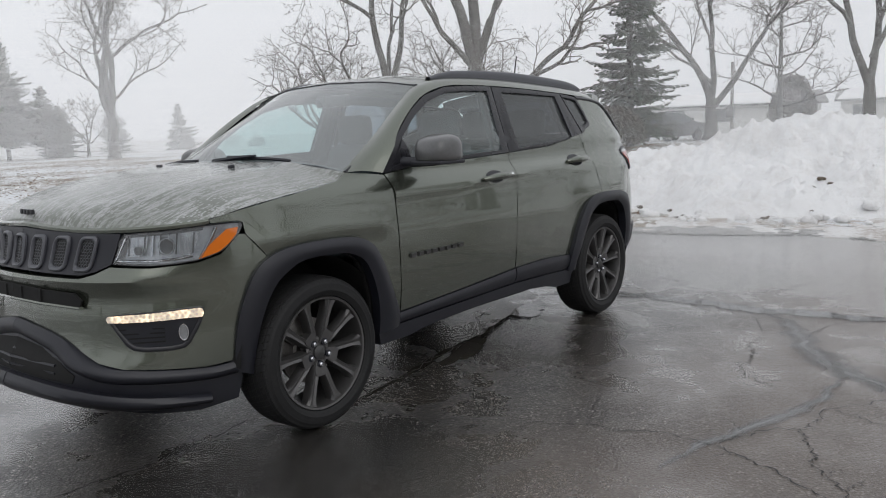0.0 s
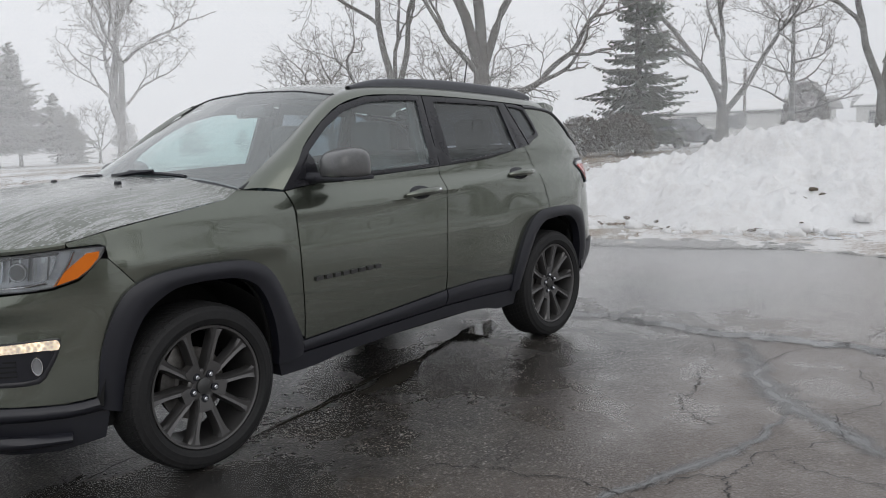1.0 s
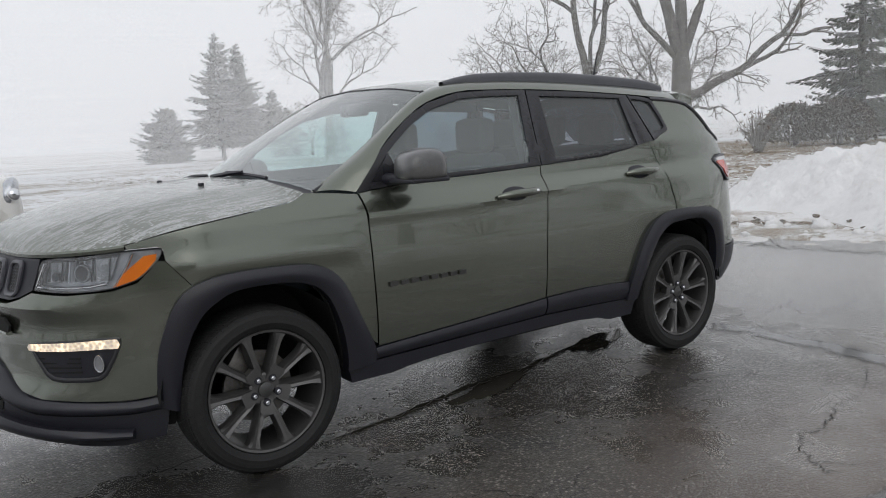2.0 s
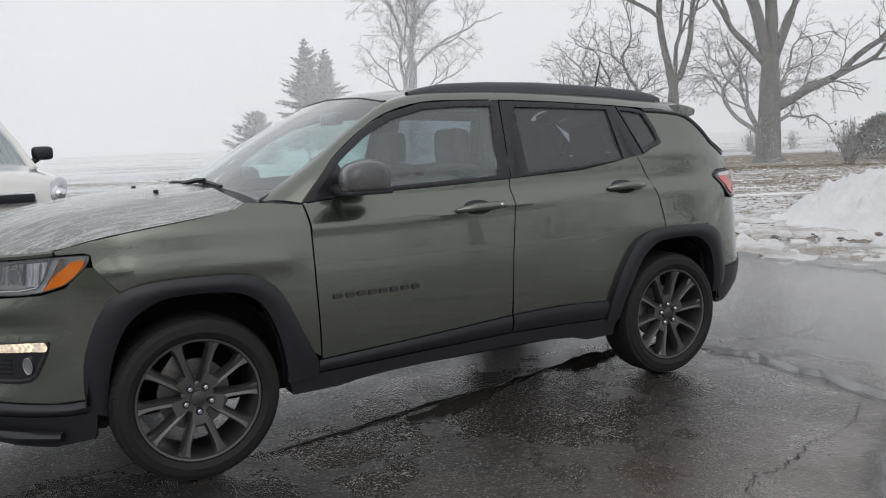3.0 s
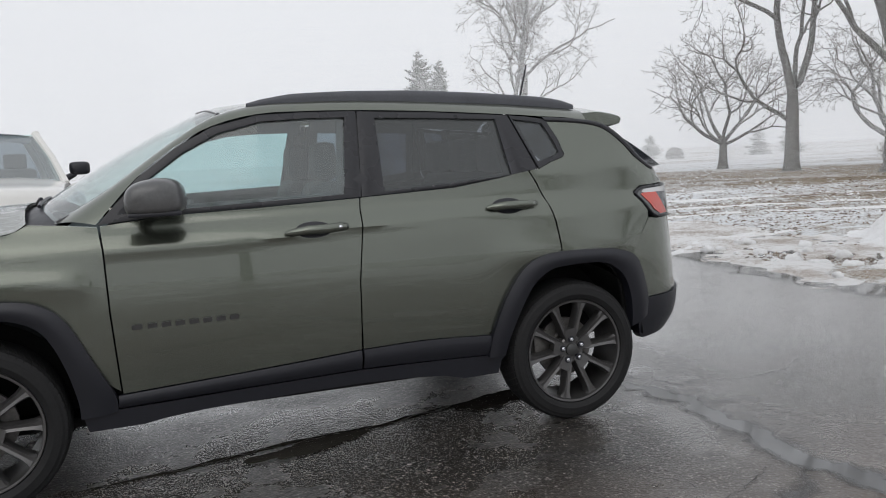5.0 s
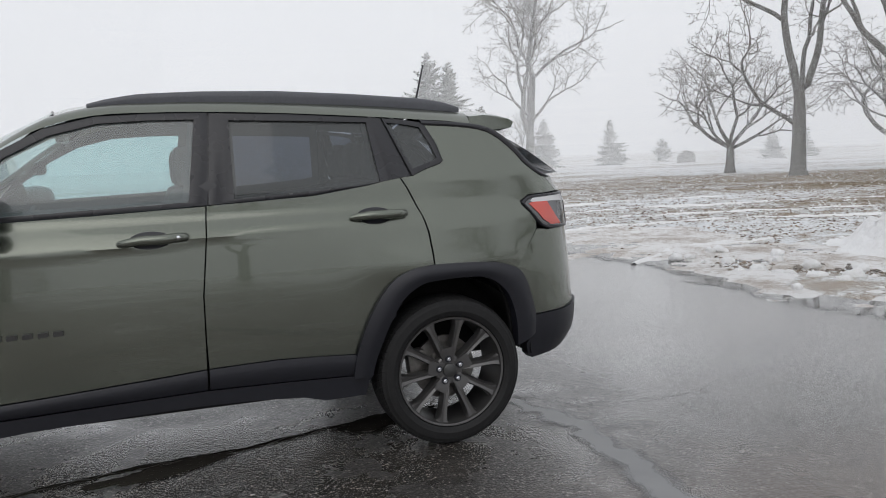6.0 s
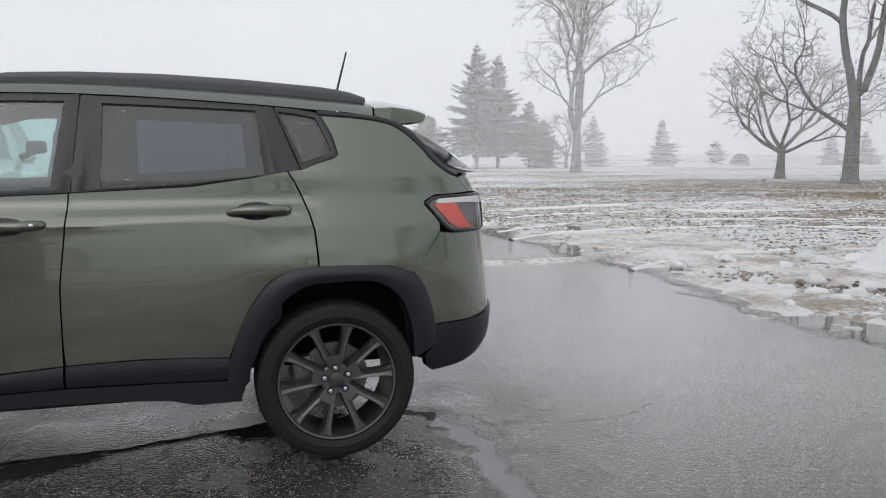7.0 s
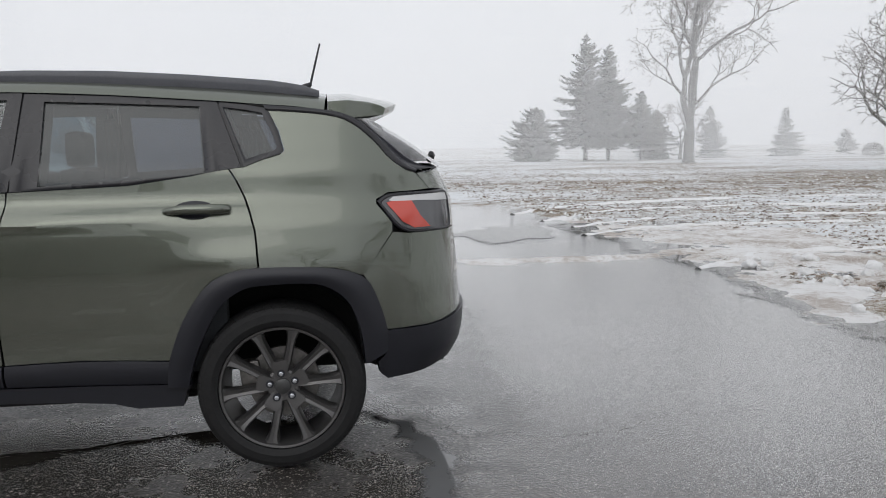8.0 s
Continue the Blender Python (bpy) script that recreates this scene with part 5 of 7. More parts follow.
for k in range(4):
    y0 = -0.055 + k * 0.029
    bm = bmesh.new()
    box_bm(bm, (-2.155, y0, 1.030), (-2.140, y0 + 0.022, 1.052), 0.004)
    part("bonnet_badge", bm, M_GLOSSBLACK, car)

# wheels
WR = 0.347
w1 = wheel_part(car, (-1.318, -0.795, WR), radians(36), -1)
copy_part(w1, (1.318, -0.795, WR), -1, radians(-6))
copy_part(w1, (-1.318, 0.795, WR), 1, radians(20))
copy_part(w1, (1.318, 0.795, WR), 1, radians(50))

# inner body: dark liner behind the gaps, arches, floor
for s in (1, -1):
    arch_f = [p for p in FLARE_F_IN]
    arch_r = [p for p in FLARE_R_IN]
    liner = [(-2.79, 0.28)] + [(-2.2, 0.26), (-1.70, 0.26)] + arch_f + [(-0.90, 0.30), (0.90, 0.30)] + arch_r + [(1.72, 0.40), (2.2, 0.42), (2.82, 0.44), (2.82, 1.18), (2.1, 1.17), (1.85, 1.20), (1.20, 1.20), (0.30, 1.12), (-0.75, 1.07), (-1.10, 1.06), (-1.80, 0.93), (-2.79, 0.93)]
    panel("body_liner", liner, M_DARK, car, lift=-0.045, thick=0.02, side=s, du=0.12, dz=0.1)
    for cx in (-1.318, 1.318):
        heap = Heap()
        ring = []
        for a in np.linspace(0.04, math.pi - 0.04, 26):
            ring.append([(cx + 0.425 * math.cos(a), -y * s, 0.36 + 0.425 * math.sin(a)) for y in (0.855, 0.50)])
        v = [p for r in ring for p in r]
        heap.add(v, grid_faces(len(ring), 2))
        heap.add([(cx + 0.425 * math.cos(a), -0.50 * s, 0.36 + 0.425 * math.sin(a)) for a in np.linspace(0.04, math.pi - 0.04, 26)], [tuple(range(26))])
        heap.end("wheel_arch_liner", M_DARK, car, "black wheel arch liner")
for lo, hi in (((-2.0, -0.58, 0.225), (-0.90, 0.58, 0.275)), ((-0.94, -0.66, 0.255), (0.94, 0.66, 0.295)), ((-0.95, -0.70, 0.30), (0.95, 0.70, 0.36)), ((-2.10, -0.48, 0.28), (-0.96, 0.48, 0.60)), ((0.96, -0.48, 0.32), (2.05, 0.48, 0.55))):
    bm = bmesh.new()
    box_bm(bm, lo, hi, 0.02)
    part("underbody", bm, M_DARK, car)
heap = Heap()
heap.add(*tube([(1.30, -0.8, 0.33), (1.30, 0.8, 0.33)], [0.04, 0.04], 10))
heap.add(*tube([(-1.30, -0.8, 0.33), (-1.30, 0.8, 0.33)], [0.04, 0.04], 10))
heap.add(*tube([(-0.6, 0.2, 0.25), (0.8, 0.25, 0.25), (1.7, 0.45, 0.27), (2.12, 0.5, 0.32)], [0.03, 0.03, 0.06, 0.035], 10))
heap.end("axle_and_exhaust", M_DARK, car)


# interior
def seat(x, y, wide, rear):
    bm = bmesh.new()
    box_bm(bm, (x - 0.25, y - wide / 2, 0.52), (x + 0.25, y + wide / 2, 0.72), 0.05)
    vs = box_bm(bm, (x + 0.14, y - wide / 2, 0.66), (x + 0.30, y + wide / 2, 1.24), 0.06)
    for v in bm.verts:
        if v.co.z > 0.72:
            v.co.x += 0.25 * (v.co.z - 0.72)
            v.co.y = y + (v.co.y - y) * (1 - 0.22 * (v.co.z - 0.72) / 0.5)
    ob = part("seat", bm, M_SEAT, car, "dark cloth seat", angle=60)
    n = 1 if not rear else 3
    for k in range(n):
        yy = y + (k - (n - 1) / 2) * 0.42
        hb = bmesh.new()
        box_bm(hb, (x + 0.29, yy - 0.13, 1.24), (x + 0.39, yy + 0.13, 1.43), 0.045)
        part("headrest", hb, M_SEAT, ob, angle=60)


seat(-0.12, -0.37, 0.50, False)
seat(-0.12, 0.37, 0.50, False)
seat(0.78, 0.0, 1.30, True)
bm = bmesh.new()
box_bm(bm, (-0.95, -0.70, 0.72), (-0.55, 0.70, 1.08), 0.06)
for v in bm.verts:
    if v.co.z > 0.95:
        v.co.x -= 0.06
part("dashboard", bm, M_SEAT, car, "dark dashboard", angle=60)
ring = [(-0.48 + 0.06 * math.sin(a), -0.37 + 0.185 * math.cos(a), 1.00 + 0.175 * math.sin(a)) for a in np.linspace(0, 2 * math.pi, 25)]
heap = Heap()
heap.add(*tube(ring, [0.016] * 25, 8, cap=False))
heap.add(*tube([(-0.48, -0.54, 1.0), (-0.50, -0.37, 0.99), (-0.48, -0.20, 1.0)], [0.014, 0.04, 0.014], 8))
heap.add(*tube([(-0.50, -0.37, 0.99), (-0.75, -0.37, 0.92)], [0.035, 0.04], 8))
heap.end("steering_wheel", M_SEAT, car, "black steering wheel")
bm = bmesh.new()
box_bm(bm, (-0.34, -0.13, 1.47), (-0.30, 0.13, 1.54), 0.015)
part("inner_mirror", bm, M_GLOSSBLACK, car)
for s in (-1, 1):
    bm = bmesh.new()
    box_bm(bm, (-0.75, s * 0.76 - 0.03, 0.40), (1.10, s * 0.76 + 0.03, 1.10), 0.02)
    part("door_trim", bm, M_SEAT, car)
    heap = Heap()
    x, y, z = skin(np.array([0.31, 0.30, 0.26]), np.array([1.50, 1.30, 1.10]), -0.06)
    heap.add(*tube(np.stack([x, y * -s, z], 1), [0.035, 0.04, 0.05], 8))
    heap.end("inner_pillar", M_SEAT, car)

# ---- the ground ----
def fbm(x, y, scale, octaves=4, seed=0.0):
    p = Vector((x * scale + seed, y * scale - seed * 0.7, seed * 1.3))
    return noise.fractal(p, 1.0, 2.0, octaves)


def spread(lo, hi, mid_lo, mid_hi, fine, n_out):
    """Places along an axis: close together in the middle, ever wider towards the ends."""
    mid = list(np.arange(mid_lo, mid_hi + 1e-6, fine))
    g = np.linspace(0, 1, n_out + 1)[1:] ** 3.0
    return [mid_lo + (lo - mid_lo) * a for a in g[::-1]] + mid + [mid_hi + (hi - mid_hi) * a for a in g]


PILE = np.array([(10.4, -9.0, 0.9), (10.0, -6.0, 1.05), (9.7, -3.5, 1.10), (9.55, -1.1, 1.16), (9.30, 0.1, 1.30), (9.05, 1.0, 1.05), (9.0, 2.0, 0.86), (9.0, 2.9, 0.70), (8.7, 3.7, 0.12)])


def pile_height(x, y):
    best = 0.0
    for a, b in zip(PILE[:-1], PILE[1:]):
        d = b[:2] - a[:2]
        t = float(np.clip(((x - a[0]) * d[0] + (y - a[1]) * d[1]) / (d @ d), 0, 1))
        p = a + (b - a) * t
        r = math.hypot(x - p[0], y - p[1]) / (float(np.interp(y, [0.6, 2.6], [2.55, 1.35])) if x < p[0] else 1.8)
        if r < 1.25:
            h = p[2] * max(0.0, (1 - r) * 0.72 + 0.28 * math.exp(-(r * 2.2) ** 2)) if r < 1 else 0.0
            best = max(best, h)
    return best


def asphalt_edge(y):
    """How far the asphalt reaches to +x at that y."""
    return float(np.interp(y, [-40, -16, -9, -4, -2, 0.2, 0.9, 2.0, 3.0, 4.2, 5.5, 7.6, 12.2, 14], [5, 5.6, 6.0, 5.5, 5.3, 5.0, 4.65, 4.72, 4.95, 5.05, 4.95, 4.95, 4.7, 4.2]))


xs = spread(-600, 700, -14, 40, 0.42, 26)
ys = spread(-500, 700, -10, 46, 0.42, 26)
verts = []
for x in xs:
    for y in ys:
        far = max(abs(x), abs(y))
        inside = -24 < x < asphalt_edge(y) + 1.0 and -44 < y < 14.5
        z = -0.06 if inside else 0.012 + 0.05 * fbm(x, y, 0.35, 4, 3.1) + (0.02 * fbm(x, y, 1.7, 3, 9.0) if far < 60 else 0)
        if not inside:
            z += 0.25 * fbm(x, y, 0.02, 2, 5.0) * float(ease(18, 90, far))
        verts.append((x, y, min(z, 0.35)))
ground = finish("ground", verts, grid_faces(len(xs), len(ys)), M_FIELD, smooth=True)
tagged(ground, "flat field of dead grass under thin melting snow", "ground", kind="structure")

# asphalt yard with a ragged edge
outline = []
for y in np.arange(-44, 13.6, 0.12):
    outline.append((asphalt_edge(y) + 0.75 + 0.16 * fbm(0, y, 0.9, 4, 2.2), y))
for x in np.arange(4.2, -24, -0.4):
    outline.append((x, 13.8 + 0.2 * fbm(x, 0, 0.7, 3, 4.4)))
outline += [(-24, -44)]
bm = bmesh.new()
bm.faces.new([bm.verts.new((x, y, 0.0)) for x, y in outline])
bm.normal_update()
ex = bmesh.ops.extrude_face_region(bm, geom=bm.faces[:])
for v in ex["geom"]:
    if isinstance(v, bmesh.types.BMVert):
        v.co.z = -0.05
pavement = part("pavement", bm, M_ASPHALT, None, smooth=False)
tagged(pavement, "old cracked wet asphalt yard", "asphalt", kind="structure")


def crack(points, width, seed, jitter=0.016, spurs=True):
    """A ragged open crack laid along a line, with short side spurs."""
    rng = random.Random(seed)
    p = [np.array(q, float) for q in smooth_line(points, 18)]
    left, right = [], []
    drift = 0.0
    for i, q in enumerate(p):
        d = p[min(i + 1, len(p) - 1)] - p[max(i - 1, 0)]
        n = np.array((-d[1], d[0])) / (np.hypot(*d) + 1e-9)
        drift = 0.75 * drift + rng.uniform(-jitter, jitter)
        q = q + n * drift
        w = width * 0.85 * rng.uniform(0.15, 1.3) * (0.2 if i in (0, len(p) - 1) else 1)
        left.append((*(q + n * w / 2), 0.0035))
        right.append((*(q - n * w / 2), 0.0035))
        if spurs and i % 9 == 5 and rng.random() < 0.6:
            sgn = rng.choice((-1, 1))
            t = d / (np.hypot(*d) + 1e-9)
            e = q + (n * sgn * rng.uniform(0.5, 1) + t * rng.uniform(-0.6, 0.6)) * rng.uniform(0.06, 0.20)
            crack([tuple(q), tuple((q + e) / 2 + n * 0.01), tuple(e)], width * 0.55, seed * 31 + i, jitter * 0.6, False)
    m = len(left)
    return finish("crack", left + right, [(i, i + 1, m + i + 1, m + i) for i in range(m - 1)], M_CRACK, pavement, smooth=False)


CRACKS = [
    ([(-0.84, -1.56), (-0.70, -1.85), (-0.62, -2.1), (-0.58, -2.41), (-0.72, -2.7), (-1.0, -3.1)], 0.0088),
    ([(-0.69, -1.87), (-0.45, -1.78), (-0.28, -1.71)], 0.0055),
    ([(-0.58, -2.41), (-0.35, -2.5), (-0.21, -2.64), (0.1, -2.7), (0.4, -2.9)], 0.0077),
    ([(-0.21, -2.64), (-0.4, -2.72), (-0.60, -2.79), (-0.8, -2.95)], 0.0088),
    ([(1.01, -2.02), (0.7, -2.13), (0.55, -2.12), (0.38, -2.25), (0.25, -2.38)], 0.0088),
    ([(1.01, -2.02), (1.3, -2.0), (1.7, -1.8)], 0.0044),
    ([(-1.43, -0.51), (-1.9, -0.6), (-2.41, -0.56), (-2.9, -0.72)], 0.0121),
    ([(-1.43, -0.51), (-1.0, -0.9), (-0.64, -1.14), (-0.3, -1.2), (0.0, -1.12)], 0.0066),
    ([(-1.1, -0.76), (-0.6, -0.69), (-0.1, -0.58), (0.35, -0.53), (0.85, -0.40), (1.25, -0.34), (1.6, -0.1)], 0.010),
    ([(1.86, -0.28), (2.0, -0.45), (2.12, -0.67)], 0.0077),
    ([(2.12, -0.67), (2.25, -0.62), (2.5, -0.7), (2.8, -0.66), (3.2, -0.5), (3.9, -0.55)], 0.0055),
    ([(2.12, -0.67), (2.1, -0.9), (2.18, -1.1)], 0.0044),
    ([(1.28, -2.23), (1.7, -2.3), (2.12, -2.52), (2.8, -2.7)], 0.0066),
    ([(0.1, -2.7), (0.0, -3.0), (0.15, -3.4)], 0.0066),
    ([(0.4, -2.9), (0.7, -2.8), (1.0, -2.9), (1.5, -2.7)], 0.0055),
    ([(3.2, 0.6), (3.5, 0.9), (3.7, 0.7), (4.1, 0.9)], 0.0055),
    ([(2.9, 1.6), (3.3, 1.75), (3.8, 1.6)], 0.0044),
    ([(-1.22, -2.30), (-1.6, -2.2), (-2.0, -2.5)], 0.0055),
    ([(0.9, -1.3), (1.2, -1.55), (1.3, -1.9)], 0.0044),
]
for k, (pts, w) in enumerate(CRACKS):
    crack(pts, w, k)


def shore(ob, depth):
    """How deep the water stands at each point: 0 at the shore, 1 in the middle."""
    a = ob.data.attributes.new("depth", "FLOAT", "POINT")
    a.data.foreach_set("value", np.array(depth, dtype=np.float32))


def puddle(cx, cy, rx, ry, turn, seed, label, z=0.005):
    """A flat sheet of water with an uneven shore."""
    rings = (0.0, 0.55, 0.8, 1.0)
    pts, deep, faces = [], [], []
    for r0 in rings[1:]:
        for k in range(72):
            a = 2 * math.pi * k / 72
            r = r0 * (1 + 0.45 * noise.fractal(Vector((math.cos(a) * 1.6 + seed, math.sin(a) * 1.6, seed * 2)), 1, 2, 5))
            x, y = rx * r * math.cos(a), ry * r * math.sin(a)
            c, s = math.cos(radians(turn)), math.sin(radians(turn))
            pts.append((cx + x * c - y * s, cy + x * s + y * c, z))
            deep.append((1 - r0) / 0.45)
    faces.append(tuple(range(72)))
    for b in (0, 72):
        faces += [(b + k, b + 72 + k, b + 72 + (k + 1) % 72, b + (k + 1) % 72) for k in range(72)]
    ob = finish("puddle", pts, faces, M_WATER, smooth=False)
    shore(ob, deep)
    return tagged(ob, label, "puddle", kind="structure")


def channel(points, width, seed, label, mat, z=0.0025):
    """Water standing along a joint of the asphalt."""
    p = [np.array(q, float) for q in smooth_line(points, 10)]
    lanes = (-1.0, -0.6, 0.0, 0.6, 1.0)
    verts, deep = [], []
    for i, q in enumerate(p):
        d = p[min(i + 1, len(p) - 1)] - p[max(i - 1, 0)]
        n = np.array((-d[1], d[0])) / (np.hypot(*d) + 1e-9)
        end = math.sin(math.pi * (i + 0.6) / (len(p) + 0.2)) ** 0.4
        w = width * (0.75 + 0.9 * abs(noise.fractal(Vector((q[0] * 4 + seed, q[1] * 4, seed)), 1, 2, 3))) * end
        s = 0.35 * width * noise.fractal(Vector((q[0] * 6, q[1] * 6, seed + 4)), 1, 2, 3)
        for l in lanes:
            verts.append((*(q + n * (w * 0.75 * l + s)), z))
            deep.append((1 - abs(l)) * min(1.0, end * 1.2))
    ob = finish("puddle", verts, grid_faces(len(p), len(lanes)), mat, smooth=False)
    shore(ob, deep)
    return tagged(ob, label, "puddle", kind="structure")


channel([(1.62, -0.15), (1.80, -0.42), (1.92, -0.62), (1.95, -0.85), (1.95, -1.1), (1.93, -1.45), (1.90, -1.85), (1.95, -2.25), (1.93, -2.8), (1.85, -3.4)], 0.165, 1.0, "pale wet joint of the asphalt by the rear wheel", M_JOINT)
channel([(1.86, -1.92), (1.60, -2.07), (1.17, -2.27), (0.81, -2.51), (0.62, -2.72), (0.42, -2.98), (0.2, -3.3)], 0.19, 5.0, "pale wet strip across the asphalt", M_FILM, 0.002)
channel([(0.76, -2.58), (0.30, -2.62), (0.03, -2.57), (-0.26, -2.47), (-0.54, -2.38), (-0.95, -2.3)], 0.08, 6.0, "pale wet strip across the asphalt", M_FILM, 0.0015)
puddle(1.12, -0.40, 0.34, 0.10, 14, 14.0, "small bright puddle in the seam by the rear wheel", 0.004)
puddle(0.02, -0.66, 0.34, 0.09, 18, 15.0, "small dark puddle in the seam under the car", 0.004)
channel([(-1.05, -0.75), (-0.6, -0.69), (-0.1, -0.58), (0.35, -0.53), (0.85, -0.40), (1.2, -0.34)], 0.04, 2.0, "narrow wet seam under the car", M_WATER)
puddle(4.2, 8.0, 1.3, 0.7, 75, 6.0, "wide meltwater puddle beyond the snow ridge")
puddle(6.3, 3.1, 0.6, 0.22, 40, 10.0, "meltwater puddle in the slush", 0.018)
puddle(5.30, 2.1, 0.65, 0.14, 112, 12.0, "meltwater puddle along the slush", 0.004)

# slush margin between asphalt and field; meltwater stands in its hollows
gx = np.arange(3.9, 10.0, 0.06)
gy = np.arange(-8.0, 11.0, 0.075)
verts = []
for x in gx:
    for y in gy:
        e = asphalt_edge(y) + 0.25 * fbm(0, y, 0.9, 4, 2.2)
        inn = float(ease(e - 0.6, e + 1.3, x)) + 0.05 * fbm(x, y, 2.4, 3, 7.7)
        out = float(ease(9.9, 7.5, x)) * float(ease(11.0, 7.0, y)) * float(ease(-8, -7, y))
        h = 0.018 + 0.032 * fbm(x, y, 0.9, 5, 1.4) + 0.022 * fbm(x, y, 4.5, 4, 6.0)
        verts.append((x, y, -0.04 + inn * (0.045 + max(-0.03, h) * out) - 0.03 * (1 - out)))
slush = finish("slush_margin", verts, grid_faces(len(gx), len(gy)), M_SLUSH)
tagged(slush, "dirty slush and mud along the asphalt edge", "slush", kind="structure")

rows = []
for y in np.arange(-6.0, 9.5, 0.25):
    e = asphalt_edge(y) + 0.25 * fbm(0, y, 0.9, 4, 2.2)
    rows.append([(e + 0.30 + 2.6 * t, y, 0.006) for t in np.linspace(0, 1, 5)])
melt = rows_mesh("meltwater", rows, M_WATER, None, flip=True)
shore(melt, [min(1.0, 3 * t) for r in rows for t in (0.05, 0.25, 0.5, 0.25, 0.05)])
tagged(melt, "meltwater standing in the hollows of the slush", "puddle", kind="structure")

# ploughed snow pile
gx = np.arange(6.0, 12.4, 0.05)
gy = np.arange(-6.5, 5.6, 0.05)
verts = []
for x in gx:
    for y in gy:
        wob = 0.35 * fbm(x, y, 0.5, 3, 8.8)
        h = pile_height(x + wob, y + wob * 0.6)
        k = float(ease(0.0, 0.25, h))
        h += k * (0.12 * fbm(x, y, 1.3, 4, 4.2) + 0.12 * abs(fbm(x, y, 3.2, 3, 1.1)) + 0.075 * abs(fbm(x, y, 7.0, 3, 2.0)) + 0.05 * fbm(x, y, 13.0, 2, 5.0))
        verts.append((x, y, h - 0.06 * (1 - k)))
pile = finish("snow_bank", verts, grid_faces(len(gx), len(gy)), M_SNOW, angle=180)
tagged(pile, "heap of ploughed wet snow, lumpy and dirty at the foot", "snow pile")


def lump_data(name, seed, mat, squash=0.6):
    bm = bmesh.new()
    bmesh.ops.create_icosphere(bm, subdivisions=2, radius=1.0)
    for v in bm.verts:
        n = noise.fractal(v.co * 1.6 + Vector((seed, seed * 2, 0)), 1, 2, 3)
        v.co *= 1 + 0.45 * n
        v.co.z *= squash
    me = bpy.data.meshes.new(name)
    bm.to_mesh(me)
    bm.free()
    me.materials.append(mat)
    me.polygons.foreach_set("use_smooth", [True] * len(me.polygons))
    return me


snow_lumps = [lump_data("snow_lump", 3.3 * k, M_SNOW) for k in range(3)]
clods = [lump_data("mud_clod", 5.1 * k, M_SOIL) for k in range(3)]
rng = random.Random(5)
for k in range(80):
    y = rng.uniform(-4.5, 4.6)
    x = float(np.interp(y, [-4.5, -1.5, 0.1, 1.3, 4.6], [8.0, 7.5, 6.8, 6.4, 6.9])) + rng.uniform(-0.9, 0.5)
    ob = new("snow_lump", rng.choice(snow_lumps))
    r = rng.uniform(0.03, 0.11)
    ob.matrix_basis = pose(x, y, max(0.02, pile_height(x, y)) + r * 0.25, 0, 0, rng.uniform(0, 360)) @ Matrix.Diagonal((r, r * 0.8, r, 1))
    tagged(ob, "loose lump of snow at the foot of the pile", "snow lump", "snow lumps")
for k in range(42):
    y = rng.uniform(-3.5, 2.6)
    x = float(np.interp(y, [-4.5, -1.5, 0.1, 1.3, 4.6], [8.0, 7.5, 6.8, 6.4, 6.9])) + rng.uniform(-0.3, 0.9)
    ob = new("mud_clod", rng.choice(clods))
    r = rng.uniform(0.02, 0.05)
    ob.matrix_basis = pose(x, y, max(0.03, pile_height(x, y)) + r * 0.1, 0, 0, rng.uniform(0, 360)) @ Matrix.Diagonal((r * 1.4, r, r, 1))
    tagged(ob, "dark frozen clod on the snow", "clod", "clods on the snow")
# low ridge of shovelled snow at the end of the asphalt
gx = np.arange(2.2, 6.2, 0.05)
gy = np.arange(4.2, 6.0, 0.05)
verts = []
for x in gx:
    for y in gy:
        c = 5.0 + 0.15 * fbm(x, 0, 0.8, 3, 6.6)
        h = 0.045 * math.exp(-((y - c) / 0.22) ** 2) * float(ease(2.3, 2.9, x) * ease(6.1, 5.0, x)) * (0.7 + 0.9 * fbm(x, y, 1.8, 4, 2.5))
        verts.append((x, y, h - 0.012 + 0.012 * fbm(x, y, 9, 3, 1)))
ridge = finish("snow_ridge", verts, grid_faces(len(gx), len(gy)), M_SLUSH, angle=180)
tagged(ridge, "low ridge of shovelled wet snow", "snow ridge")

# churned ruts in the snow where a car turned onto the field, and patches of bare mud
def rut(points, width, height, seed):
    p = [np.array(q, float) for q in smooth_line(points, 14)]
    rows = []
    for i, q in enumerate(p):
        d = p[min(i + 1, len(p) - 1)] - p[max(i - 1, 0)]
        n = np.array((-d[1], d[0])) / (np.hypot(*d) + 1e-9)
        q = q + n * 0.10 * fbm(q[0], q[1], 1.5, 3, seed)
        w = width * (0.7 + 0.7 * abs(fbm(q[0], q[1], 2.0, 3, seed + 2)))
        h = height * max(0.05, 0.7 + 1.2 * fbm(q[0], q[1], 2.6, 3, seed + 5)) * math.sin(math.pi * (i + 0.3) / len(p)) ** 0.3
        rows.append([(*(q + n * w * s), -0.03 + (h + 0.045) * math.exp(-(1.7 * s) ** 2)) for s in np.linspace(-1, 1, 7)])
    return tagged(rows_mesh("snow_rut", rows, M_SNOW, None, angle=180), "ridge of churned snow beside a tyre rut", "snow rut", "snow ruts")


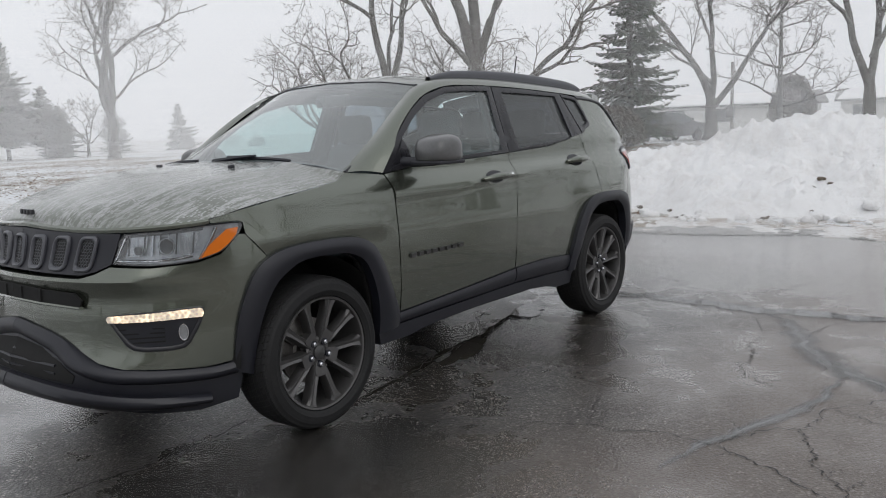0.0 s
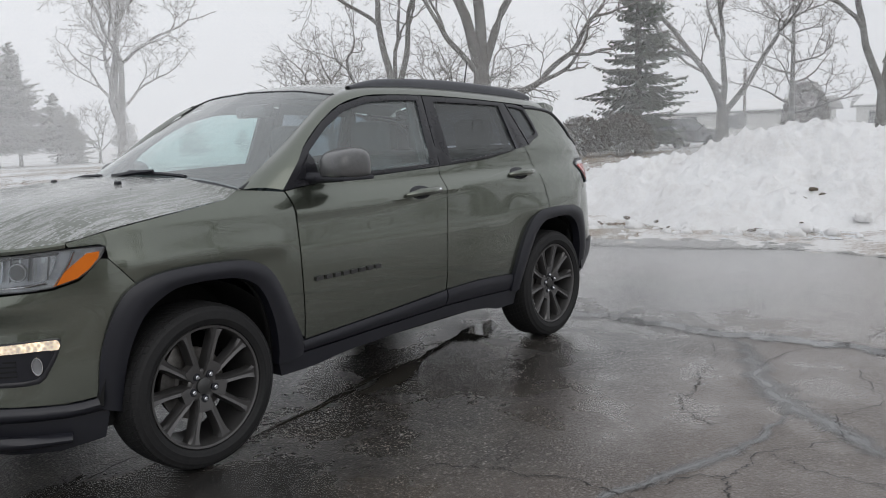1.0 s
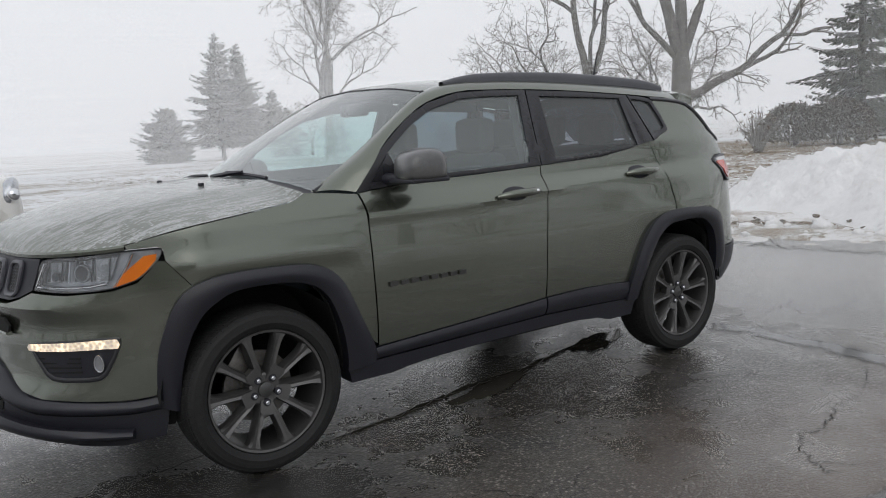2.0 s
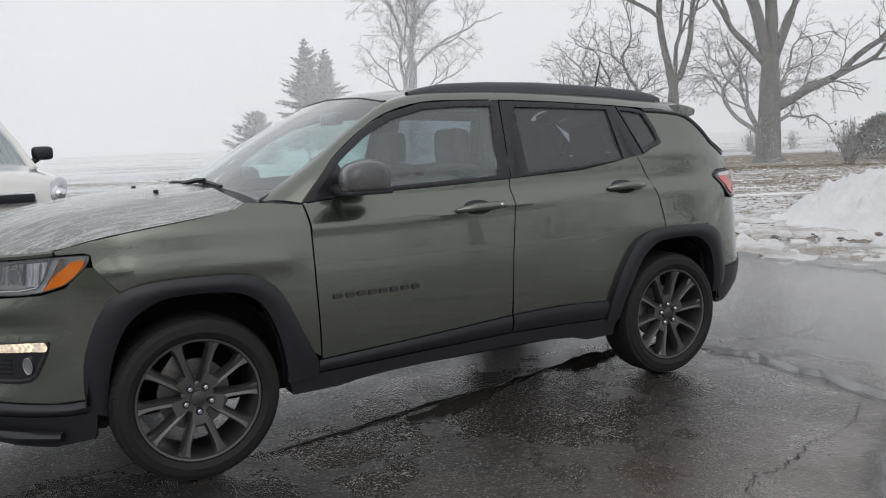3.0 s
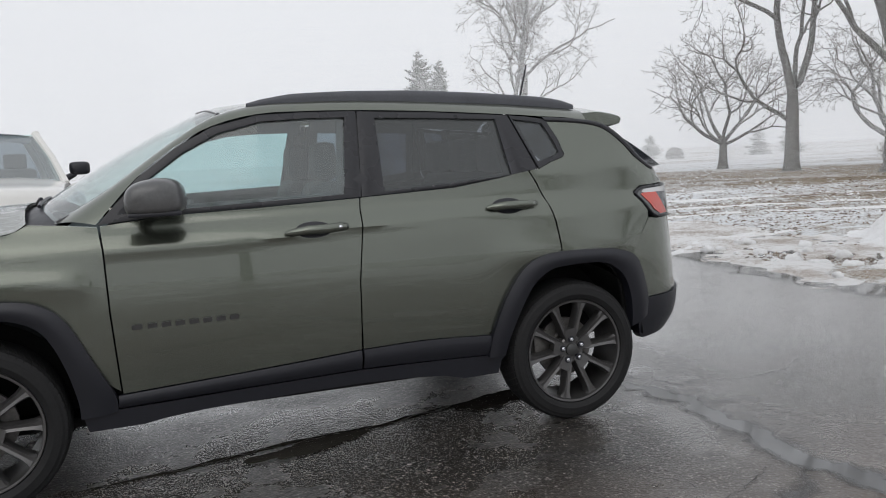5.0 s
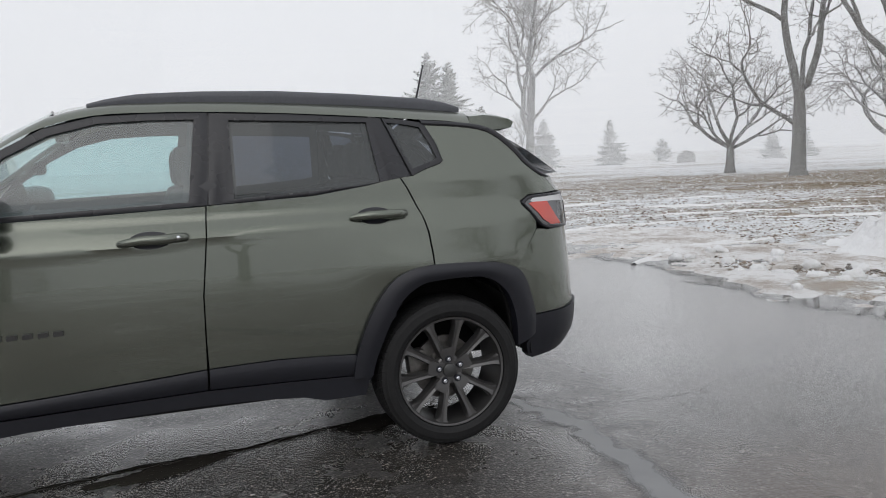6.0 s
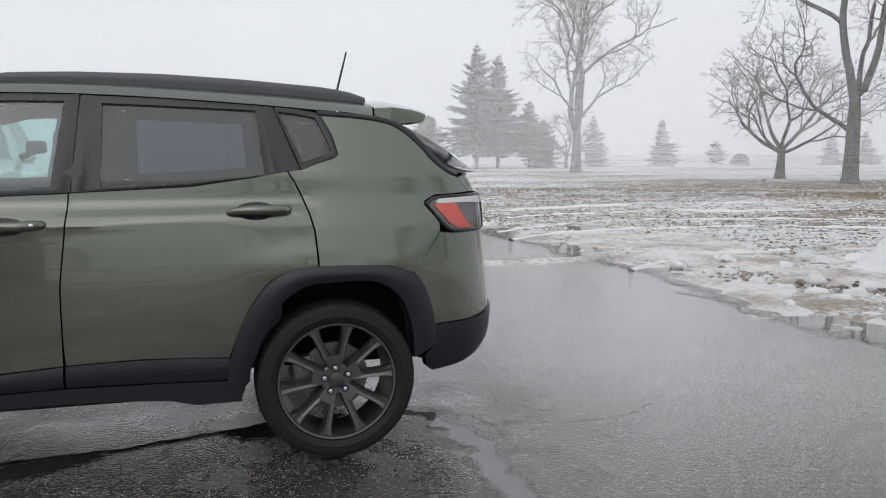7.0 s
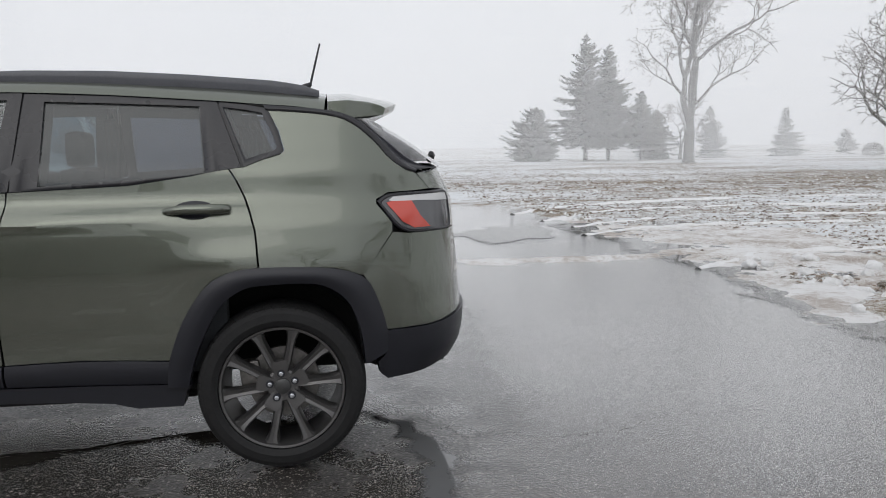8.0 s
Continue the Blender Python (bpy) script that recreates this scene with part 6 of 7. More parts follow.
rut([(5.2, 7.4), (6.6, 8.2), (8.6, 8.4), (11.0, 8.0), (13.5, 7.0)], 0.14, 0.035, 1)
rut([(5.4, 8.6), (7.0, 9.6), (9.4, 10.0), (12.0, 9.6), (15.0, 8.4)], 0.15, 0.03, 2)
rut([(5.2, 9.8), (6.6, 11.2), (9.0, 12.0), (12.5, 12.0), (17.0, 11.0)], 0.15, 0.03, 3)
rut([(5.0, 11.4), (6.8, 13.2), (10.0, 14.4), (15.0, 14.6)], 0.16, 0.03, 4)
rut([(5.4, 3.9), (6.2, 4.6), (7.4, 5.0), (9.0, 4.9)], 0.12, 0.04, 5)


# leaves, stubble and crusts of snow over the field
rng = random.Random(11)
leaves, crusts = Heap(), Heap()
for k in range(46000):
    d = 6 + 44 * rng.random() ** 1.5
    a = radians(rng.uniform(15, 100))
    x, y = d * math.cos(a) + 1.5, d * math.sin(a) - 1.5
    if x < asphalt_edge(y) + 0.9 or pile_height(x, y) > 0.02:
        continue
    if y < 14.5 and x < 5.5:
        continue
    z = 0.012 + 0.05 * fbm(x, y, 0.35, 4, 3.1) + 0.02 * fbm(x, y, 1.7, 3, 9.0)
    r = rng.uniform(0.013, 0.036) * (1 + d * 0.022)
    t = rng.uniform(0, 6.28)
    c, s = math.cos(t) * r, math.sin(t) * r
    h = rng.uniform(0.15, 0.7) * r
    if rng.random() < 0.86:
        leaves.add([(x - c, y - s, z), (x + s * 0.5, y - c * 0.5, z + h), (x + c, y + s, z + 0.3 * h), (x - s * 0.5, y + c * 0.5, z + 0.6 * h)], [(0, 1, 2), (0, 2, 3)])
    else:
        r *= 1.5
        crusts.add([(x - c * 1.6, y - s * 1.6, z - 0.02), (x + s, y - c, z - 0.02), (x + c * 1.6, y + s * 1.6, z - 0.02), (x - s, y + c, z - 0.02), (x, y, z + r * 0.5)], [(0, 1, 4), (1, 2, 4), (2, 3, 4), (3, 0, 4)])
M_LEAF = mat_simple("dead_leaves", (0.24, 0.175, 0.12), rough=0.8, vary=0.5, scale=1.5)
tagged(leaves.end("dead_leaves", M_LEAF, smooth=False), "brown dead leaves and stubble on the field", "leaves", kind="stuff")
tagged(crusts.end("snow_crusts", M_SNOW, smooth=False), "thin crusts of old snow on the field", "snow", kind="stuff")


# ---- trees ----
def bare_tree(place, height, trunk_r, fork, limbs, width, seed, label, droop=0.0, low=0.25, leader=0.0):
    """A leafless tree: a flared trunk, forking limbs and a rounded crown of ever finer twigs.
    limbs: (across, along, up, start height, reach, thickness) seen from the yard; width: the crown's half width."""
    rng = random.Random(seed)
    wood, fine = Heap(), Heap()
    far = math.atan2(place[1] + 4.3, place[0])
    dist = math.hypot(place[0], place[1] + 4.3)
    right, ahead = np.array((math.sin(far), -math.cos(far), 0)), np.array((math.cos(far), math.sin(far), 0))
    least = 0.0066 * dist / 35
    zc, zh = height * (1 + low) / 2, height * (1 - low) / 2

    def shoot(p, d, reach, r, level):
        n = 5 if level < 2 else 4 if level < 4 else 2 if level < 6 else 1
        length = reach * 0.29 * rng.uniform(0.8, 1.2)
        pts, rad = [p], [max(r, least)]
        q = p
        for i in range(n):
            wob = 0.10 + 0.022 * level
            lift = (0.055 if level < 4 else 0.02) - droop * 0.055 * min(level, 5)
            d = d + np.array([rng.gauss(0, wob), rng.gauss(0, wob), rng.gauss(0, wob * 0.7) + lift])
            d = d / np.linalg.norm(d)
            q = q + d * length / n
            pts.append(q)
            rad.append(max(least * (0.75 if level > 5 else 1), r * (1 - 0.24 * (i + 1) / n)))
        (wood if level < 3 else fine).add(*tube(pts, rad, 9 if level == 0 else 6 if level < 3 else 4 if level < 4 else 3, cap=False))
        e = (q[0] ** 2 + q[1] ** 2) / width ** 2 + ((q[2] - zc) / zh) ** 2
        if e > 1.0:
            reach *= 0.60
        if reach < 0.68 or level > 9:
            return
        side = np.array([rng.gauss(0, 1) for _ in range(3)])
        side -= d * (side @ d)
        side /= np.linalg.norm(side) + 1e-9
        a, b = radians(rng.uniform(6, 22)), radians(rng.uniform(28, 52))
        shoot(q, d * math.cos(a) + side * math.sin(a), reach * 0.78, r * 0.76, level + 1)
        shoot(q, d * math.cos(b) - side * math.sin(b), reach * 0.66, r * 0.56, level + 1)
        for _ in range(2 if level > 1 else 1 if level else 0):
            if rng.random() > 0.66:
                continue
            k = rng.randint(1, n - 1) if n > 1 else 1
            o = np.cross(d, side) * (1 if rng.random() < 0.5 else -1)
            c = radians(rng.uniform(40, 68))
            shoot(pts[k], d * math.cos(c) + o * math.sin(c), reach * rng.uniform(0.34, 0.50), r * 0.34, level + 2)

    top = fork * 1.04 if not leader else leader
    stem = [(0, 0, -0.15), (0, 0, 0.08), (0, 0, 0.35), (0.02, 0, fork * 0.45), (0.05, 0.02, fork * 0.8), (0.06, 0.03, top)]
    stem_r = [trunk_r * 1.7, trunk_r * 1.4, trunk_r * 1.12, trunk_r * 0.96, trunk_r * 0.88, trunk_r * (0.70 if not leader else 0.10)]
    wood.add(*tube(stem, stem_r, 14))
    stem = np.array(stem)
    for across, along, up, start, reach, thick in limbs:
        d = right * across + ahead * along + np.array((0, 0, up))
        p = np.array((np.interp(start, stem[:, 2], stem[:, 0]), np.interp(start, stem[:, 2], stem[:, 1]), start - 0.12))
        shoot(p, d / np.linalg.norm(d), reach, trunk_r * thick, 0)
    tree = thing("bare_tree", (place[0], place[1], 0), label, "tree", "bare trees")
    wood.end("trunk", M_BARK, tree, angle=80)
    fine.end("crown", M_TWIG, tree, "leafless twigs", angle=80)
    return tree


def ring_of_limbs(count, z0, z1, up, reach, thick, seed):
    """Limbs set round a stem at rising heights."""
    rng = random.Random(seed)
    out = []
    for k in range(count):
        a = 2.4 * k + rng.uniform(-0.3, 0.3)
        t = k / max(1, count - 1)
        out.append((math.cos(a), math.sin(a), up * rng.uniform(0.7, 1.3), z0 + (z1 - z0) * t, reach * (1 - 0.6 * t) * rng.uniform(0.85, 1.1), thick * (1 - 0.5 * t)))
    return out


bare_tree((24.8, 47.3), 15.8, 0.34, 2.7, [(-0.17, 0.1, 1, 2.5, 12.5, 0.62), (0.17, -0.1, 1, 2.6, 12.5, 0.62), (0.02, 0.25, 1, 2.7, 11, 0.5), (0.95, 0, 0.40, 3.9, 5.6, 0.30), (-0.85, 0.2, 0.62, 4.2, 5.5, 0.30)], 5.4, 3, "tall leafless tree with an open fine-twigged crown in fog", low=0.22)
bare_tree((27.0, 24.6), 16.5, 0.30, 3.5, [(-0.26, 0, 1, 3.5, 13.5, 0.64), (0.46, 0.1, 1, 3.5, 13, 0.56), (-0.98, 0.1, 0.62, 2.3, 7.0, 0.36), (0.1, 0.5, 1, 3.4, 10, 0.40)], 6.4, 8, "tall leafless tree with forked limbs", low=0.16)
bare_tree((27.2, 19.3), 17.5, 0.47, 4.2, [(-0.40, 0, 1, 4.1, 13.5, 0.60), (0.04, 0.1, 1, 4.2, 13.5, 0.60), (1.0, -0.1, 0.55, 2.2, 9.5, 0.44), (0.5, 0.3, 1, 4.1, 11.5, 0.46), (-0.8, -0.3, 0.7, 4.0, 8, 0.32)], 7.2, 14, "massive leafless tree with a thick flared trunk", low=0.16)
bare_tree((28.8, 31.4), 7.4, 0.22, 1.5, [(-1.0, 0, 0.62, 1.45, 6.6, 0.50), (-0.42, 0.2, 1, 1.5, 6.4, 0.50), (0.12, -0.25, 1, 1.5, 6.2, 0.46), (0.62, 0.1, 0.9, 1.5, 6.2, 0.46), (0.98, -0.2, 0.42, 1.4, 6.0, 0.40), (-0.7, -0.6, 0.6, 1.5, 5.5, 0.40), (0.2, 0.8, 0.7, 1.5, 5.5, 0.40)], 4.6, 21, "low spreading leafless orchard tree", droop=0.25, low=0.22)
bare_tree((36.0, 27.0), 8.6, 0.30, 1.4, [(-1.0, 0, 0.55, 1.3, 7.2, 0.46), (0.98, 0.1, 0.55, 1.3, 7.2, 0.46), (-0.4, 0.3, 1, 1.4, 7, 0.44), (0.4, -0.3, 1, 1.4, 7, 0.44), (-0.6, -0.6, 0.7, 1.4, 6.5, 0.40), (0.6, 0.6, 0.7, 1.4, 6.5, 0.40)], 5.8, 27, "wide leafless tree with drooping dense twigs", droop=0.62, low=0.12)
bare_tree((43.1, 14.3), 14.8, 0.36, 2.3, [(-0.36, 0, 1, 2.2, 12, 0.60), (0.10, 0.15, 1, 2.3, 11.5, 0.52), (0.80, 0, 0.95, 1.9, 10.5, 0.50), (-0.8, 0.1, 0.8, 3.4, 6, 0.3)], 6.2, 33, "tall leafless tree with limbs in a V", low=0.18)
bare_tree((45.5, 11.2), 11.0, 0.19, 2.0, ring_of_limbs(15, 1.9, 9.6, 0.16, 5.4, 0.42, 39), 4.8, 39, "young leafless tree with level branches", low=0.12, leader=11.0)
bare_tree((40.5, 5.5), 14.5, 0.32, 2.6, [(-0.30, 0, 1, 2.5, 12, 0.62), (0.14, 0.1, 1, 2.6, 12, 0.6), (0.6, -0.2, 0.9, 4.0, 9, 0.4)], 5.0, 45, "tall leafless tree with steep limbs", low=0.2)
bare_tree((30.0, 60.5), 5.4, 0.13, 1.2, [(-0.5, 0, 1, 1.2, 4.8, 0.5), (0.5, 0.1, 1, 1.2, 4.8, 0.5), (0.0, 0.4, 1, 1.2, 4.6, 0.5), (0.9, 0, 0.6, 1.1, 3.4, 0.4), (-0.9, 0, 0.6, 1.1, 3.4, 0.4)], 2.3, 51, "small leafless tree among the spruces", low=0.25)


def conifer(place, height, radius, clear, seed, label, dense=1.0, round_top=0.0):
    """A spruce: straight trunk, tiers of drooping boughs of uneven length, fanned with needle sprays."""
    rng = random.Random(seed)
    tree = thing("spruce", (place[0], place[1], 0), label, "tree", "spruces")
    finish("trunk", *tube([(0, 0, -0.1), (0, 0, height * 0.4), (0, 0, height)], [0.018 * height, 0.012 * height, 0.01], 8), M_BARK, tree)
    spray = Heap()
    wood = Heap()
    wild = rng.uniform(0, 6.28)
    zw = clear
    while zw < height * 0.985:
        f = (zw - clear) / (height - clear)
        full = 1.28 * (1 - f) ** 0.95 * (1 - 0.30 * max(0.0, 1 - f * 7)) if not round_top else math.sqrt(max(0.02, 1 - (f * 1.0) ** 2))
        r = radius * full * rng.uniform(0.60, 1.10) + 0.10
        n = max(4, int((5.5 + 4.0 * (1 - f)) * dense))
        a0 = rng.uniform(0, 6.28)
        for k in range(n):
            a = a0 + 2 * math.pi * (k + rng.uniform(-0.35, 0.35)) / n
            ln = r * rng.uniform(0.50, 1.18) * (1 + 0.12 * math.sin(a + wild + 3 * f))
            ca, sa = math.cos(a), math.sin(a)
            z = zw + rng.uniform(-0.18, 0.18)
            sag = rng.uniform(0.10, 0.42) * (1.15 - f)
            rise = 0.30 * f + rng.uniform(0.0, 0.12)

            def along(t):
                return np.array((ca * ln * t, sa * ln * t, z + ln * (rise * t - sag * t * t + 0.16 * t ** 4)))
            wood.add(*tube([along(t) for t in (0, 0.35, 0.7, 1.0)], [0.022, 0.016, 0.010, 0.005], 3, cap=False))
            m = max(5, int(ln * 10))
            for i in range(m):
                t = 0.12 + 0.88 * (i + rng.random()) / m
                q = along(t)
                for sgn in (-1, 1):
                    w = (0.42 * ln * (1 - t) + 0.13) * rng.uniform(0.5, 1.0)
                    w = min(w, 0.62)
                    b = a + sgn * rng.uniform(0.45, 1.05)
                    tip = q + np.array((math.cos(b) * w, math.sin(b) * w, -w * rng.uniform(0.05, 0.75)))
                    o = np.array((-math.sin(b), math.cos(b), 0)) * rng.uniform(0.035, 0.065)
                    mid = q * 0.45 + tip * 0.55
                    spray.add([q, mid + o + (0, 0, 0.02), tip, mid - o - (0, 0, 0.06)], [(0, 1, 2), (0, 2, 3)])
        zw += rng.uniform(0.15, 0.30) * (0.75 + 0.03 * height) / dense ** 0.5
    for k in range(5):
        a = 1.26 * k
        tip = np.array((0.05 * math.cos(a), 0.05 * math.sin(a), height * 1.015 - 0.03 * k))
        spray.add([(0, 0, height * 0.955), (0.03 * math.cos(a + 1), 0.03 * math.sin(a + 1), height * 0.985), tip], [(0, 1, 2)])
    tagged(wood.end("branchwork", M_BARK, tree, angle=80), kind="stuff")
    spray.end("crown", M_NEEDLE, tree, "dark green drooping needles", smooth=False)
    return tree


conifer((34.2, 15.0), 12.8, 2.3, 0.9, 1, "tall dark spruce with drooping boughs", 0.95)
conifer((21.3, 58.5), 9.9, 2.9, 1.5, 2, "tall spruce with a bare lower trunk in fog", 1.15)
conifer((24.2, 61.5), 9.5, 2.8, 1.5, 3, "tall spruce with a bare lower trunk in fog", 1.15)
conifer((26.6, 60.5), 5.6, 2.2, 1.2, 4, "half-grown spruce in fog", 1.15)
conifer((17.8, 61.0), 4.2, 2.3, 0.2, 5, "low bushy spruce in fog", 1.6, 1.0)
conifer((28.6, 62.0), 4.2, 1.7, 0.3, 6, "small spruce in fog", 1.2)
conifer((34.0, 63.5), 4.6, 1.4, 0.4, 7, "small spruce in fog", 1.2)
conifer((44.5, 69.5), 4.7, 1.6, 0.3, 8, "small cone-shaped spruce in fog", 1.2)
conifer((51.5, 70.5), 2.7, 1.2, 0.5, 9, "small spruce in fog")
conifer((62.0, 66.0), 3.4, 1.3, 0.3, 10, "small spruce in fog")
conifer((70.0, 70.0), 3.6, 1.4, 0.3, 12, "small spruce in fog")


def shrub(place, w, h, seed, label, mat, twiggy):
    rng = random.Random(seed)
    ob = thing("shrub", (place[0], place[1], 0), label, "shrub", "shrubs")
    stems, leaf = Heap(), Heap()
    for k in range(90 if twiggy else 30):
        a, t = rng.uniform(0, 6.28), rng.uniform(0.1, 0.9)
        end = np.array((math.cos(a) * w * 0.5 * t, math.sin(a) * w * 0.5 * t, h * rng.uniform(0.6, 1.0) * (1.1 - 0.4 * t)))
        mid = end * 0.5 + np.array((rng.gauss(0, 0.06), rng.gauss(0, 0.06), 0.1))
        stems.add(*tube([(0.1 * math.cos(a), 0.1 * math.sin(a), -0.05), mid, end], [0.018, 0.010, 0.004], 3, cap=False))
    tagged(stems.end("branchwork", M_TWIG, ob, angle=80), kind="stuff")
    for k in range(60 if twiggy else 5200):
        a = rng.uniform(0, 6.28)
        b = math.acos(rng.uniform(-0.3, 1))
        rr = rng.uniform(0.72, 1.05) ** 0.5
        p = np.array((math.cos(a) * math.sin(b) * w * 0.5 * rr, math.sin(a) * math.sin(b) * w * 0.5 * rr, h * 0.32 + math.cos(b) * h * 0.66 * rr))
        p += np.array([rng.gauss(0, 0.06) for _ in range(3)])
        if p[2] < 0.03:
            continue
        d = np.array([rng.gauss(0, 1) for _ in range(3)])
        d *= 0.11 / np.linalg.norm(d)
        e = np.cross(d, (0.3, 0.2, 1)) * 0.35
        leaf.add([p - d, p + e, p + d, p - e], [(0, 1, 2, 3)])
    leaf.end("foliage", mat, ob, smooth=False)
    return ob


shrub((49.0, 11.5), 2.7, 3.7, 1, "tall dark clipped evergreen shrub", M_SHRUB, False)
shrub((31.5, 14.6), 3.0, 2.0, 2, "brown dense shrub near the spruce", M_SHRUB, False)
shrub((31.5, 16.6), 2.6, 1.9, 3, "brown dense shrub near the spruce", M_SHRUB, False)
shrub((33.0, 19.5), 2.2, 1.5, 4, "leafless twiggy shrub on the field", M_LEAF, True)
shrub((25.5, 14.4), 1.6, 1.8, 5, "leafless twiggy shrub on the field", M_LEAF, True)
shrub((40.0, 31.0), 1.0, 1.4, 6, "small leafless shrub in the fog", M_LEAF, True)
shrub((44.0, 31.0), 1.0, 1.3, 7, "small leafless shrub in the fog", M_LEAF, True)
shrub((50.5, 65.0), 1.6, 1.2, 8, "low shrub in fog", M_SHRUB, False)


# ---- house, poles and far treeline ----
def gable_house(place, turn, length, depth, eave, ridge, label, siding=None):
    siding = siding or M_SIDING
    ob = thing("house", (place[0], place[1], 0), label, "house")
    ob.rotation_euler = (0, 0, radians(turn))
    bm = bmesh.new()
    box_bm(bm, (-length / 2, -depth / 2, -0.2), (length / 2, depth / 2, eave))
    wall = part("wall", bm, siding, ob, smooth=False)
    for k in range(int(eave / 0.2)):
        bm = bmesh.new()
        box_bm(bm, (-length / 2, -depth / 2 - 0.012, k * 0.2), (length / 2, -depth / 2, k * 0.2 + 0.17))
        part("siding_board", bm, siding, wall, smooth=False)
    o = 0.45
    v = [(-length / 2 - o, -depth / 2 - o, eave), (length / 2 + o, -depth / 2 - o, eave), (length / 2 + o, depth / 2 + o, eave), (-length / 2 - o, depth / 2 + o, eave), (-length / 2 - o, 0, ridge), (length / 2 + o, 0, ridge)]
    v += [(a, b, c + 0.14) for a, b, c in v]
    f = [(0, 1, 5, 4), (2, 3, 4, 5), (6, 10, 11, 7), (8, 11, 10, 9), (0, 6, 7, 1), (2, 8, 9, 3), (0, 4, 10, 6), (4, 3, 9, 10), (1, 7, 11, 5), (5, 11, 8, 2)]
    roof = finish("roof", v, f, M_ROOF, ob, "grey shingle roof", smooth=False)
    w = [(-length / 2 - o + 0.2, -depth / 2 - o + 0.1, eave + 0.16), (length / 2 - 1.5, -depth / 2 - o + 0.1, eave + 0.16), (length / 2 - 1.0, -0.4, ridge + 0.05), (-length / 2 + 0.3, -0.4, ridge + 0.05)]
    finish("roof_snow", w + [(a, b, c + 0.08) for a, b, c in w], [(4, 5, 6, 7), (0, 1, 5, 4), (1, 2, 6, 5), (2, 3, 7, 6), (3, 0, 4, 7)], M_SNOW, roof, "snow left on the roof", smooth=False)
    for x0, x1, z0, z1 in ((-4.6, -3.2, 0.9, 1.9), (-1.2, 0.2, 0.9, 1.9), (4.4, 5.4, 0.9, 1.9)):
        bm = bmesh.new()
        box_bm(bm, (x0 - 0.08, -depth / 2 - 0.05, z0 - 0.08), (x1 + 0.08, -depth / 2, z1 + 0.08))
        win = part("window", bm, M_SIDING, ob, "white framed window", smooth=False)
        bm = bmesh.new()
        box_bm(bm, (x0, -depth / 2 - 0.07, z0), (x1, -depth / 2 - 0.051, z1))
        part("pane", bm, M_DARKGLASS, win, smooth=False)
    bm = bmesh.new()
    box_bm(bm, (1.2, -depth / 2 - 0.04, 0.0), (3.7, -depth / 2, 2.0))
    part("garage_door", bm, M_SIDING, ob, smooth=False)
    return ob


gable_house((63.0, 20.5), -70, 13.0, 8.0, 2.05, 3.0, "low pale bungalow with snow on its roof")
gable_house((75.0, 9.0), -80, 11.0, 8.0, 2.2, 3.2, "low pale bungalow far off in fog")
for (x, y), h, top in (((53.5, 16.8), 5.0, True), ((50.0, 6.4), 5.4, False)):
    pole = thing("utility_pole", (x, y, 0), "weathered wooden utility pole", "pole", "utility poles")
    finish("post", *tube([(0, 0, -0.2), (0, 0, h)], [0.13, 0.10], 10), M_POLE, pole)
    if top:
        bm = bmesh.new()
        box_bm(bm, (-0.45, -0.25, 1.2), (-0.14, 0.25, 2.0), 0.05)
        part("meter_box", bm, M_ROOF, pole)


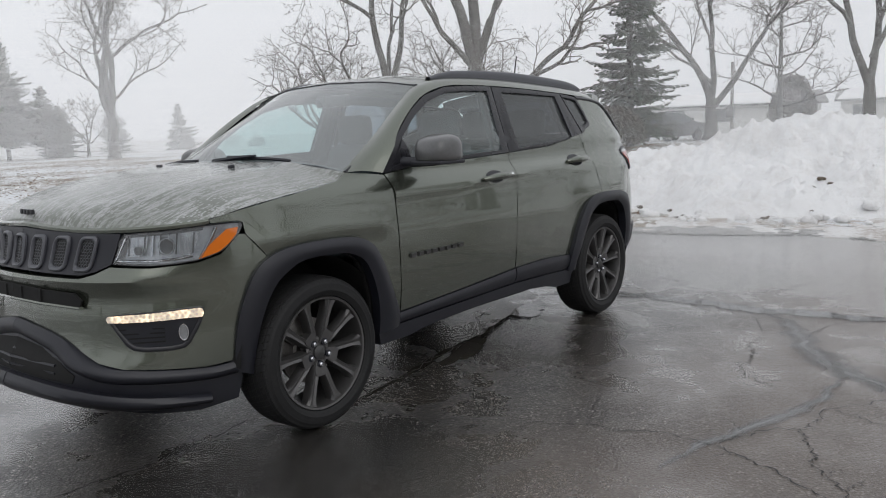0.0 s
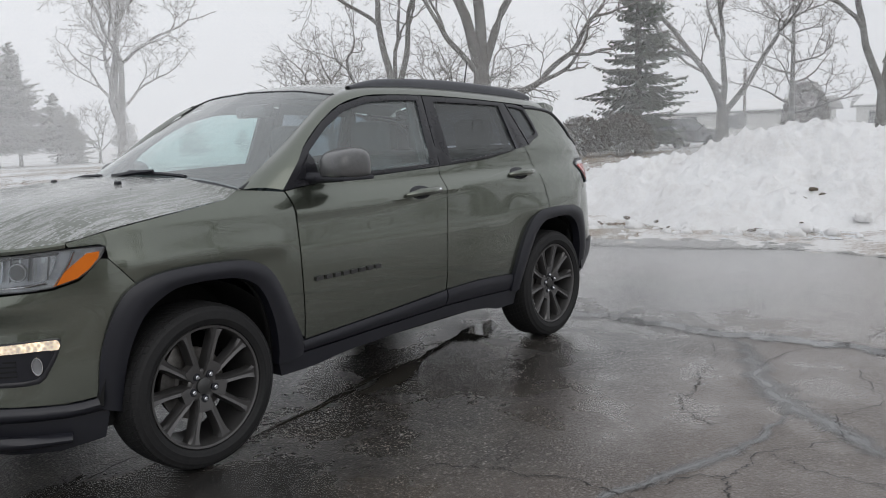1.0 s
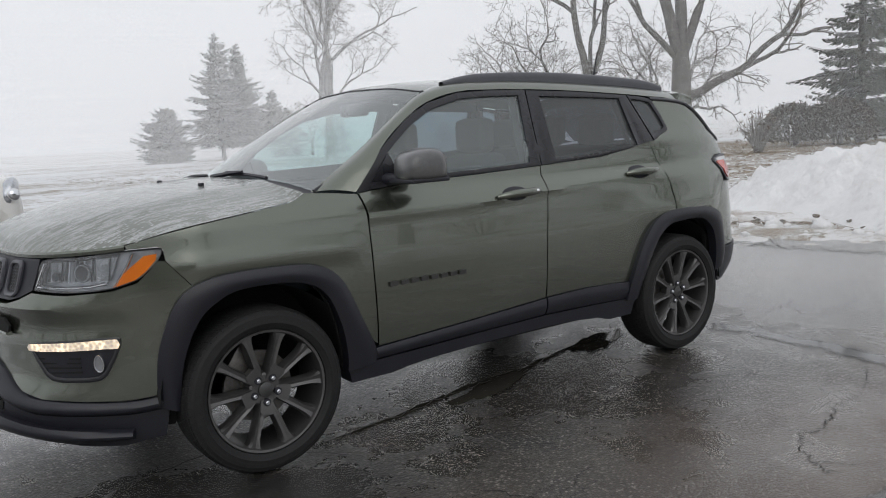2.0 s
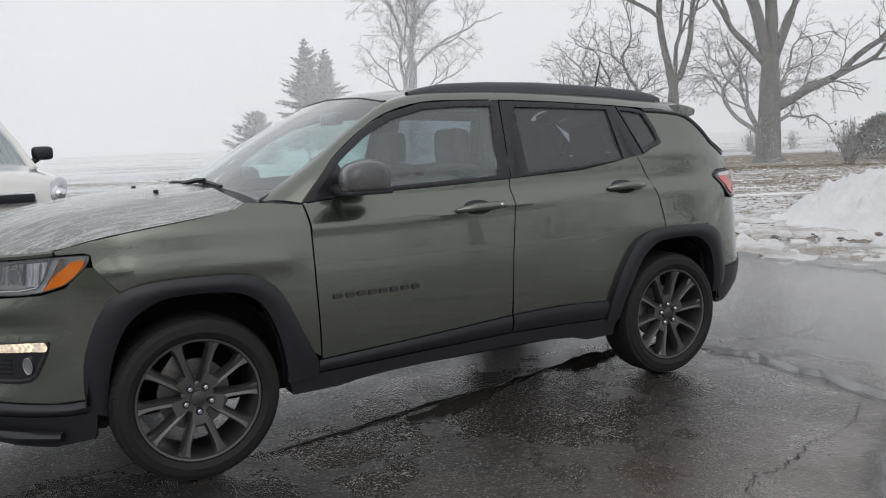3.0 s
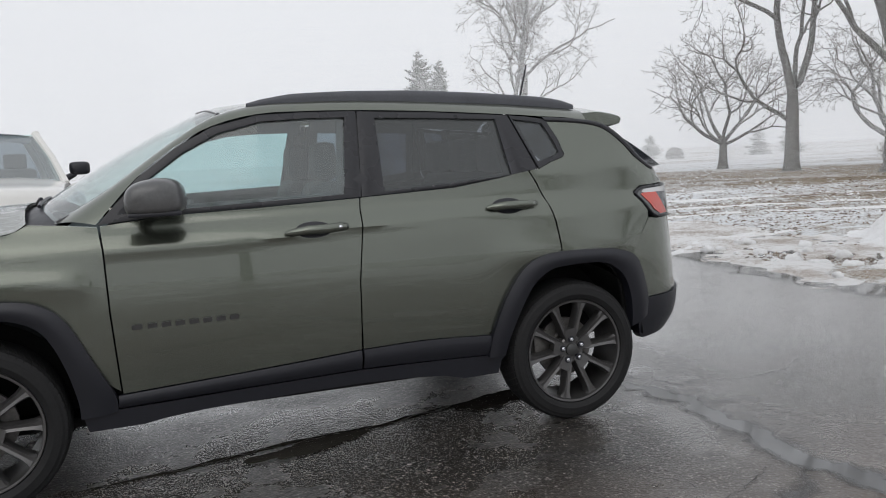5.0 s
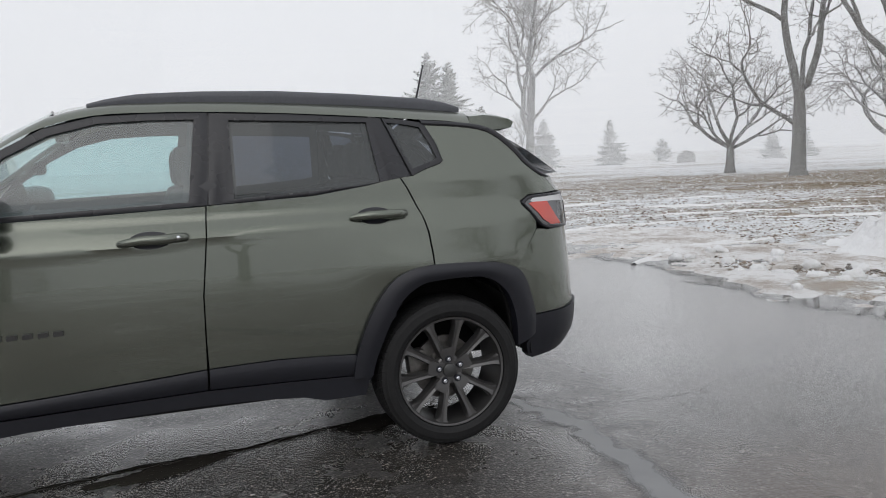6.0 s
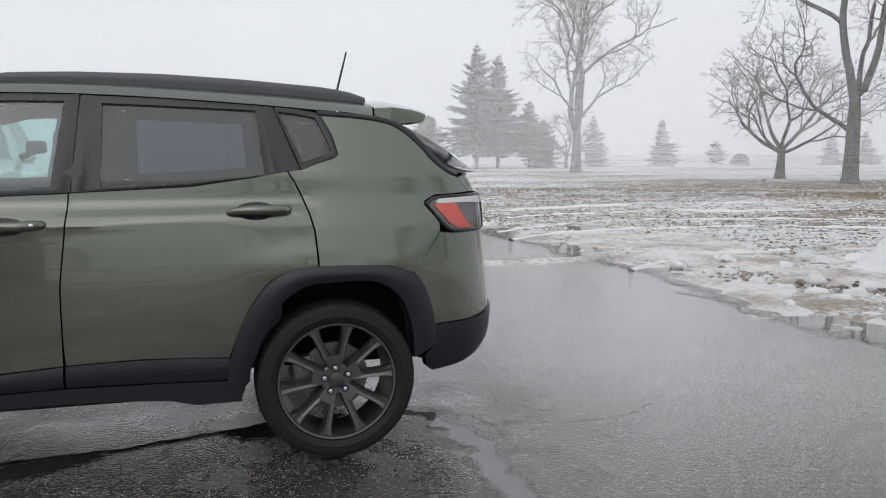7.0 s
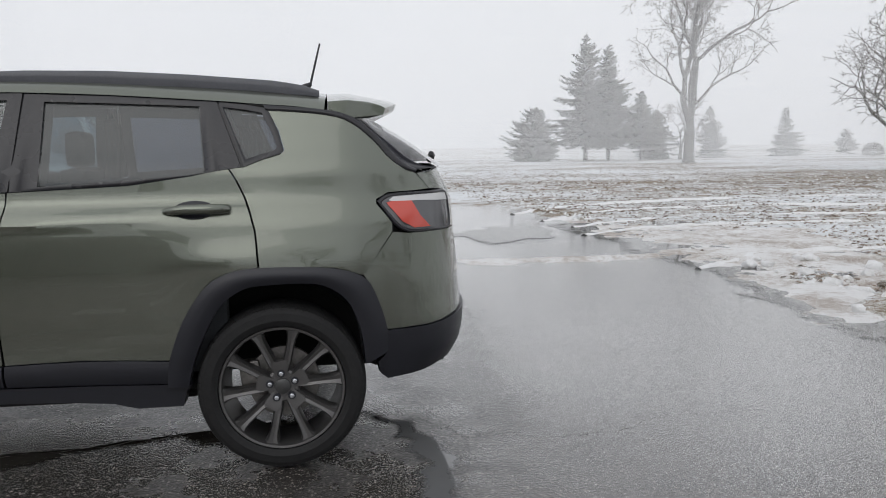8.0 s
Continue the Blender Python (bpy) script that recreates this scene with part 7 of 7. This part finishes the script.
# ---- other cars ----
def plain_car(place, turn, scale, paint, label):
    """A rounded tall estate car; its nose points to -y."""
    ob = thing("parked_suv", place, label, "car")
    ob.rotation_euler = (0, 0, radians(turn))
    ob.scale = (scale, scale, scale)
    wid = curve([0, 0.06, 0.2, 0.5, 1.2, 3.8, 4.4, 4.6, 4.68], [0.70, 0.81, 0.88, 0.92, 0.93, 0.92, 0.88, 0.80, 0.70])
    topz = curve([0, 0.05, 0.2, 0.6, 1.25, 1.3, 4.5, 4.6, 4.68], [0.78, 0.94, 1.02, 1.07, 1.13, 1.13, 1.12, 1.05, 0.80])
    low = curve([0, 0.3, 0.6, 4.2, 4.68], [0.36, 0.28, 0.26, 0.28, 0.42])
    st = sorted(set(list(np.linspace(0, 0.5, 11)) + list(np.linspace(0.5, 4.3, 40)) + list(np.linspace(4.3, 4.68, 8))))
    rows = []
    for s in st:
        w, t, l = float(wid(s)), float(topz(s)), float(low(s))
        sec = [(0.70, l), (0.93, l + 0.06), (0.985, l + 0.22), (1.0, (l + t) / 2), (0.99, t - 0.22), (0.965, t - 0.10), (0.88, t - 0.03), (0.70, t + 0.015), (0.40, t + 0.045), (0.0, t + 0.055)]
        half = []
        for k, (a, z) in enumerate(sec):
            for c in (0.92, 3.62):
                r2 = 0.385 ** 2 - (s - c) ** 2
                if r2 > 0 and k < 5:
                    z = max(z, 0.36 + math.sqrt(r2))
            half.append((a * w, s, min(z, t + 0.055)))
        rows.append([(-x, y, z) for x, y, z in half] + [(x, y, z) for x, y, z in half[::-1][1:]])
    body = rows_mesh("body", rows, paint, ob, angle=50)
    finish("nose_panel", rows[0], [tuple(range(len(rows[0])))], paint, body)
    finish("tail_panel", rows[-1], [tuple(range(len(rows[-1])))], paint, body)
    bm = bmesh.new()
    box_bm(bm, (-0.75, 0.3, 0.3), (0.75, 4.4, 0.7))
    part("underbody", bm, M_DARK, ob)

    b0 = [(-0.80, 1.22, 1.09), (0.80, 1.22, 1.09), (0.84, 4.50, 1.11), (-0.84, 4.50, 1.11)]
    t0 = [(-0.58, 2.02, 1.66), (0.58, 2.02, 1.66), (0.60, 4.15, 1.66), (-0.60, 4.15, 1.66)]

    def sheet(a, b, c, d, name, mat, bow=0.03, axis=1, lab=""):
        r = []
        for i in range(9):
            u = i / 8
            e = np.array(a) * (1 - u) + np.array(b) * u
            g = np.array(d) * (1 - u) + np.array(c) * u
            r.append([])
            for j in range(7):
                v = j / 6
                p = e * (1 - v) + g * v
                p[axis] += bow * (1 - (2 * u - 1) ** 2) + (bow * 0.4) * math.sin(math.pi * v)
                r[-1].append(tuple(p))
        return rows_mesh(name, r, mat, ob, lab)
    sheet(b0[0], b0[1], t0[1], t0[0], "windscreen", M_SHIELD, -0.09, 1)
    sheet(b0[2], b0[3], t0[3], t0[2], "rear_screen", M_TINT, 0.07, 1)
    sheet(b0[1], b0[2], t0[2], t0[1], "side_window", M_TINT, 0.05, 0)
    sheet(b0[3], b0[0], t0[0], t0[3], "side_window", M_TINT, -0.05, 0)
    rows = []
    for i in range(13):
        s = i / 12
        y = 1.98 + s * 2.22
        zz = 1.665 + 0.05 * math.sin(math.pi * min(1, s * 1.1 + 0.05))
        rows.append([(x * 0.61, y - 0.10 * (1 - abs(x) ** 2) * (1 - s), zz - 0.055 * abs(x) ** 3) for x in np.linspace(-1, 1, 15)])
    rows_mesh("roof", rows, paint, ob)
    for sx in (-1, 1):
        for lo, hi, r in (((0.80, 1.20, 1.08), (0.585, 2.02, 1.665), 0.042), ((0.835, 2.45, 1.10), (0.63, 2.55, 1.66), 0.036), ((0.85, 3.45, 1.10), (0.645, 3.45, 1.66), 0.04), ((0.84, 4.48, 1.10), (0.61, 4.15, 1.66), 0.07), ((0.60, 2.0, 1.668), (0.615, 4.17, 1.668), 0.035)):
            finish("pillar", *tube([(lo[0] * sx, lo[1], lo[2]), ((lo[0] + hi[0]) / 2 * sx * 1.03, (lo[1] + hi[1]) / 2, (lo[2] + hi[2]) / 2), (hi[0] * sx, hi[1], hi[2])], [r, r, r], 8), paint, ob)
        m = bmesh.new()
        bmesh.ops.create_uvsphere(m, u_segments=18, v_segments=12, radius=1)
        for v in m.verts:
            p = v.co
            v.co = Vector((sx * 0.99 + 0.11 * math.copysign(abs(p.x) ** 0.5, p.x), 1.62 + 0.07 * p.y, 1.25 + 0.075 * math.copysign(abs(p.z) ** 0.5, p.z)))
        mirror = part("door_mirror", m, M_CLAD, ob, "dark grey door mirror", angle=60)
        finish("mirror_arm", *tube([(sx * 0.82, 1.60, 1.13), (sx * 0.94, 1.62, 1.19)], [0.04, 0.03], 8), M_CLAD, mirror)
        # headlamp
        h = bmesh.new()
        bmesh.ops.create_uvsphere(h, u_segments=20, v_segments=14, radius=1)
        for v in h.verts:
            p = v.co
            v.co = Vector((sx * (0.76 + 0.02 * p.z) + 0.13 * p.x, 0.120 + 0.13 * p.y + 0.16 * abs(p.x * sx + 0.3) * (p.x * sx > -0.3), 0.87 + 0.14 * p.z + 0.03 * p.x * sx))
        hl = part("headlamp", h, M_REFLECTOR, ob, "clear rounded headlamp", angle=60)
        h = bmesh.new()
        bmesh.ops.create_uvsphere(h, u_segments=16, v_segments=10, radius=0.06)
        bmesh.ops.transform(h, matrix=Matrix.Translation((sx * 0.75, 0.03, 0.86)), verts=h.verts)
        part("bulb", h, M_CHROME, hl, angle=60)
        # tail lamp
        h = bmesh.new()
        box_bm(h, (sx * 0.78 - 0.09, 4.50, 0.78), (sx * 0.78 + 0.09, 4.66, 1.06), 0.03)
        part("tail_lamp", h, M_RED, ob, angle=60)
    for z0, z1, w in ((0.80, 0.88, 0.52), (0.58, 0.68, 0.50)):
        bm = bmesh.new()
        box_bm(bm, (-w - 0.02, -0.035, z0 - 0.02), (w + 0.02, 0.06, z1 + 0.02), 0.015)
        fr = part("grille", bm, M_CHROME, ob, "bright edged grille bar")
        bm = bmesh.new()
        box_bm(bm, (-w, -0.05, z0), (w, 0.0, z1), 0.01)
        part("grille_bar", bm, M_CLAD, fr)
    bm = bmesh.new()
    box_bm(bm, (-0.62, -0.03, 0.34), (0.62, 0.10, 0.44), 0.03)
    part("bumper_bar", bm, M_CLAD, ob)
    for sx in (-1, 1):
        for y in (0.92, 3.62):
            made = w1.copy()
            scene.collection.objects.link(made)
            made.parent = ob
            made.matrix_basis = Matrix.Translation((sx * 0.80, y, 0.347)) @ Matrix.Rotation(-math.pi / 2 * -sx, 4, "Z")
            for c in w1.children:
                d = c.copy()
                scene.collection.objects.link(d)
                d.parent = made
    for x in (-0.38, 0.38):
        bm = bmesh.new()
        box_bm(bm, (x - 0.24, 2.2, 0.55), (x + 0.24, 2.75, 0.75), 0.05)
        box_bm(bm, (x - 0.23, 2.65, 0.7), (x + 0.23, 2.82, 1.28), 0.06)
        box_bm(bm, (x - 0.13, 2.72, 1.28), (x + 0.13, 2.80, 1.46), 0.03)
        part("seat", bm, M_SEAT, ob, angle=60)
    bm = bmesh.new()
    box_bm(bm, (-0.75, 1.3, 0.7), (0.75, 1.7, 1.07), 0.05)
    part("dashboard", bm, M_SEAT, ob)
    return ob


plain_car((-2.12, 5.15, 0.0), 9, 1.12, M_WHITE, "white family SUV parked on the wet yard")
plain_car((44.8, 15.9, 0.0), 75, 1.0, M_NAVY, "dark estate car parked by the house in fog")


# behind the yard: unseen trees, hedges and a house, added to darken the wet paint's reflections
first = scene.objects["bare_tree.007"]
for k, (x, y, r) in enumerate(((-14, -34, 20), (4, -38, 95), (22, -17, 150), (30, -24, 40), (16, -27, 220), (-34, -12, 10), (-32, 6, 75))):
    copy_thing(first, pose(x, y, 0, 0, 0, r))
for k, (x, y) in enumerate(((-11, -46), (14, -19), (22, -14), (30, -8), (-20, -45), (-26, -14), (-28, -5), (-28, 5))):
    shrub((x, y), 10.5, 4.2, 20 + k, "unseen dark hedge added for the paint's reflections", M_SHRUB, False)
gable_house((-15.0, -22.0), 172, 22.0, 8.0, 2.7, 5.2, "unseen low brown house added to darken the paint's reflections", M_POLE)


# ---- fog: haze over the field, built up from very fine level white strips ----
M_FOG = bpy.data.materials.new("matte_white_haze")
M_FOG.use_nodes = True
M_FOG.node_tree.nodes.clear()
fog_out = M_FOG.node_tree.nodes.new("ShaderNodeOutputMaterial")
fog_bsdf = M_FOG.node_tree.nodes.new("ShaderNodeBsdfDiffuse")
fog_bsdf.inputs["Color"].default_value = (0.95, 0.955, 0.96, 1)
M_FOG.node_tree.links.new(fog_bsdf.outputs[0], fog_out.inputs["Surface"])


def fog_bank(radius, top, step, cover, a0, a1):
    """Level white strips on an arc round the yard, in place of haze; cover: the share of the view that they veil."""
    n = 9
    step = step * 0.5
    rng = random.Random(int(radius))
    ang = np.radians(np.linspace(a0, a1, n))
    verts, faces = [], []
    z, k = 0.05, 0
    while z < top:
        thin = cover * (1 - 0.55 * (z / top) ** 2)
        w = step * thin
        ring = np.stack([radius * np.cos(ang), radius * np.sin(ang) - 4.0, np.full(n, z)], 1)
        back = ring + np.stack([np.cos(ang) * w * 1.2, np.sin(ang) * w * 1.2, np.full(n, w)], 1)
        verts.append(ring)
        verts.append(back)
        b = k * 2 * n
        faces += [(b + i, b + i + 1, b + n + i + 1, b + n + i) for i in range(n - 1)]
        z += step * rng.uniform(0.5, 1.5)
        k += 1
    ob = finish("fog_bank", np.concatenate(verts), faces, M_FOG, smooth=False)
    return tagged(ob, "fine white strips that stand in for fog over the field", "fog", kind="stuff")


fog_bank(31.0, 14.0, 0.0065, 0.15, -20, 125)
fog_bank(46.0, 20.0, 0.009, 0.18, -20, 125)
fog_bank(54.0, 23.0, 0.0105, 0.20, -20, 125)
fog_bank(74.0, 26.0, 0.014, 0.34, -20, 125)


# ---- exhaust steam: fine droplets drifting low behind the car ----
rng = np.random.default_rng(4)
count = 900000
puffs = np.array([(2.45, 0.2, 0.30, 0.28, 0.30, 0.14), (2.9, -0.3, 0.34, 0.42, 0.45, 0.18), (3.4, -0.9, 0.34, 0.5, 0.5, 0.20), (3.9, -0.3, 0.45, 0.6, 0.6, 0.26), (3.1, -1.7, 0.30, 0.45, 0.5, 0.18), (4.2, 0.9, 0.55, 0.7, 0.6, 0.3), (2.6, -0.5, 0.34, 0.32, 0.4, 0.15), (3.3, -1.5, 0.42, 0.35, 0.35, 0.2)])
which = rng.integers(0, len(puffs), count)
centre = puffs[which, :3] + rng.normal(size=(count, 3)) * puffs[which, 3:]
centre = centre[(centre[:, 2] > 0.03) & ((centre[:, 0] > 2.25) | (centre[:, 1] > 0.0)) & (centre[:, 1] > -2.6)]
n = len(centre)
size = 0.00115
a = rng.normal(size=(n, 3))
a /= np.linalg.norm(a, axis=1)[:, None]
b = np.cross(a, rng.normal(size=(n, 3)))
b /= np.linalg.norm(b, axis=1)[:, None]
tri = np.stack([centre - a * size, centre + b * size, centre + a * size], 1).reshape(-1)
me = bpy.data.meshes.new("exhaust_steam")
me.vertices.add(3 * n)
me.vertices.foreach_set("co", tri)
me.loops.add(3 * n)
me.loops.foreach_set("vertex_index", np.arange(3 * n))
me.polygons.add(n)
me.polygons.foreach_set("loop_start", np.arange(n) * 3)
me.polygons.foreach_set("loop_total", np.full(n, 3))
me.materials.append(M_FOG)
me.update(calc_edges=True)
steam = new("exhaust_steam", me)
tagged(steam, "thin white exhaust steam low over the asphalt", "steam", kind="stuff")
